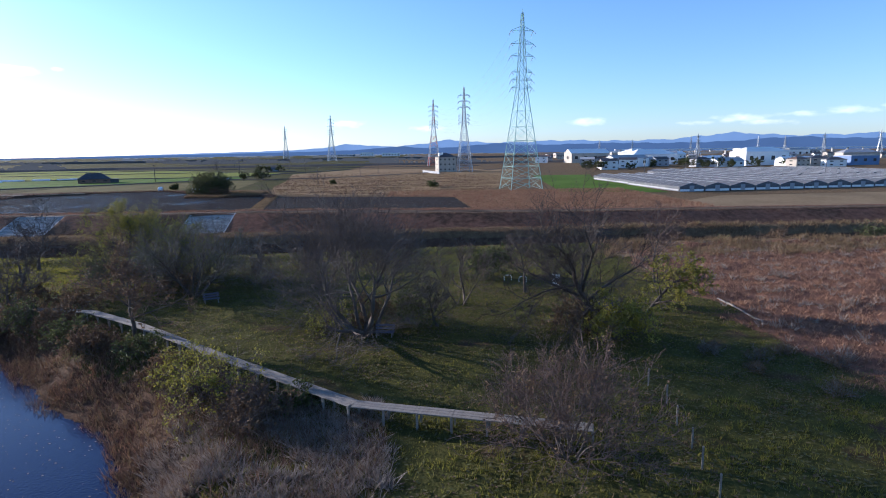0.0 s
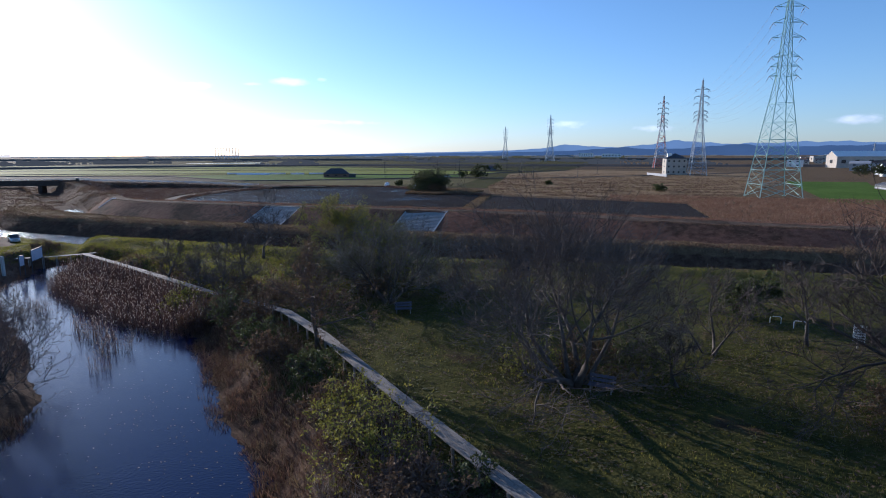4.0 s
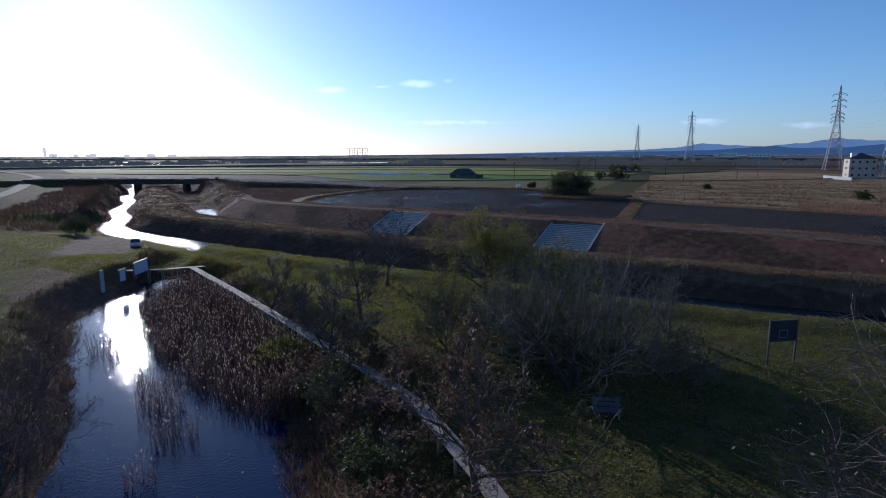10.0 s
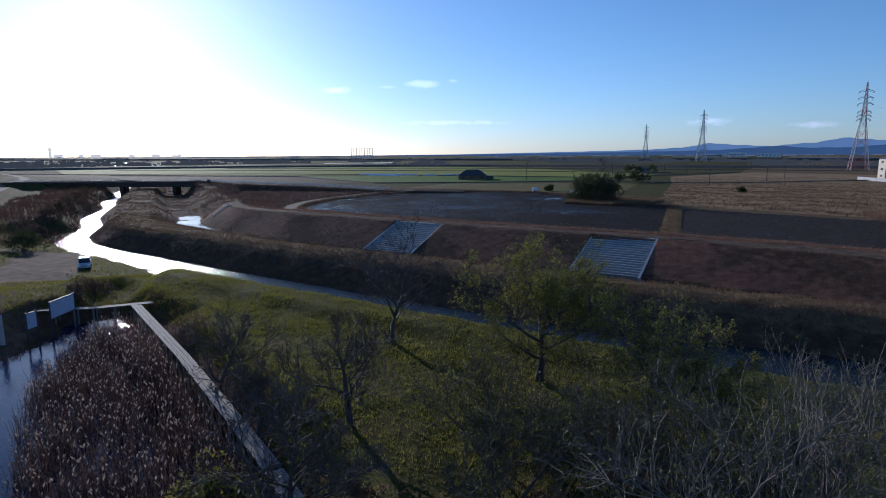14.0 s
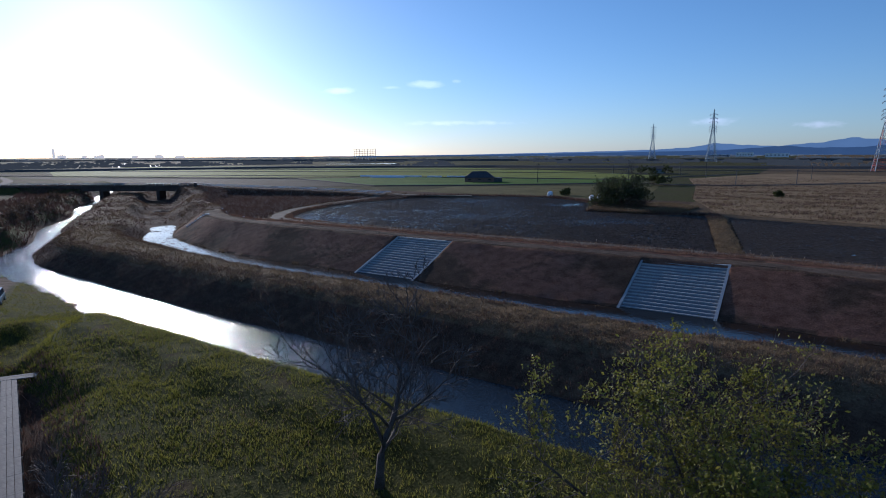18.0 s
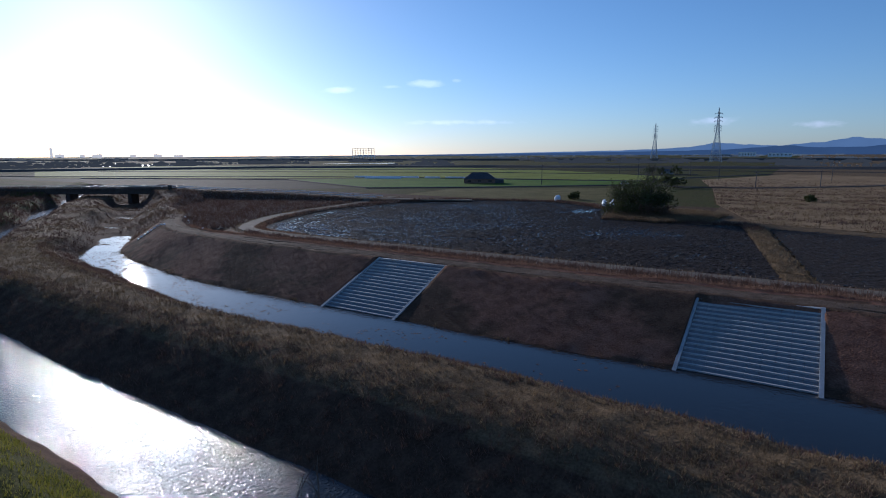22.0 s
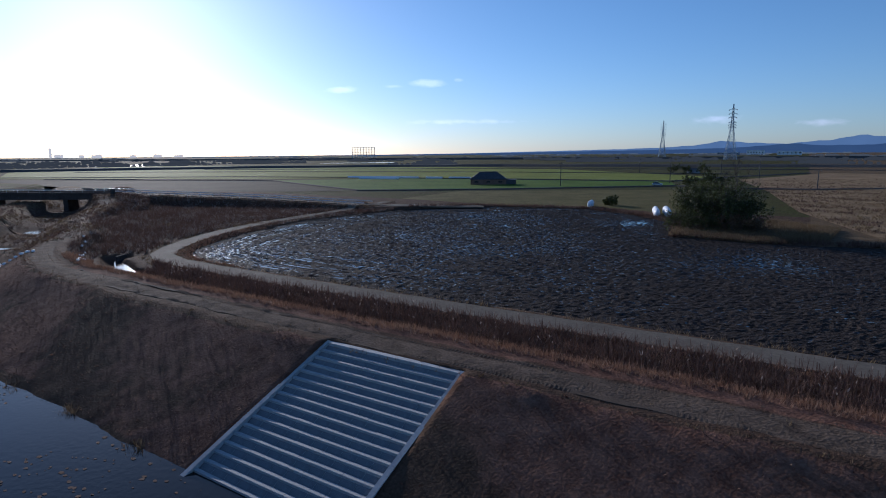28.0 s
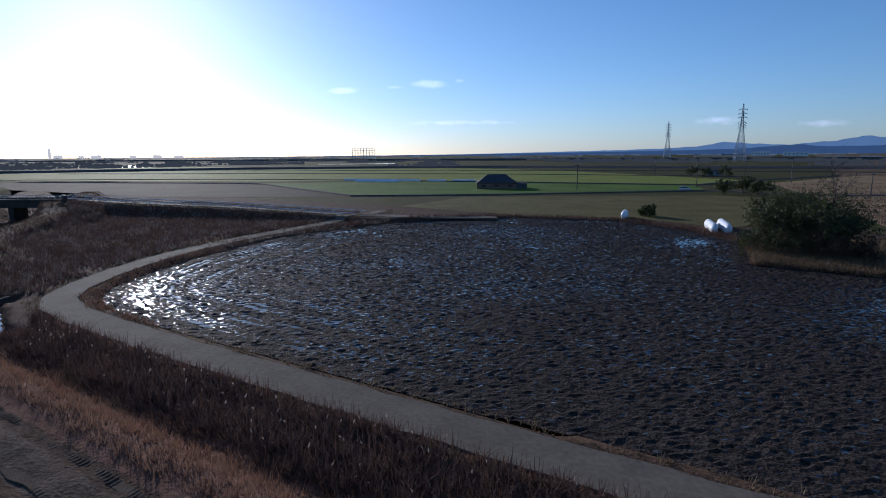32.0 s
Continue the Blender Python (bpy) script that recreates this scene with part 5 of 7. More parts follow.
tower(38.8, 214, 63, 12.5, six(63), 12, "steel", "tall pale green steel lattice power tower with six pairs of arms", bar=0.15)
tower(32, 404, 58, 10, six(58), 8, "greysteel", "grey steel lattice power tower beside a building", bar=0.24)
tower(14.6, 578, 65, 12, six(65), 8, "greysteel", "red and white steel lattice power tower", bar=0.28, second="redsteel")
tower(-160, 1050, 81, 15, six(81), 20, "greysteel", "distant grey lattice power tower", bar=0.4)
tower(-370, 1600, 88, 16, six(88), 20, "greysteel", "far grey lattice power tower", bar=0.5)
for k, (az, d, h) in enumerate([(-26.2, 900, 34), (-25.6, 1400, 40), (-31.0, 1100, 34), (-33.0, 1300, 36), (-35.8, 1000, 34), (-39.5, 1000, 36), (-17.5, 1800, 40), (-20.5, 1500, 36)]):
    tower(-d * math.sin(radians(az)), d * math.cos(radians(az)), h, 8, six(h)[::2], 30 * k, "greysteel", "small distant pylon standing over the town", bar=0.35, panels=4)


def wire(a, b, sag, r):
    s = Shape()
    pts = [tuple(Vector(a).lerp(Vector(b), i / 14) - Vector((0, 0, sag * 4 * (i / 14) * (1 - i / 14)))) for i in range(15)]
    s.tube(pts, [r] * 15, 3)
    return tagged(part("power_line", s, M["insul"]), "thin sagging power line between lattice towers", "power line", "power lines")


for frac, reach in SIX:
    for side in (-1, 1):
        wire((38.8 + side * reach * 63, 214, frac * 63 - 1.2), (32 + side * reach * 58, 404, frac * 58 - 1.2), 5, 0.028)
        wire((32 + side * reach * 58, 404, frac * 58 - 1.2), (14.6 + side * reach * 65, 578, frac * 65 - 1.2), 5, 0.03)


# ---------------------------------------------------------------- buildings
def building(name, label, x, y, w, d, h, wall, roof, kind="flat", turn=0.0, floors=1, bays=4, group="", category="building", rise=None):
    t = thing(name, label, category, group, at=pose(x, y, 0, 0, 0, turn))
    part("wall", Shape().box(0, 0, h / 2 - 0.3, w, d, h + 0.6), M[wall], t)
    s = Shape()
    rise = rise or d * 0.22
    e = 0.5
    if kind == "flat":
        s.box(0, 0, h + 0.25, w + 0.3, d + 0.3, 0.5)
    elif kind == "gable":
        s.rings([[(-w / 2 - e, -d / 2 - e, h - 0.1), (-w / 2 - e, 0, h + rise), (-w / 2 - e, d / 2 + e, h - 0.1), (-w / 2 - e, 0, h + rise - 0.35)][::-1], [(w / 2 + e, -d / 2 - e, h - 0.1), (w / 2 + e, 0, h + rise), (w / 2 + e, d / 2 + e, h - 0.1), (w / 2 + e, 0, h + rise - 0.35)][::-1]])
        for sx in (-w / 2, w / 2):
            g = Shape()
            g.rings([[(sx - 0.1, -d / 2, h), (sx - 0.1, d / 2, h), (sx - 0.1, 0, h + rise - 0.35)], [(sx + 0.1, -d / 2, h), (sx + 0.1, d / 2, h), (sx + 0.1, 0, h + rise - 0.35)]])
            part("gable", g, M[wall], t)
    else:
        k = min(w, d) / 2
        s.add([(-w / 2 - e, -d / 2 - e, h), (w / 2 + e, -d / 2 - e, h), (w / 2 + e, d / 2 + e, h), (-w / 2 - e, d / 2 + e, h), (-w / 2 + k, 0, h + rise), (w / 2 - k, 0, h + rise)],
              [(0, 1, 5, 4), (1, 2, 5), (2, 3, 4, 5), (3, 0, 4), (3, 2, 1, 0)])
    part("roof", s, M[roof], t)
    fh = h / floors
    for f in range(floors):
        for b in range(bays):
            bx = -w / 2 + w * (b + 0.5) / bays
            win = part("window", Shape().box(bx, -d / 2 - 0.03, fh * (f + 0.55), w / bays * 0.32, 0.12, fh * 0.3), M["dark"], t)
    if w > 6:
        for f in range(floors):
            part("window", Shape().box(-w / 2 - 0.03, 0, fh * (f + 0.55), 0.12, d * 0.25, fh * 0.3), M["dark"], t)
    return t


b = building("pump_station", "cream three-storey building with a dark domed roof behind a white wall", 19.0, 412, 12.5, 11.5, 10.5, "cream", "roofdark", "hip", 10, 3, 4, rise=3.2)
part("roof_hut", Shape().box(-3.8, -1.5, 12.2, 2.6, 2.6, 3.0), M["white"], b)
w = thing("boundary_wall", "low white concrete wall in front of the pump station", "wall")
part("wall", Shape().box(8, 388, 0.7, 0.4, 30, 1.7, rz=21), M["greywall"], w)
part("coping", Shape().box(8, 388, 1.6, 0.6, 30, 0.12, rz=21), M["concrete"], w)
# dark thatch-like barn among the green fields
b = building("barn", "low dark wooden barn with a wide sagging dark roof", -176, 317, 15, 8, 2.2, "roofbrown", "roofdark", "hip", 28, 1, 3, rise=3.2)
part("lean_to", Shape().box(9.3, -1, 0.9, 4.5, 5, 2.4), M["roofdark"], b)
building("shed", "small weathered shed at the edge of a field", -120, 478, 7, 4, 2.6, "greywall", "roofdark", "gable", 20, 1, 2)

# white factories far off, the elevated line and the town
building("warehouse", "long white factory on the far plain", -215, 2330, 52, 30, 15, "white", "white", "flat", 0, 1, 6, group="far factories")
building("warehouse", "long white factory on the far plain", -112, 2200, 66, 30, 12, "white", "white", "flat", 0, 1, 6, group="far factories")
building("warehouse", "long low grey factory on the far plain", -300, 2350, 70, 30, 8, "greywall", "white", "flat", 0, 1, 6, group="far factories")
building("warehouse", "big white warehouse at the edge of the town", 540, 905, 58, 30, 13, "white", "greywall", "flat", -6, 1, 5, group="far factories")
building("warehouse", "white hall with a low pitched roof", 262, 505, 26, 15, 4.6, "white", "white", "gable", 25, 1, 5, group="town buildings")
building("warehouse", "blue clad workshop behind the greenhouses", 345, 440, 26, 16, 7.0, "bluewall", "greywall", "flat", 8, 1, 3, group="town buildings")
building("warehouse", "long white workshop behind the greenhouses", 298, 438, 34, 12, 4.6, "white", "white", "gable", 6, 1, 6, group="town buildings")
building("warehouse", "low white shed beside the greenhouses", 240, 440, 24, 12, 4.5, "white", "greywall", "gable", 12, 1, 4, group="town buildings")
building("house", "house with a brown tiled roof behind the greenhouses", 283, 418, 14, 9, 5.5, "cream", "roofbrown", "hip", 18, 2, 3, group="town buildings")
town = random.Random(4)
for k in range(78):
    az = -radians(town.choice((town.uniform(12, 24), town.uniform(22, 44))))
    d = town.uniform(430, 1250) if az < -radians(18) else town.uniform(560, 1300)
    x, y = -d * math.sin(az), d * math.cos(az)
    big = town.random() < 0.22
    wd, dp, h = (town.uniform(22, 46), town.uniform(12, 22), town.uniform(6, 11)) if big else (town.uniform(8, 14), town.uniform(7, 10), town.uniform(4.5, 7))
    wall, roof = (town.choice(("white", "greywall", "cream", "white")), town.choice(("white", "greywall", "white"))) if big else (town.choice(("cream", "white", "greywall")), town.choice(("roofdark", "roofdark", "roofbrown", "greywall")))
    say = {"white": "white", "cream": "cream", "greywall": "grey"}[wall]
    cap = {"white": "pale", "greywall": "grey", "roofdark": "dark tiled", "roofbrown": "brown tiled"}[roof]
    building("warehouse" if big else "house", f"{say} {'industrial hall' if big else 'house'} with a {cap} roof in the far town", x, y, wd, dp, h, wall, roof, "flat" if big and town.random() < 0.5 else ("gable" if town.random() < 0.6 else "hip"), town.uniform(-30, 30), 1 if big else 2, 4 if big else 2, group="town buildings")
v = thing("viaduct", "long pale elevated railway line across the far plain", "viaduct")
part("deck", Shape().box(1000, 1500, 12.8, 950, 9, 2.2, rz=-4), M["white"], v)
for i in range(24):
    x = 540 + i * 40
    part("pier", Shape().box(x, 1500 - (x - 1000) * 0.07, 5.5, 2.6, 5, 12.6), M["concrete"], v)


# ---------------------------------------------------------------- greenhouses
def greenhouse(long, wide, ridge=2.9, eave=1.7):
    t = thing("greenhouse", "row of steel-framed greenhouses under hazy film", "greenhouse", "greenhouses by the levee")
    def sec(y):
        return [(-wide / 2, y, 0), (wide / 2, y, 0), (wide / 2, y, eave), (0, y, ridge), (-wide / 2, y, eave)]
    part("cover", Shape().rings([sec(0), sec(long)]), M["greenhouse"], t)
    for y in np.linspace(0, long, 9):
        s = Shape()
        p = [(a * 1.01, y, b + 0.03) for a, _, b in sec(0)]
        for i in (1, 2, 3, 4):
            s.bar(p[i], p[(i + 1) % 5], 0.032)
        part("hoop", s, M["greysteel"], t)
    part("ridge_bar", Shape().bar((0, 0, ridge + 0.05), (0, long, ridge + 0.05), 0.045), M["greysteel"], t)
    for side in (-1, 1):
        part("side_vent", Shape().box(side * (wide / 2 + 0.02), long / 2, 0.55, 0.06, long * 0.96, 0.5), M["greywall"], t)
    part("door", Shape().box(0, -0.05, 1.0, 1.6, 0.1, 2.0), M["greywall"], t)
    part("gable_band", Shape().box(0, -0.04, 0.45, wide * 0.98, 0.06, 0.7), M["white"], t)
    return t


first = greenhouse(42, 8.4)
turn_gh = 3
o = Vector((92, 188)); along_w = Vector((math.cos(radians(8)), math.sin(radians(8))))
back_w = Vector((-math.sin(radians(turn_gh)), math.cos(radians(turn_gh))))
spots = [(i, j) for j in range(3) for i in range(16) if j < 2 or i > 4]
for n, (i, j) in enumerate(spots):
    p = o + along_w * (i * 9.6 + j * 2) + back_w * (j * 45)
    m = pose(p.x, p.y, 0.02, 0, 0, turn_gh)
    if n == 0:
        first.matrix_basis = m
    else:
        copy_thing(first, m)


# ---------------------------------------------------------------- bridge and causeway
b = thing("bridge", "low concrete road bridge over the river with white rails", "bridge")
a0, a1 = Vector((-294, 144.6, 2.9)), Vector((-224, 187.4, 2.85))
ang = math.degrees(math.atan2(a1.y - a0.y, a1.x - a0.x)); mid = (a0 + a1) / 2; ln = (a1 - a0).length
part("deck", Shape().box(mid.x, mid.y, 2.82, ln + 4, 6.4, 0.36, rz=ang), M["stained"], b)
for o in (-2.7, -0.9, 0.9, 2.7):
    part("girder", Shape().box(mid.x - math.sin(radians(ang)) * o, mid.y + math.cos(radians(ang)) * o, 1.95, ln + 3, 0.6, 1.4, rz=ang), M["stained"], b)
side = Vector((-math.sin(radians(ang)), math.cos(radians(ang)), 0))
for o in (-3.1, 3.1):
    part("kerb", Shape().box(mid.x + side.x * o, mid.y + side.y * o, 3.15, ln + 4, 0.25, 0.3, rz=ang), M["stained"], b)
    part("rail", Shape().box(mid.x + side.x * o, mid.y + side.y * o, 3.85, ln + 4, 0.08, 0.10, rz=ang), M["greysteel"], b)
    for i in range(28):
        p = a0.lerp(a1, i / 27)
        part("rail_post", Shape().box(p.x + side.x * o, p.y + side.y * o, 3.5, 0.09, 0.09, 0.8), M["greysteel"], b)
for f in (0.28, 0.56, 0.82):
    p = a0.lerp(a1, f)
    part("pier", Shape().box(p.x, p.y, -0.5, 1.3, 4.6, 5.4, rz=ang), M["stained"], b)
way("road_on_causeway", [(-226, 186.4), (-180, 201), (-150, 209.5), (-128, 224)], 4.2, 0.12, M["asphalt"], "pale road on the causeway between bridge and fields", "road", 0.3)
for o in (-2.6, 2.6):
    g = thing("guard_rail", "white guard rail along the causeway", "guard rail", "guard rails")
    line = along(softened([(-224, 187.4), (-180, 201), (-152, 209)]), 4.0)
    for i in range(len(line) - 1):
        p, q = line[i], line[i + 1]
        d = (q - p).normalized(); nn = Vector((-d.y, d.x)) * o
        zp, zq = (float(height(np.array([c.x]), np.array([c.y]))[0]) for c in (p, q))
        part("beam", Shape().bar((p.x + nn.x, p.y + nn.y, zp + 0.7), (q.x + nn.x, q.y + nn.y, zq + 0.7), 0.09), M["white"], g)
        part("post", Shape().box(p.x + nn.x, p.y + nn.y, zp + 0.3, 0.1, 0.1, 1.0), M["greysteel"], g)
h = thing("gauge_hut", "small dark gauge cabinet at the end of the bridge", "cabinet")
part("body", Shape().box(-221, 183.5, 3.55, 0.9, 0.8, 1.5), M["dark"], h)
part("roof", Shape().box(-221, 183.5, 4.35, 1.1, 1.0, 0.1), M["greywall"], h)
c = thing("culvert", "small dark concrete culvert mouth at the head of a ditch", "culvert")
part("headwall", Shape().box(-136.5, 140.2, -0.35, 0.3, 2.0, 1.3, rz=27, cut=0.02), M["stained"], c)
part("opening", Shape().box(-136.32, 140.12, -0.5, 0.12, 0.9, 0.7, rz=27), M["dark"], c)
BAGS = [(-141.6 + 0.03 * i, 127.2 + 0.62 * i) for i in range(9)] + [(-150.2 + 2.64 * i, 142.2 - 1.31 * i + 0.25 * math.sin(i * 2.3)) for i in range(9)]
for k, (x, y) in enumerate(BAGS):
    s = Shape()
    s.rings([[(0.2 * q * math.cos(a) * 1.5, 0.2 * q * math.sin(a), zz * 0.75) for a in np.linspace(0, 2 * math.pi, 9)[:-1]] for q, zz in ((0.9, -0.05), (1, 0.1), (0.75, 0.24), (0.3, 0.29))])
    tagged(part("sandbag", s, M["sheet"]), "pale sandbag lying beside the levee track", "sandbag", "sandbags").matrix_basis = pose(x, y, ground_at(x, y), 0, 0, 40 * k)


# ---------------------------------------------------------------- fields beyond
FAR = [
    ("field_meadow", [(-162, 236), (-128, 231.5), (-104, 238), (-86, 230), (-76, 244), (-86, 316), (-100, 312), (-164, 272)], 0.05, "olivefield", "rough olive-green meadow behind the ploughed field"),
    ("field_green_1", [(-470, 245), (-300, 318), (-250, 352), (-112, 372), (-96, 420), (-222, 530), (-460, 633), (-900, 420)], 0.10, "greenfield", "wide pale green winter crop field"),
    ("field_green_2", [(-292, 300), (-196, 258), (-160, 284), (-103, 334), (-112, 368), (-246, 348)], 0.08, "brightfield", "bright green winter crop strip by the barn"),
    ("field_grey", [(-640, 262), (-420, 215), (-250, 224), (-200, 254), (-296, 300), (-440, 240)], 0.06, "greyfield", "bare grey-brown field beside the causeway"),
    ("field_stubble", [(-50, 203), (-18, 194), (13, 186), (24, 206), (64, 320), (74, 452), (-50, 507), (-88, 400), (-72, 318), (-62, 246)], 0.06, "strawfield", "broad straw-coloured stubble field"),
    ("field_green_3", [(50, 196), (84, 186), (92, 300), (100, 330), (66, 330)], 0.08, "brightfield", "bright green field beside the lattice tower"),
    ("field_tan", [(58, 141), (113, 131), (260, 124), (260, 178), (170, 176), (92, 170)], 0.06, "tanfield", "pale tan mown field in front of the greenhouses"),
]
for name, poly, z, mat, label in FAR:
    sheet(name, poly, z, M[mat], label, "field")
for x0, y0, x1, y1 in ((-277, 341, -236, 351), (-232, 352, -223, 354.2), (-220, 356, -209, 359), (-262, 333, -240, 338)):
    s = Shape()
    u = Vector((x1 - x0, y1 - y0, 0)); n = Vector((-u.y, u.x, 0)).normalized()
    s.rings([[tuple(Vector((x, y, 0)) + n * 0.9 * math.cos(a) + Vector((0, 0, 0.15 + 0.9 * math.sin(a)))) for a in np.linspace(0, math.pi, 8)] for x, y in ((x0, y0), (x1, y1))])
    tagged(part("crop_tunnel", s, M["sheet"]), "low white plastic crop tunnel in a green field", "tunnel", "crop tunnels")


def ridge(name, line, wide, tall, mat, label, category):
    s = Shape()
    pts = along(line, 24)
    rings = []
    for i, p in enumerate(pts):
        d = (pts[min(i + 1, len(pts) - 1)] - pts[max(i - 1, 0)]).normalized(); n = Vector((-d.y, d.x))
        h = tall * (1 + 0.06 * math.sin(i * 1.3))
        rings.append([(*(p + n * wide / 2), -0.2), (*(p + n * wide / 6), h), (*(p - n * wide / 6), h), (*(p - n * wide / 2), -0.2)])
    s.rings(rings)
    return tagged(part(name, s, mat), label, category, kind="structure")


ridge("far_levee", [(-900, -260), (-760, 40), (-668, 231), (-615, 345), (-530, 470), (-430, 555), (-320, 612), (-30, 660), (250, 700), (420, 730)], 26, 2.1, M["darkgrass"], "long dark grassy levee across the far fields", "levee")
ridge("far_levee_2", [(-2600, 500), (-1500, 900), (-700, 1120), (0, 1250), (500, 1300)], 30, 4.0, M["darkgrass"], "second dark levee on the far plain", "levee")
for k, (az0, az1, d0, d1) in enumerate(((61.1, 66.6, 800, 1180), (56.0, 59.8, 820, 1000), (37.0, 44.0, 860, 930))):
    rim = [(az0, d0), (az1, d0 * 1.01), (az1, d1 * 0.96), (az0, d1)]
    sheet(f"water_far_{k + 1}", [(-40 - d * math.sin(radians(a)), 65 + d * math.cos(radians(a))) for a, d in rim], 0.3, M["far_water"], "bright strip of water on the far plain", "water")

for k, line in enumerate(([(-640, 190), (-464, 257), (-350, 323), (-250, 351), (-112, 371)], [(-420, 250), (-294, 299), (-196, 257), (-160, 283), (-104, 334)], [(-560, 330), (-400, 400), (-250, 452), (-100, 470)], [(-112, 371), (-98, 418), (-60, 500)], [(-104, 334), (-70, 322), (-40, 345), (70, 460)], [(-520, 420), (-330, 512), (-150, 560), (60, 575)])):
    ridge(f"field_bank_{k + 1}", line, 3.0, 0.45, M["darkgrass"], "low dark grassy bank between two fields", "field bank")

# low woods and hedges over the plain
wood_rnd = np.random.default_rng(9)
ico = [(math.cos(a) * math.cos(e), math.sin(a) * math.cos(e), math.sin(e)) for e in (-0.5, 0.15, 0.8) for a in np.linspace(0, 2 * math.pi, 8)[:-1]] + [(0, 0, 1)]
ico_f = [(r * 7 + i, r * 7 + (i + 1) % 7, (r + 1) * 7 + (i + 1) % 7, (r + 1) * 7 + i) for r in range(2) for i in range(7)] + [(14 + i, 14 + (i + 1) % 7, 21, 21) for i in range(7)]


def woods(name, count, near, far, mat, label):
    V, F = [], []
    for _ in range(count):
        az, d = radians(wood_rnd.uniform(-48, 74)), wood_rnd.uniform(near, far)
        cx, cy = -d * math.sin(az), d * math.cos(az)
        length = wood_rnd.uniform(40, 260)
        slope = wood_rnd.uniform(-0.25, 0.25)
        for i in range(int(length / 7)):
            o = (i * 7 - length / 2)
            px, py = cx + o * math.cos(az) - o * slope * math.sin(az), cy + o * math.sin(az) + o * slope * math.cos(az)
            r = wood_rnd.uniform(1.8, 4.6) * (0.5 + 0.5 * abs(math.sin(i * 0.23 + cx)))
            k = len(V) * 22
            V.append(np.array(ico) * wood_rnd.uniform(0.75, 1.25, (22, 3)) * [r * 1.4, r * 1.4, r] + [px, py, r * 0.4])
            F.extend([[a + k for a in f] for f in ico_f])
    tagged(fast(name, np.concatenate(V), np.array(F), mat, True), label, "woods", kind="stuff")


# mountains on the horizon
# distance haze put into a flat glowing colour, which takes no sunlight
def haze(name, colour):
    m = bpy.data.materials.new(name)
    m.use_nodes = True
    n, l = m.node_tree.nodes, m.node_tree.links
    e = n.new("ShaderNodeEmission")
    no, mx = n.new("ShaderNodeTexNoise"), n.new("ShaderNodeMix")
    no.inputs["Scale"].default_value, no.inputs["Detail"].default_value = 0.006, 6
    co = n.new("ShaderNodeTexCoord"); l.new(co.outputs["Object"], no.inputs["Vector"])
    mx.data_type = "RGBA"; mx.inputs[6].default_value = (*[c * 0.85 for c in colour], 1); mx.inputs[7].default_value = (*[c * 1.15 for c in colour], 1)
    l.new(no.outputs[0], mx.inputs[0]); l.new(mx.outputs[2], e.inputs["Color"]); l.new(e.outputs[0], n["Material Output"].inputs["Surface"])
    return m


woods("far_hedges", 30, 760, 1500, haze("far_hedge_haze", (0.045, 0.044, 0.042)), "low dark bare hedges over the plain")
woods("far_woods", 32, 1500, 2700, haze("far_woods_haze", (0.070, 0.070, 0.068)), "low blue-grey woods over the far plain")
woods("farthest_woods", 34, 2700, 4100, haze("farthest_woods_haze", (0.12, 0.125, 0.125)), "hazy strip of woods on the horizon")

PEAKS = [(66, -0.3), (45, -0.2), (30, -0.05), (22, 0.1), (15, 0.24), (10, 0.42), (6.8, 0.92), (4.2, 0.55), (1, 0.62), (-3.2, 1.22), (-6, 0.8), (-10, 0.85), (-14, 0.95), (-19, 0.8), (-24, 0.85), (-29, 1.38), (-33, 0.98), (-38.4, 1.02), (-46, 1.15), (-58, 0.8), (-80, 0.5)]
def mountains(name, dist, scale, shift, colour, label):
    azs = np.arange(-80, 66, 0.22)
    pk = sorted(PEAKS)
    el = np.interp(azs + shift, [p[0] for p in pk], [p[1] for p in pk]) * scale
    el = np.convolve(np.pad(el, 6, mode='edge'), np.ones(13) / 13, 'valid')
    el = el * (1 + 0.05 * np.sin(azs * 1.9 + shift) + 0.03 * np.sin(azs * 4.3 + 1) + 0.012 * np.sin(azs * 9.7)) + 0.02
    V, F = [], []
    for i, (a, e) in enumerate(zip(azs, el)):
        x, y = -math.sin(radians(a)), math.cos(radians(a))
        top = 14 + dist * math.tan(radians(e))
        for dd, z in ((-160, -5), (-60, 2 + (top - 2) * 0.55), (0, top), (140, -5)):
            V.append((x * (dist + dd), y * (dist + dd), z))
        if i:
            k = i * 4
            F += [(k - 4 + j, k + j, k + j + 1, k - 3 + j) for j in range(3)]
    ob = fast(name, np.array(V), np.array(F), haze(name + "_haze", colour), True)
    return tagged(ob, label, "mountains", kind="structure")


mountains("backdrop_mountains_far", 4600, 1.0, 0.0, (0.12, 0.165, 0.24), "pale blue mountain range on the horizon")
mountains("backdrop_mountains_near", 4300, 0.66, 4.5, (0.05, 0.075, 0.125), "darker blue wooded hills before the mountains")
sky_rnd = random.Random(2)
# tower blocks glow in a pale haze colour too
city_haze = haze("city_haze", (0.66, 0.55, 0.42))
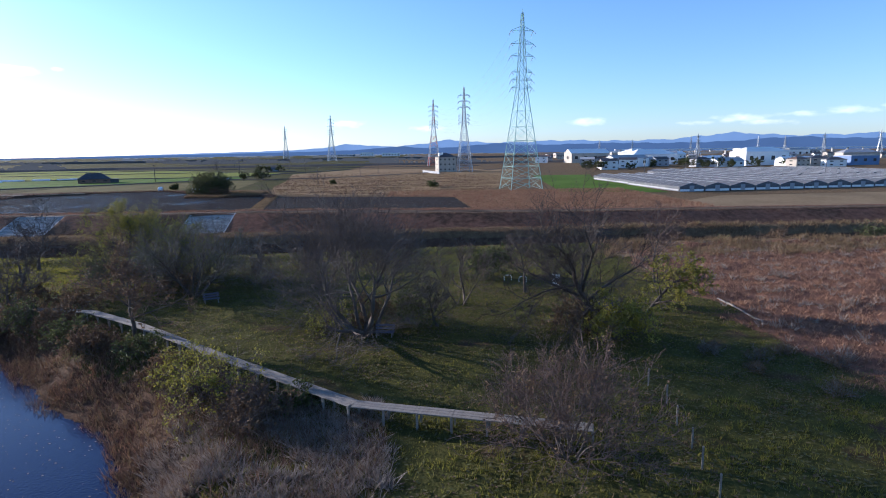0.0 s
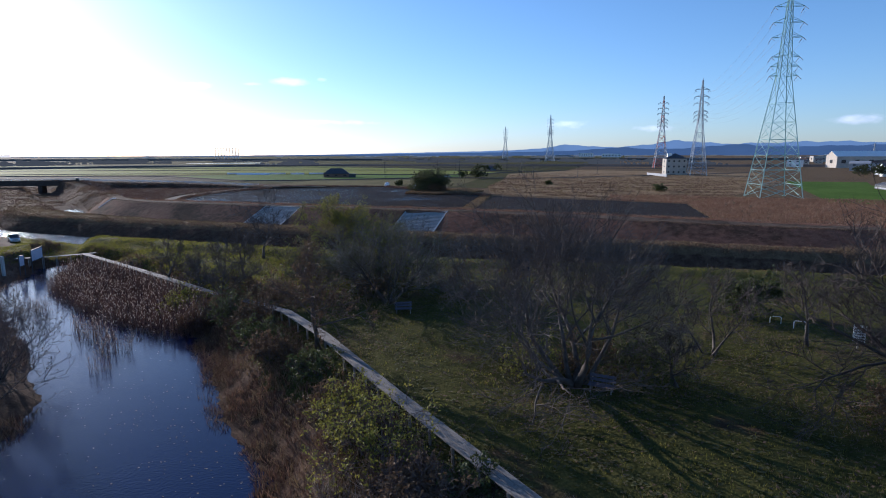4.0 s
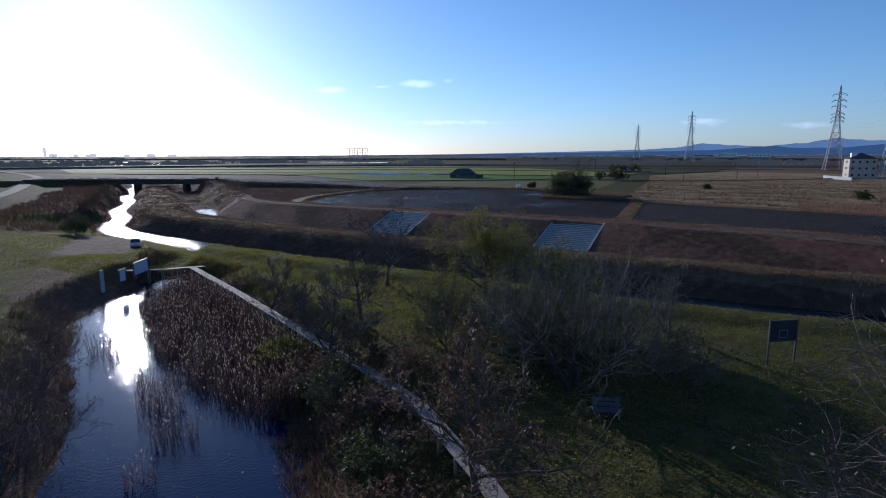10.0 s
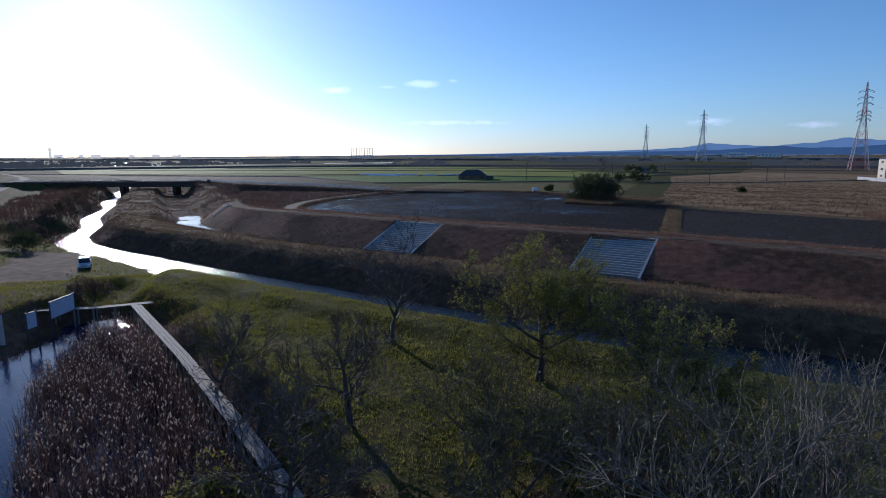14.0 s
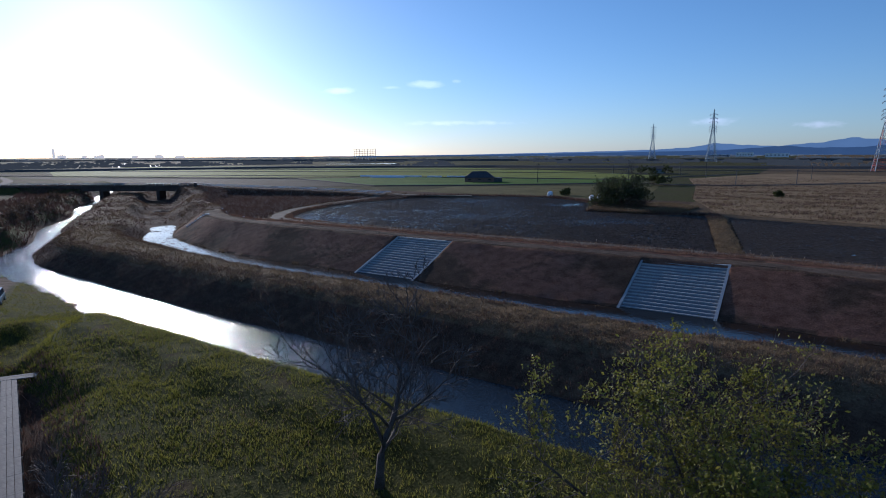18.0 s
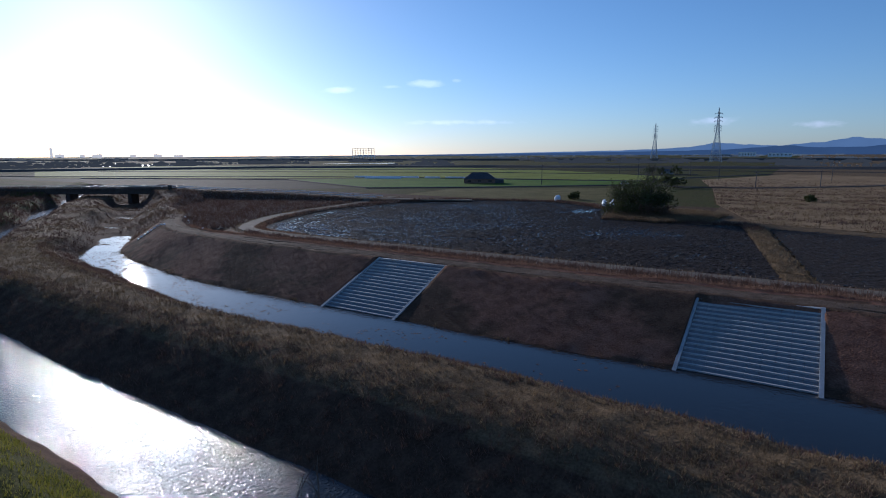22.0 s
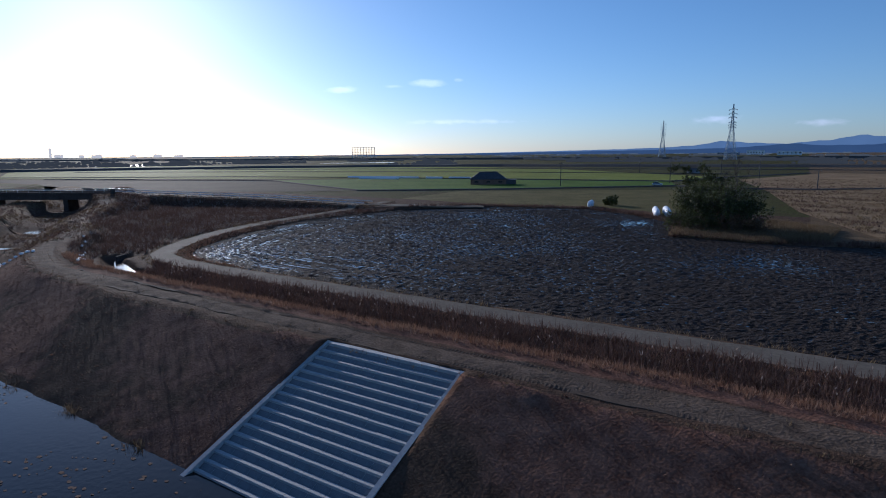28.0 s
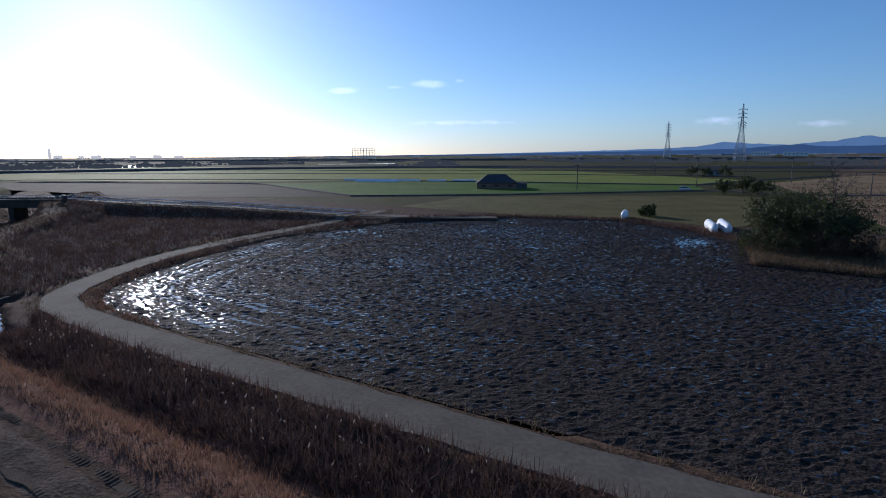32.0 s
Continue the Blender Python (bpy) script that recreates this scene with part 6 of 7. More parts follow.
for k in range(14):
    az, d = radians(sky_rnd.uniform(56, 69)), 4200
    h = 12 + sky_rnd.uniform(2, 9)
    if k == 0:
        az, h = radians(66.0), 58
    t = thing("city_block", "hazy city tower block on the horizon", "tower block", "far city", at=pose(-d * math.sin(az), d * math.cos(az), 0, 0, 0, math.degrees(az)))
    part("wall", Shape().box(0, 0, h / 2, sky_rnd.uniform(12, 40) if k else 15, 14, h), city_haze, t)
    part("roof_plant", Shape().box(0, 0, h + 1.2, 6, 5, 2.4), city_haze, t)
n = thing("driving_range_net", "tall driving range net on poles far away", "net")
for i in range(9):
    az = radians(40.65 - i * 0.25)
    part("pole", Shape().box(-1400 * math.sin(az), 1400 * math.cos(az), 14, 0.8, 0.8, 28), M["greysteel"], n)
for z in (12, 17, 22, 27):
    a, bb = radians(40.65), radians(38.65)
    part("cable", Shape().bar((-1400 * math.sin(a), 1400 * math.cos(a), z), (-1400 * math.sin(bb), 1400 * math.cos(bb), z), 0.3), M["greysteel"], n)


# ---------------------------------------------------------------- poles, bundles and bushes by the fields
for x, y, h in ((-144, 318, 9.5), (-110, 356, 11), (-80, 405, 11), (-152, 478, 9), (-102, 455, 9), (-58, 330, 7), (-36, 352, 7), (120, 300, 10), (190, 260, 10), (235, 215, 10), (-30, 420, 9)):
    t = thing("utility_pole", "slender dark utility pole beside the fields", "pole", "utility poles", at=pose(x, y, 0, 0, 0, 20))
    part("pole", Shape().tube([(0, 0, -0.5), (0, 0, h)], [0.17, 0.12], 6), M["roofdark"], t)
    part("crossarm", Shape().box(0, 0, h - 0.6, 1.8, 0.12, 0.12), M["roofdark"], t)
    part("insulator", Shape().box(0.7, 0, h - 0.45, 0.12, 0.12, 0.22), M["insul"], t)


def bundle(x, y, long, r, turn, label):
    t = thing("covered_bale", label, "bale", "plastic-covered bales", at=pose(x, y, ground_at(x, y), 0, 0, turn))
    s = Shape()
    rnd = random.Random(int(x))
    rings = []
    for i in range(9):
        f = i / 8
        k = (0.55, 0.92, 1, 1.02, 0.97, 1.0, 1.02, 0.9, 0.5)[i] * r
        rings.append([(k * math.cos(a) * (1 + rnd.uniform(-0.05, 0.05)), long * (f - 0.5), max(0, r * 1.05 + k * 1.45 * math.sin(a) * (1 + rnd.uniform(-0.05, 0.05)))) for a in np.linspace(0, 2 * math.pi, 13)[:-1]])
    s.rings(rings)
    part("sheet", s, M["sheet"], t, smooth=True)
    for i in (2, 4, 6):
        part("strap", Shape().rings([[(r * 1.05 * math.cos(a), long * (i / 8 - 0.5) + o, max(0, r * 1.05 + r * 1.49 * math.sin(a))) for a in np.linspace(0, 2 * math.pi, 13)[:-1]] for o in (-0.05, 0.05)], caps=False), M["greysteel"], t)


bundle(-87.6, 226.2, 9.0, 0.66, 16, "white plastic-covered bale at the edge of the field")
bundle(-85.6, 227.0, 11.0, 0.7, 15, "white plastic-covered bale at the edge of the field")
bundle(-105.2, 237.0, 5.0, 0.66, 10, "dusty greyish plastic-covered bale in dry grass")
FIELD_TREES = "bushes by the fields"
for k, (x, y, h, lf, ln) in enumerate([(-76.6, 207.0, 6.8, "leafgreen", 7000), (-73.0, 206.0, 8.6, "leafgreen", 9000), (-74.5, 210.0, 8.8, "leafgreen", 7000), (-70.2, 207.5, 6.2, "leafgreen", 5000)]):
    plant("bush", "large dark evergreen bush on the grassy field corner" if lf == "leafgreen" else "low brown bush on the field corner", "bush", x, y, 50 * k, "twig", lf, FIELD_TREES, seed=120 + k, tall=h, spread=0.8, stems=6, trunk=0.12, leaves=ln, leaf_size=0.15, dense=0.7, reach=0.5, thick=0.014)
for k, (x, y, h, lf) in enumerate([(-78.6, 204.4, 3.6, "leafgreen"), (-75.0, 203.0, 3.8, "leafgreen"), (-71.0, 203.0, 3.4, "leafbrown"), (-67.6, 204.0, 2.6, "leafbrown")]):
    plant("bush", "low tangled bush at the edge of the field corner", "bush", x, y, 70 * k, "twig", lf, FIELD_TREES, seed=135 + k, tall=h, spread=1.1, stems=9, trunk=0.07, leaves=3200, leaf_size=0.13, dense=0.62, reach=0.6, thick=0.014)
plant("tree", "dead bare snag rising from the bushes", "tree", -72.0, 208.0, 0, "twig", "leafbrown", FIELD_TREES, seed=131, tall=12.5, spread=0.6, trunk=0.2, dense=0.6)
for k, (x, y, h) in enumerate([(-96, 318, 5.5), (-91, 326, 6.5), (-86, 322, 5), (-131, 472, 7), (-122, 468, 6), (-113, 470, 7), (-102, 243, 2.4), (-40, 268, 2.2), (6, 232, 3.0)]):
    plant("bush", "dark scrubby bush standing among the fields", "bush", x, y, 60 * k, "twig", "leafgreen", FIELD_TREES, seed=140 + k, tall=h, spread=0.95, stems=5, trunk=0.1, leaves=1500, leaf_size=0.3, dense=0.55, reach=0.55, thick=0.02)
for k in range(16):
    r = random.Random(200 + k)
    plant("tree", "dark leafy tree between the houses", "tree", r.uniform(120, 330), r.uniform(395, 440), 0, "twig", "leafgreen", "trees in the town", seed=160 + k, tall=r.uniform(6, 10), spread=0.8, stems=3, trunk=0.2, leaves=1800, leaf_size=0.36, dense=0.45, thick=0.04)


# ---------------------------------------------------------------- cars
def car(x, y, turn, label, long=3.7, wide=1.55):
    t = thing("car", label, "car", at=pose(x, y, ground_at(x, y), 0, 0, turn))
    def ring(yy, prof):
        return [(a * wide / 2, yy, z) for a, z in prof]
    L = long / 2
    body = Shape()
    low = [(-0.92, 0.25), (0.92, 0.25), (1, 0.5), (0.98, 0.82), (0.9, 0.92), (-0.9, 0.92), (-0.98, 0.82), (-1, 0.5)]
    def sq(k, h, lift=0):
        return [(a * k, 0.25 + lift + (z - 0.25 - lift) * h if z > 0.25 else z + lift) for a, z in low]
    body.rings([ring(-L, sq(0.86, 0.72, 0.1)), ring(-L + 0.12, sq(0.96, 0.86)), ring(-L + 0.9, sq(1, 1.0)), ring(L - 0.5, sq(1, 1.04)), ring(L - 0.08, sq(0.96, 1.0)), ring(L, sq(0.9, 0.9, 0.1))])
    part("body", body, M["carpaint"], t, smooth=False)
    cab = Shape()
    def top(yy, k, z0, z1):
        return [(-k * wide / 2, yy, z0), (k * wide / 2, yy, z0), (k * 0.86 * wide / 2, yy, z1), (-k * 0.86 * wide / 2, yy, z1)]
    cab.rings([top(-L + 0.75, 0.92, 0.9, 0.93), top(-L + 1.45, 0.94, 0.9, 1.42), top(L - 0.55, 0.94, 0.93, 1.46), top(L - 0.12, 0.92, 0.93, 0.97)])
    part("windows", cab, M["carglass"], t)
    part("roof", Shape().box(0, 0.38, 1.47, wide * 0.8, long * 0.46, 0.07, cut=0.03), M["carpaint"], t)
    for sx in (-1, 1):
        part("headlight", Shape().box(sx * wide * 0.36, -L + 0.02, 0.66, 0.3, 0.12, 0.16, cut=0.03), M["white"], t)
        part("tail_light", Shape().box(sx * wide * 0.40, L - 0.02, 0.78, 0.2, 0.1, 0.25, cut=0.02), M["redsteel"], t)
        part("mirror", Shape().box(sx * (wide / 2 + 0.08), -L + 1.15, 0.98, 0.16, 0.1, 0.13, cut=0.02), M["carpaint"], t)
        for wy in (-L + 0.68, L - 0.62):
            w = part("wheel", Shape().tube([(sx * (wide / 2 - 0.2), wy, 0.29), (sx * (wide / 2 - 0.005), wy, 0.29)], [0.29, 0.29], 14), M["tyre"], t)
            part("rim", Shape().tube([(sx * (wide / 2 - 0.1), wy, 0.29), (sx * (wide / 2 + 0.01), wy, 0.29)], [0.18, 0.18], 10), M["greysteel"], w)
    for yy, nm in ((-L - 0.01, "bumper"), (L + 0.01, "bumper")):
        part(nm, Shape().box(0, yy, 0.42, wide * 0.9, 0.12, 0.2, cut=0.03), M["carpaint"], t)
    return t


car(-107.0, 81.0, 62, "silver hatchback car parked on the gravel by the river")
car(-110.5, 334.5, 100, "white car parked on a lane among the fields")


# ---------------------------------------------------------------- signs, benches and park furniture
def sign(x0, y0, x1, y1, z0, low, high, label, post_up=0.15, face="lilac"):
    t = thing("sign_board", label, "sign")
    g = min(ground_at(x0, y0), ground_at(x1, y1))
    a, b = Vector((x0, y0, 0)), Vector((x1, y1, 0))
    ang = math.degrees(math.atan2(b.y - a.y, b.x - a.x)); mid = (a + b) / 2; ln = (b - a).length
    part("panel", Shape().box(mid.x, mid.y, z0 + (low + high) / 2, ln - 0.06, 0.06, high - low, rz=ang), M[face], t)
    for p in (a, b):
        part("post", Shape().box(p.x, p.y, (z0 + high + post_up + g - 0.4) / 2, 0.1, 0.1, z0 + high + post_up - g + 0.4, rz=ang), M["roofdark"], t)
    for z in (low - 0.04, high + 0.04):
        part("frame_bar", Shape().box(mid.x, mid.y, z0 + z, ln, 0.09, 0.08, rz=ang), M["roofdark"], t)
    return t


sign(-78.7, 64.4, -80.6, 67.3, -1.3, 0.75, 2.2, "wide blank-looking information board on dark posts by the landing")
sign(-77.9, 62.2, -78.4, 63.2, -1.1, 0.3, 1.6, "small upright information board beside the pond")
t = thing("stone_post", "grey stone marker post on the grass by the pond", "post")
part("post", Shape().box(-78.6, 60.6, -0.5, 0.35, 0.3, 2.6, cut=0.05), M["concrete"], t)
t = sign(-12.5, 68.4, -11.0, 69.7, 0.0, 1.65, 2.95, "dark backboard with a faint square mark on two pale timber posts", face="navy")
for a, b in (((-0.3, 1.85), (-0.3, 2.35)), ((-0.3, 2.35), (0.3, 2.35)), ((0.3, 2.35), (0.3, 1.85)), ((0.3, 1.85), (-0.3, 1.85))):
    part("mark", Shape().bar((-11.72 + a[0] * 0.75, 68.98 + a[0] * 0.65, a[1]), (-11.72 + b[0] * 0.75, 68.98 + b[0] * 0.65, b[1]), 0.025), M["pocket"], t)
t = thing("notice", "small white notice panel on a post near the tall tree", "sign")
part("panel", Shape().box(15.0, 57.4, 1.15, 0.75, 0.08, 1.2, rz=-12, cut=0.01), M["white"], t)
part("post", Shape().box(15.0, 57.5, 0.4, 0.1, 0.1, 1.6), M["post"], t)
for k in range(4):
    part("text_bar", Shape().box(14.97, 57.33, 1.5 - k * 0.2, 0.5, 0.03, 0.05, rz=-12), M["roofdark"], t)
for x, y in ((10.8, 62.6), (12.3, 61.6)):
    t = thing("hoop_barrier", "small white tubular hoop barrier on the lawn", "barrier", "hoop barriers")
    z = ground_at(x, y)
    part("hoop", Shape().tube([(x - 0.4, y, z - 0.1), (x - 0.4, y, z + 0.5), (x - 0.3, y, z + 0.6), (x + 0.3, y, z + 0.6), (x + 0.4, y, z + 0.5), (x + 0.4, y, z - 0.1)], [0.035] * 6, 5), M["white"], t)
k0 = thing("kerb_strip", "pale concrete edging strip at the end of the lawn", "kerb")
for i in range(8):
    y = 45.6 + i * 0.95
    part("edging", Shape().box(29.45 + 0.02 * i, y, ground_at(29.5, y) + 0.04, 0.15, 0.92, 0.16, cut=0.02), M["deck"], k0)
for x, y in ((14.4, 28.0), (14.1, 25.7), (13.7, 23.9), (15.0, 30.6), (13.4, 21.8), (14.9, 33.0)):
    t = tagged(part("stake", Shape().tube([(0, 0, -0.3), (0.03, 0.02, 1.15)], [0.05, 0.045], 6), M["post"]), "weathered grey wooden stake standing in the grass", "stake", "wooden stakes")
    t.matrix_basis = pose(x, y, ground_at(x, y), 4, -3, 0)


def bench(x, y, turn, k=1.0):
    t = thing("bench", "weathered blue-grey park bench with a slanted back", "bench", "park benches", at=pose(x, y, ground_at(x, y), 0, 0, turn) @ Matrix.Diagonal((k, k, k, 1)))
    for o in (-0.2, 0.0, 0.2):
        part("seat_board", Shape().box(0, o, 0.43, 1.5, 0.17, 0.05, cut=0.008), M["bench"], t)
    for i in range(2):
        ob = part("back_board", Shape().box(0, 0, 0, 1.5, 0.05, 0.17, cut=0.008), M["bench"], t)
        ob.matrix_basis = pose(0, 0.33 + 0.08 * i, 0.62 + 0.22 * i, -20, 0, 0)
    for sx in (-0.6, 0.6):
        part("leg", Shape().bar((sx, -0.25, -0.05), (sx, -0.2, 0.41), 0.04), M["post"], t)
        part("leg", Shape().bar((sx, 0.22, -0.05), (sx, 0.46, 0.95), 0.04), M["post"], t)
        part("brace", Shape().box(sx, 0, 0.38, 0.06, 0.55, 0.06), M["post"], t)
    return t


bench(-19.4, 55.4, 25); bench(-1.8, 43.8, -8); bench(17.6, 49.0, 10)

# scrub along the river east of the lawn, and a pale path
way("path", [(28, 76), (44, 77.5), (70, 80), (120, 83)], 1.8, 0.06, M["tanfield"], "pale trodden path between meadow and river", "path", 0.2)
for k, (x, y, h, lf) in enumerate([(42, 88, 2.4, "leafbrown"), (50, 90, 2.6, "leafgreen"), (58, 88.5, 3.0, "leafbrown"), (66, 91, 2.6, "leafbrown"), (74, 88.5, 3.2, "leafgreen"), (84, 90, 2.8, "leafbrown"), (36, 91, 2.0, "leafbrown")]):
    plant("shrub", "scrubby dry bush on the river bank", "shrub", x, y, 37 * k, "twig", lf, PARK, seed=210 + k, tall=h, spread=1.1, stems=7, trunk=0.06, leaves=1800, leaf_size=0.14, dense=0.5, reach=0.7, thick=0.016)

# ---------------------------------------------------------------- grass, straw and reeds


def sow(n, box, keep, seed):
    """n random places in a box, thinned by keep(x, y) between 0 and 1, on the ground."""
    r = np.random.default_rng(seed)
    x, y = r.uniform(box[0], box[2], n), r.uniform(box[1], box[3], n)
    k = keep(x, y)
    ok = r.random(n) < k
    x, y = x[ok], y[ok]
    return np.stack([x, y, rough_height(x, y)], -1)


def blades(name, at, tall, wide, per, lean, mat, label, category="grass", seed=1, curl=0.0):
    """Tufts of pointed blades at the places given."""
    r = np.random.default_rng(seed)
    p = np.repeat(at, per, 0)
    n = len(p)
    clump = np.repeat(r.uniform(0.55, 1.3, len(at)), per)
    ang = r.uniform(0, 2 * np.pi, n)
    off = r.uniform(0, wide * 2.2, n)
    p[:, 0] += np.cos(ang) * off; p[:, 1] += np.sin(ang) * off
    h = tall * clump * r.uniform(0.6, 1.2, n)
    tilt = lean * r.uniform(0.2, 1.0, n)
    tip = p + np.stack([np.cos(ang) * tilt * h, np.sin(ang) * tilt * h, h], -1)
    side = r.uniform(0, 2 * np.pi, n)
    s = np.stack([np.cos(side), np.sin(side), np.zeros(n)], -1) * wide / 2
    low = p - np.array([0, 0, 0.06])
    V = np.stack([low - s, low + s, tip], 1).reshape(-1, 3)
    F = np.arange(n * 3).reshape(-1, 3)
    return tagged(fast(name, V, F, mat), label, category, kind="stuff")


def reeds(name, at, tall, label, seed=1, plume=0.6):
    r = np.random.default_rng(seed)
    n = len(at)
    h = tall * r.uniform(0.65, 1.15, n)
    a = r.uniform(0, 2 * np.pi, n)
    lean = r.uniform(0.02, 0.28, n)
    tip = at + np.stack([np.cos(a) * lean * h, np.sin(a) * lean * h, h], -1)
    side = r.uniform(0, 2 * np.pi, n)
    s = np.stack([np.cos(side), np.sin(side), np.zeros(n)], -1) * 0.018
    low = at - np.array([0, 0, 0.3])
    V = [np.stack([low - s, low + s, tip + s * 0.5, tip - s * 0.5], 1)]
    for k in range(3):
        f = r.uniform(0.2, 0.8, n)[:, None]
        b = low + (tip - low) * f
        a2 = r.uniform(0, 2 * np.pi, n)
        ln = h * r.uniform(0.15, 0.3, n)
        e = b + np.stack([np.cos(a2) * ln * 0.7, np.sin(a2) * ln * 0.7, ln * r.uniform(-0.2, 0.8, n)], -1)
        w = np.stack([-np.sin(a2), np.cos(a2), np.zeros(n)], -1) * 0.022
        V.append(np.stack([b - w, b + w, e + w * 0.15, e - w * 0.15], 1))
    V = np.concatenate(V).reshape(-1, 3)
    ob = tagged(fast(name, V, np.arange(len(V)).reshape(-1, 4), M["reed"]), label, "reeds", kind="stuff")
    ok = r.random(n) < plume
    t, hh = tip[ok], 0.22 * r.uniform(0.7, 1.3, ok.sum())
    a3 = r.uniform(0, 2 * np.pi, ok.sum())
    w = np.stack([np.cos(a3), np.sin(a3), np.zeros(len(t))], -1) * 0.05
    top = t + np.stack([np.cos(a3 + 1) * hh * 0.5, np.sin(a3 + 1) * hh * 0.5, hh * 0.8], -1)
    V = np.stack([t - [0, 0, 0.05], t + w + (top - t) * 0.4, top, t - w + (top - t) * 0.4], 1).reshape(-1, 3)
    part("plumes", fast("plumes", V, np.arange(len(V)).reshape(-1, 4), M["plume"]).data, M["plume"], ob)
    bpy.data.objects.remove([o for o in bpy.data.objects if o.name.startswith("plumes") and o.parent is None][0])
    return ob


def vk(x, y):
    return y - bend(x), knots(x)


def on_lawn(x, y):
    c = covers(x, y)
    return c[:, 0] * (0.55 + 0.45 * wobble(x, y, 4, 2))


blades("lawn_grass", sow(170000, (-95, 18, 32, 86), on_lawn, 1), 0.13, 0.05, 2, 0.8, M["grass"], "short green winter lawn grass", seed=2)
blades("lawn_dry_grass", sow(100000, (-95, 18, 32, 86), lambda x, y: covers(x, y)[:, 0] * np.clip(0.35 + wobble(x, y, 6, 6), 0, 1), 3), 0.14, 0.05, 2, 0.9, M["straw"], "dry pale blades in the lawn", seed=3)


def on_bank(x, y):
    d = signed(x, y, POND)
    wide = 6.5 + 6.0 * smooth01((x + 20) / 8) * smooth01((34 - y) / 5)
    return ((d > -0.6) & (d < wide)) * (x > -36) * (x < 1) * (0.5 + 0.5 * wobble(x, y, 2.5, 1))


blades("bank_dead_grass", sow(46000, (-45, 8, 4, 62), on_bank, 5), 0.42, 0.05, 4, 1.1, M["straw"], "matted pale dead grass on the pond bank", seed=6)
blades("bank_brown_grass", sow(42000, (-45, 12, 4, 62), on_bank, 7), 0.55, 0.05, 4, 1.0, M["darkstraw"], "tangled dark brown dead plants on the pond bank", seed=8)
blades("bank_rust_grass", sow(16000, (-45, 12, 4, 62), lambda x, y: on_bank(x, y) * (wobble(x, y, 4, 9) > 0), 9), 0.5, 0.05, 4, 1.0, M["redstraw"], "rust-coloured dead grass on the pond bank", seed=10)
blades("shore_grass", sow(30000, (-100, 20, -44, 75), lambda x, y: ((signed(x, y, POND) > -0.4) & (signed(x, y, POND) < 5)) * 0.8, 11), 0.45, 0.05, 3, 0.9, M["darkstraw"], "dark dead grass along the far pond shore", seed=12)

REED_BED = [(-76.5, 67.5), (-73.5, 63.8), (-67.0, 57.6), (-60, 54.2), (-53, 51.2), (-46, 49.0), (-39.5, 48.0), (-36, 49.5), (-42.5, 57.0), (-52, 60.8), (-62, 64.8), (-72, 68.4)]
reeds("reed_bed", sow(52000, (-80, 44, -34, 72), lambda x, y: inside(x, y, REED_BED) * np.clip(-signed(x, y, REED_BED) / 1.2 + 0.25, 0, 1) * (0.75 + 0.4 * wobble(x, y, 3, 1)), 13), 2.3, "dense bed of brown reeds with pale plumes in the pond", seed=14, plume=0.3)
reeds("reed_clumps", sow(9000, (-66, 34, -36, 56), lambda x, y: ((np.hypot(x + 38.3, y - 41) < 0.9) | (np.hypot(x + 41, y - 44.6) < 1.5) | (np.hypot(x + 45.2, y - 46.4) < 1.4) | (np.hypot(x + 59, y - 50.8) < 1.6) | (np.hypot(x + 48.5, y - 48.5) < 1.6)) * 1.0, 15), 2.2, "clumps of reeds standing in open pond water", seed=16)

# dike, levee and the strip behind it
blades("dike_straw", sow(150000, (-150, 92, 60, 125), lambda x, y: (lambda v, k: ((v > k[7] - 1.0) & (v < k[9] + 1.2)) * (0.6 + 0.4 * wobble(x, y, 3, 3)))(*vk(x, y)), 17), 0.26, 0.05, 3, 1.0, M["straw"], "pale dead straw on the crest of the dike", seed=18)
blades("dike_brown_grass", sow(130000, (-150, 86, 60, 130), lambda x, y: (lambda v, k: (((v > k[6]) & (v < k[7] + 2)) | ((v > k[9] - 1) & (v < k[10]))) * (0.7 + 0.3 * wobble(x, y, 2, 4)))(*vk(x, y)), 19), 0.3, 0.05, 3, 1.0, M["darkstraw"], "dark withered grass on the sides of the dike", seed=20)


def on_slope(x, y):
    v, k = vk(x, y)
    bare = ((x > -86.1) & (x < -75.85)) | ((x > -49.5) & (x < -39.6))
    return ((v > k[13]) & (v < k[14] + 0.6)) * ~bare * (0.75 + 0.25 * wobble(x, y, 3, 5))


blades("levee_slope_grass", sow(90000, (-170, 108, 70, 160), on_slope, 21), 0.07, 0.06, 3, 2.6, M["slopegrass"], "dark brown mown grass on the levee slope", seed=22)
blades("levee_slope_rust_grass", sow(60000, (-170, 108, 70, 160), lambda x, y: on_slope(x, y) * (wobble(x, y, 7, 6) > -0.2), 23), 0.08, 0.06, 3, 2.6, M["redstraw"], "rusty brown grass on the levee slope", seed=24)


def behind(x, y):
    v, k = vk(x, y)
    d, _ = dist_line(x, y, FARM_ROAD)
    return ((v > k[15] - 0.6) & (d > 1.75) & (d < 13) & (v < k[16] + 6)) * (x > -136) * (dist_line(x, y, DITCH)[0] > 3.2)


reeds("levee_reeds", sow(40000, (-136, 128, 60, 142), lambda x, y: behind(x, y) * (vk(x, y)[0] > vk(x, y)[1][15] + 4.2) * (0.75 + 0.4 * wobble(x, y, 4, 7)), 25), 1.0, "strip of low brown reeds between levee and farm road", seed=26, plume=0.05)
blades("levee_back_grass", sow(70000, (-136, 126, 60, 142), lambda x, y: behind(x, y) * 0.9, 27), 0.4, 0.05, 3, 0.9, M["redstraw"], "rust-coloured grass behind the levee", seed=28)
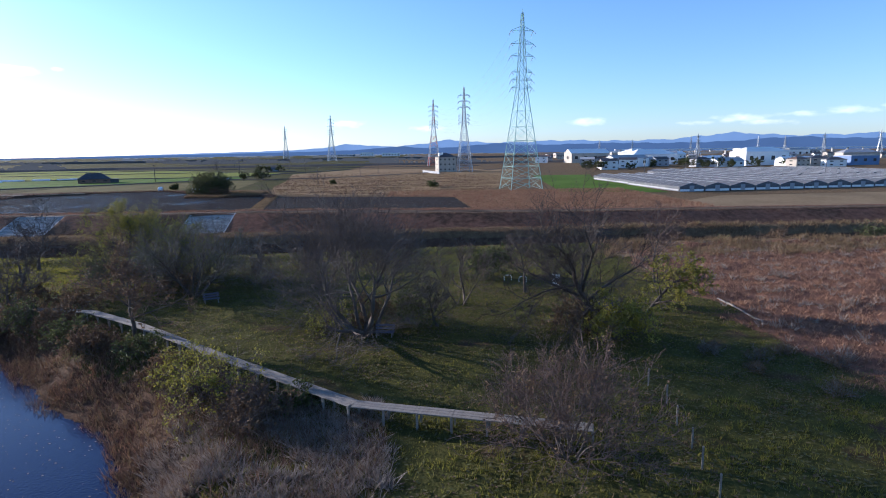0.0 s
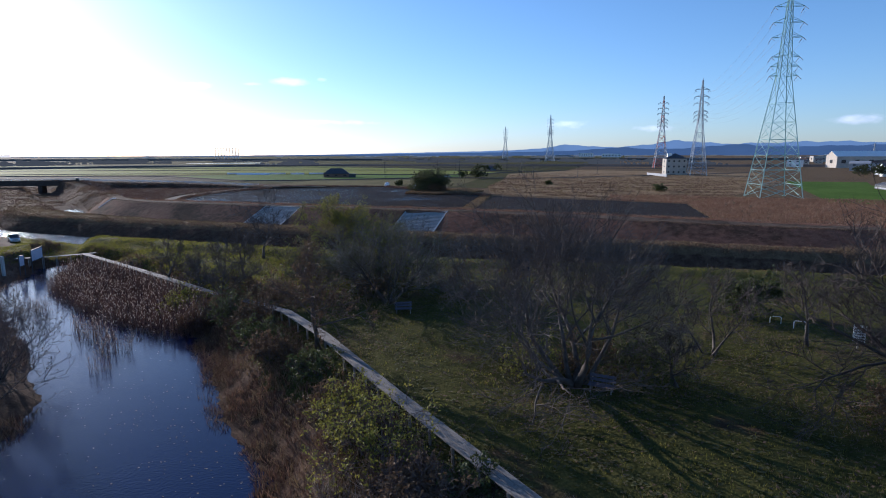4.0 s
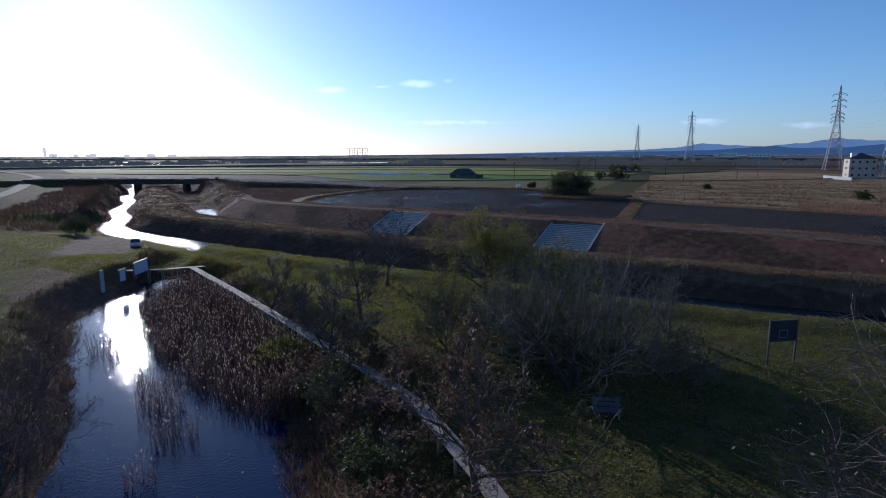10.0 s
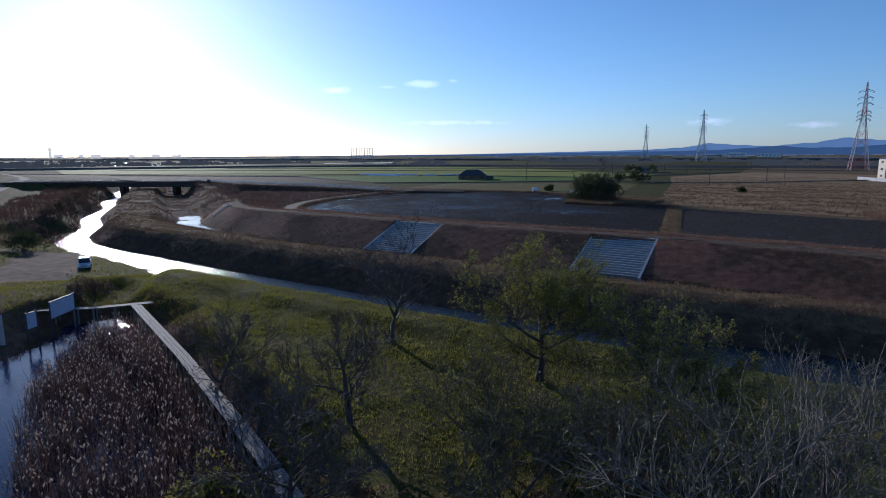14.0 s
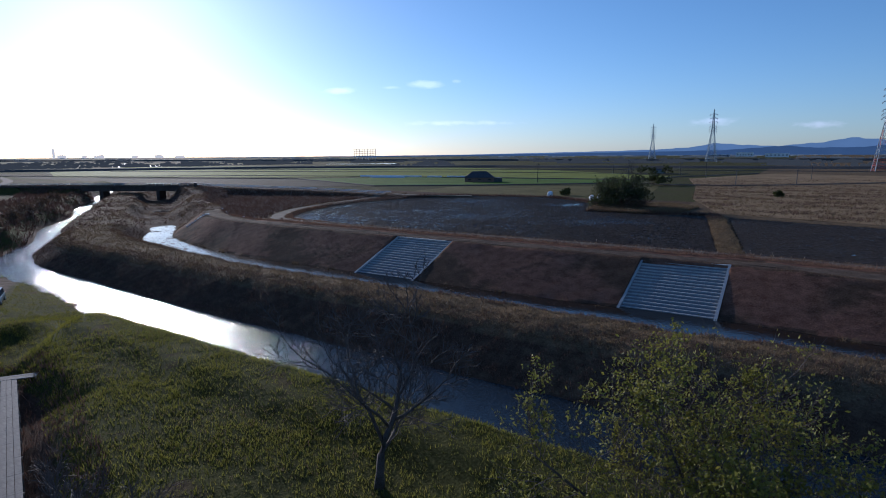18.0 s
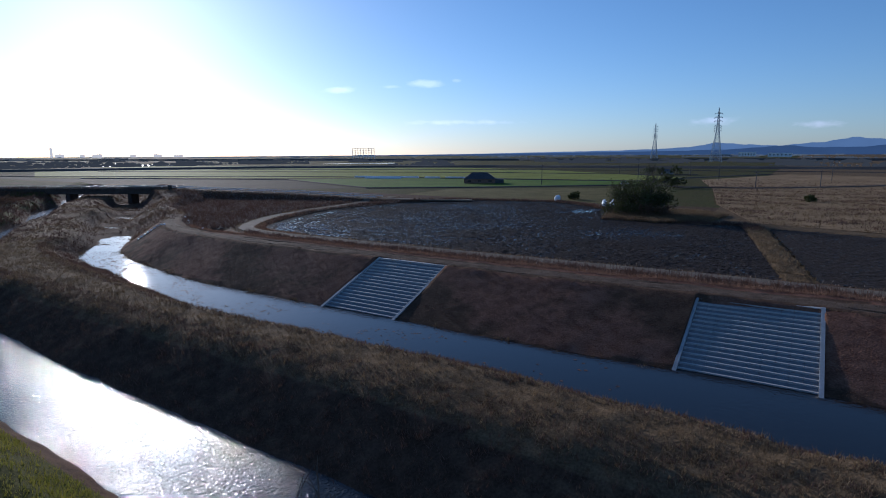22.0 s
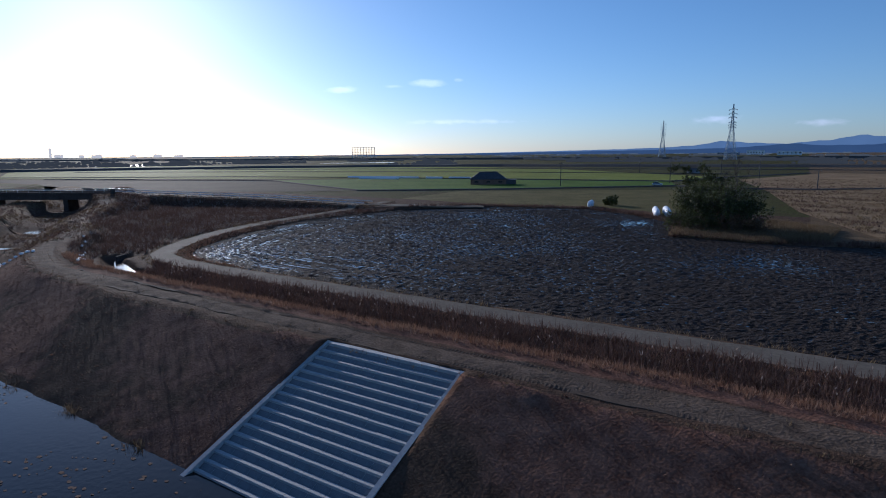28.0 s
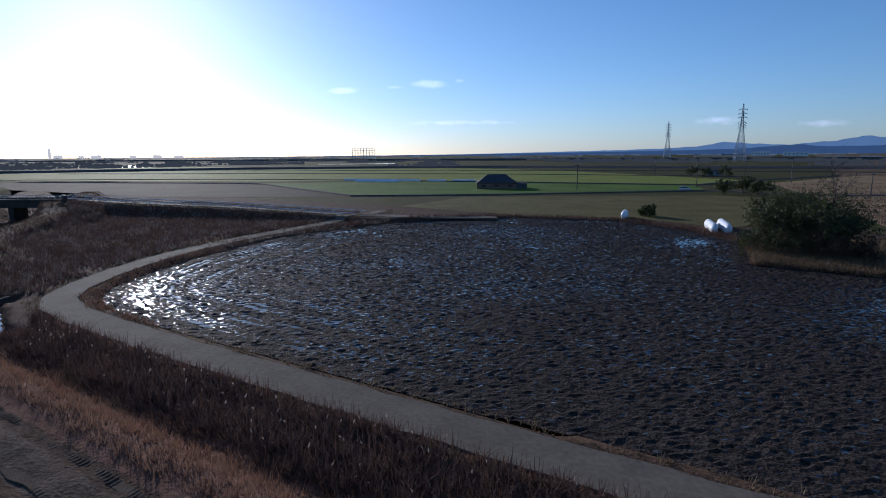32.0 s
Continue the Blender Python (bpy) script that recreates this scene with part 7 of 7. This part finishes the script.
blades("crest_grass", sow(40000, (-140, 116, 60, 140), lambda x, y: (lambda v, k: ((v > k[14] - 0.3) & (v < k[15] + 0.3)) * (0.25 + 0.6 * (np.abs(v - (k[14] + k[15]) / 2) > 2.2)) * (0.5 + 0.5 * wobble(x, y, 3, 8)))(*vk(x, y)), 29), 0.14, 0.04, 3, 1.0, M["straw"], "thin dry grass along the levee track", seed=30)
blades("road_verge_grass", sow(150000, (-165, 132, 40, 230), lambda x, y: (lambda d: ((d > 1.45) & (d < 2.6)) * (0.55 + 0.6 * wobble(x, y, 2.2, 5)))(dist_line(x, y, FARM_ROAD)[0]), 31), 0.3, 0.06, 3, 1.1, M["straw"], "dry grass on the verge of the farm road", seed=32)
# rust-coloured meadow east of the lawn, and the meadow on the west bank
blades("rust_meadow", sow(42000, (26, 20, 110, 84), lambda x, y: covers(x, y)[:, 3] * (0.7 + 0.3 * wobble(x, y, 3, 9)), 33), 0.36, 0.08, 3, 1.5, M["redstraw"], "rust-coloured dead meadow grass", seed=34)
blades("meadow_tussocks", sow(9000, (27, 20, 110, 84), lambda x, y: covers(x, y)[:, 3] * (wobble(x, y, 2.4, 5) > 0.15), 39), 0.5, 0.07, 9, 1.3, M["palestraw"], "pale dead tussocks scattered over the rust-coloured meadow", seed=40)
blades("east_straw", sow(28000, (26, 74, 120, 106), lambda x, y: 0.35 + 0.65 * wobble(x, y, 5, 2), 35), 0.8, 0.08, 4, 0.9, M["straw"], "tall pale dead grass along the river", seed=36)
blades("west_meadow_grass", sow(42000, (-175, 40, -92, 92), lambda x, y: (covers(x, y)[:, 2] < 0.3) * (signed(x, y, POND) > 2) * (vk(x, y)[0] < vk(x, y)[1][3]) * 0.8, 37), 0.2, 0.06, 3, 0.9, M["grass"], "rough green grass on the west bank", seed=38)

# rough dead grass west of the bend, on the causeway and round the fields
blades("west_bar_grass", sow(64000, (-285, 84, -148, 215), lambda x, y: (lambda v, k, h: (v > k[6] - 2) * (h > -2.1) * (0.55 + 0.45 * wobble(x, y, 6, 3)))(*vk(x, y), height(x, y)), 41), 0.35, 0.10, 3, 1.0, M["darkstraw"], "dark dead grass on the river bar and the causeway", seed=42)
blades("west_bar_straw", sow(40000, (-285, 84, -148, 215), lambda x, y: (lambda v, k, h: (v > k[6] - 2) * (h > -2.1) * (wobble(x, y, 8, 5) > 0.1))(*vk(x, y), height(x, y)), 43), 0.35, 0.10, 3, 1.0, M["straw"], "patches of pale dead grass near the bridge", seed=44)


def hollow(x, y):
    """The rough ground between levee, causeway and farm road."""
    v, k = vk(x, y)
    return (v > k[15] + 0.5) * (x < -136) * (x > -222) * (dist_line(x, y, FARM_ROAD)[0] > 2.4) * (dist_line(x, y, BRIDGE)[0] > 4.5) * (signed(x, y, FIELD_1) > 1) * (dist_line(x, y, DITCH)[0] > 3.2)


blades("hollow_reeds", sow(26000, (-222, 130, -136, 218), lambda x, y: hollow(x, y) * (0.7 + 0.4 * wobble(x, y, 6, 3)), 95), 0.75, 0.09, 6, 0.8, M["darkstraw"], "dense dark brown reeds in the hollow below the causeway", seed=96)
blades("hollow_weeds", sow(16000, (-222, 130, -136, 218), lambda x, y: hollow(x, y) * (0.5 + 0.5 * wobble(x, y, 4, 6)), 97), 0.7, 0.08, 6, 0.9, M["palestraw"], "pale dead weeds in the hollow below the causeway", seed=98)


def west_bank(x, y):
    v, k = vk(x, y)
    return ((v > k[0] - 16) & (v < k[3] - 0.3)) * (x < -138) * (dist_line(x, y, LEFT_ROAD)[0] > 4) * (0.6 + 0.5 * wobble(x, y, 7, 2))


blades("west_bank_scrub", sow(26000, (-290, 66, -136, 175), west_bank, 91), 1.0, 0.10, 5, 0.8, M["darkstraw"], "dense dark dead scrub on the far river bank", seed=92)
blades("west_bank_weeds", sow(16000, (-290, 66, -136, 175), west_bank, 93), 0.9, 0.10, 4, 0.9, M["slopegrass"], "dark brown weeds on the far river bank", seed=94)


def field_rim(x, y):
    d = signed(x, y, FIELD_1)
    return ((d > 0.3) & (d < 3.5)) * (y > 190) * (x > -142) * 1.0


blades("field_rim_grass", sow(26000, (-150, 188, -45, 240), field_rim, 45), 0.75, 0.09, 4, 0.8, M["darkstraw"], "tall dark dead grass along the far edge of the ploughed field", seed=46)
blades("corner_grass", sow(9000, (-146, 142, -116, 170), lambda x, y: (signed(x, y, FIELD_1) > 0.1) * (signed(x, y, FIELD_1) < 4.5) * (dist_line(x, y, FARM_ROAD)[0] > 1.55) * (dist_line(x, y, FARM_ROAD)[0] < 5) * (0.7 + 0.3 * wobble(x, y, 2, 3)), 99), 0.32, 0.06, 5, 1.1, M["redstraw"], "rust-brown grass in the corner between farm road and field", seed=100)
SPIT = [(-79, 195.3), (-64.8, 194.2), (-58, 200), (-56, 216), (-66, 222), (-80, 214)]
blades("spit_grass", sow(16000, (-82, 192, -54, 224), lambda x, y: inside(x, y, SPIT) * 1.0, 47), 0.85, 0.09, 4, 0.9, M["straw"], "tall straw-coloured grass in front of the bushes", seed=48)
blades("berm_grass", sow(9000, (-54, 143, -36, 205), lambda x, y: (dist_line(x, y, [(-41.4, 145.2), (-49.6, 197)])[0] < 1.7) * 1.0, 49), 0.28, 0.07, 4, 1.0, M["straw"], "straw on the berm between two ploughed fields", seed=50)
blades("stubble", sow(60000, (-90, 184, 75, 420), lambda x, y: inside(x, y, FAR[4][1]) * (0.5 + 0.5 * wobble(x, y, 8, 1)) * np.clip(1.4 - (y - 190) / 160, 0.15, 1), 51), 0.45, 0.22, 3, 1.0, M["straw"], "uneven dry stubble of the straw field", seed=52)
blades("stubble_dark", sow(40000, (-90, 184, 75, 420), lambda x, y: inside(x, y, FAR[4][1]) * (wobble(x, y * 2.2, 14, 4) > 0.15) * np.clip(1.4 - (y - 190) / 160, 0.15, 1), 53), 0.5, 0.22, 3, 1.0, M["darkstraw"], "darker weedy bands in the straw field", seed=54)
blades("scrub_below_tower", sow(19000, (-10, 128, 75, 214), lambda x, y: (signed(x, y, FIELD_2) > 0.6) * (dist_line(x, y, FARM_ROAD)[0] > 2.4) * (vk(x, y)[0] > vk(x, y)[1][16] - 1) * (y < 210), 55), 0.6, 0.15, 3, 0.9, M["redstraw"], "reddish scrub grass below the lattice tower", seed=56)
blades("lawn_edge_tufts", sow(14000, (-14, 12, 32, 40), lambda x, y: (signed(x, y, POND) > 4) * (y < 30 + 6 * wobble(x, y, 6, 2)) * (0.4 + 0.6 * wobble(x, y, 2.2, 8)), 57), 0.3, 0.05, 5, 1.1, M["grass"], "rough green tussocks at the end of the lawn", seed=58)


def afloat(name, n, box, keep, size, z, mat, label, seed):
    r = np.random.default_rng(seed)
    x, y = r.uniform(box[0], box[2], n), r.uniform(box[1], box[3], n)
    ok = r.random(n) < keep(x, y)
    x, y = x[ok], y[ok]
    n = len(x)
    a = r.uniform(0, 6.28, n)[:, None] + np.arange(5)[None, :] * 6.283 / 5
    rad = size * r.uniform(0.4, 1.4, n)[:, None] * r.uniform(0.6, 1.2, (n, 5))
    V = np.stack([x[:, None] + np.cos(a) * rad, y[:, None] + np.sin(a) * rad * 0.7, np.full((n, 5), z) + r.uniform(0, size * 0.12, (n, 5))], -1).reshape(-1, 3)
    F = np.arange(n * 5).reshape(-1, 5)
    return tagged(fast(name, V, F, mat), label, "debris", kind="stuff")


afloat("pond_leaves", 5200, (-75, 14, -14, 66), lambda x, y: (signed(x, y, POND) < -0.3) * (0.35 + 0.65 * (wobble(x, y, 7, 3) > 0)), 0.055, WATER + 0.006, M["plume"], "pale fallen leaves floating on the pond", 61)
afloat("canal_weed", 13000, (-165, 106, -52, 136), lambda x, y: (lambda v, k: ((v > k[10] + 0.2) & (v < k[13] - 0.2)) * (wobble(x, y, 6, 7) > -0.2) * np.clip((-50 - x) / 70, 0.1, 1))(*vk(x, y)), 0.13, WATER + 0.03, M["slopegrass"], "dark floating weed in the canal", 62)
afloat("shoal_weed", 2600, (-200, 108, -120, 170), lambda x, y: (lambda v, k: ((v > k[10]) & (v < k[13])) * (wobble(x, y, 5, 2) > 0))(*vk(x, y)), 0.3, WATER + 0.03, M["slopegrass"], "dark weed on the shallows near the bridge", 63)


def litter_at(x, y):
    k = np.zeros(np.shape(x))
    for cx, cy, r in ((-3.5, 44.6, 6.5), (14.9, 46.4, 7.5), (-21.6, 46.5, 4.5), (-22.2, 58, 6), (-27, 62, 5), (2.5, 46, 4), (20, 48, 5), (11.8, 57, 5), (-36, 73, 5), (5, 53, 5)):
        k = np.maximum(k, np.exp(-((x - cx) ** 2 + (y - cy) ** 2) / r ** 2))
    return k * (0.55 + 0.45 * wobble(x, y, 1.8, 4))


def scatter_leaves(name, at, size, mat, label, seed):
    r = np.random.default_rng(seed)
    n = len(at)
    a = r.uniform(0, 6.28, n)
    u = np.stack([np.cos(a), np.sin(a), r.uniform(-0.3, 0.3, n)], -1) * (size * r.uniform(0.5, 1.2, n))[:, None]
    w = np.stack([-np.sin(a), np.cos(a), r.uniform(-0.3, 0.3, n)], -1) * (size * 0.6 * r.uniform(0.5, 1.2, n))[:, None]
    c = at + np.array([0, 0, 0.07])
    V = np.stack([c - u, c + w, c + u, c - w], 1).reshape(-1, 3)
    tagged(fast(name, V, np.arange(len(V)).reshape(-1, 4), mat), label, "leaves", kind="stuff")


scatter_leaves("leaf_litter", sow(60000, (-40, 36, 30, 82), litter_at, 71), 0.11, M["litter"], "brown fallen leaves lying on the lawn under the trees", 72)


def near_lawn(x, y):
    return covers(x, y)[:, 0] * (0.45 + 0.55 * wobble(x, y, 2.4, 3)) * np.clip(1.5 - y / 55, 0.25, 1)


scatter_leaves("lawn_weeds", sow(60000, (-24, 16, 33, 72), near_lawn, 73), 0.13, M["weed"], "small green and brown weeds in the rough lawn", 74)
scatter_leaves("lawn_litter", sow(26000, (-24, 16, 33, 72), lambda x, y: near_lawn(x, y) * (wobble(x, y, 5, 8) > 0), 75), 0.11, M["litter"], "scattered brown fallen leaves over the lawn", 76)
blades("bleached_tussocks", sow(5200, (-18, 14, 2, 33), lambda x, y: (lambda d: ((d > 1.0) & (d < 13)) * (wobble(x, y, 2.6, 2) > -0.35) * (y < 33.5 + 0.35 * x + 2))(signed(x, y, POND)), 77), 0.42, 0.06, 12, 1.9, M["palestraw"], "bleached drooping tussocks of dead grass on the pond bank", seed=78)
for k, (x, y, h) in enumerate([(21.5, 38.5, 1.0), (24.0, 36.8, 1.1), (26.5, 38.0, 0.9), (22.8, 35.0, 0.8), (28.6, 35.5, 1.0), (25.4, 31.0, 1.1)]):
    plant("shrub", "small grey-brown bush in the rough grass", "shrub", x, y, 41 * k, "paletwig", "leafbrown", PARK, seed=280 + k, tall=h, spread=1.2, stems=7, trunk=0.03, leaves=500, leaf_size=0.05, dense=0.5, reach=0.7, thick=0.010)
blades("levee_weeds", sow(34000, (-136, 128, 60, 142), lambda x, y: behind(x, y) * (vk(x, y)[0] > vk(x, y)[1][15] + 3.6) * (0.45 + 0.55 * wobble(x, y, 2.6, 3)), 81), 0.7, 0.08, 8, 1.2, M["darkstraw"], "thick dark brown weeds between levee track and farm road", seed=82)
blades("river_bank_lawn", sow(120000, (-98, 60, -28, 87), on_lawn, 83), 0.19, 0.06, 2, 0.8, M["grass"], "bright green grass on the river bank", seed=84)
blades("canal_edge_tufts", sow(60000, (-150, 100, 60, 124), lambda x, y: (lambda v, k: ((np.abs(v - k[13] + 0.15) < 0.45) | (np.abs(v - k[10]) < 0.5)) * (wobble(x, y, 2.3, 6) > 0.1) * ~(((x > -86) & (x < -75)) | ((x > -50) & (x < -39))))(*vk(x, y)), 85), 0.34, 0.06, 5, 1.2, M["straw"], "ragged pale tufts along the water line of the canal", seed=86)
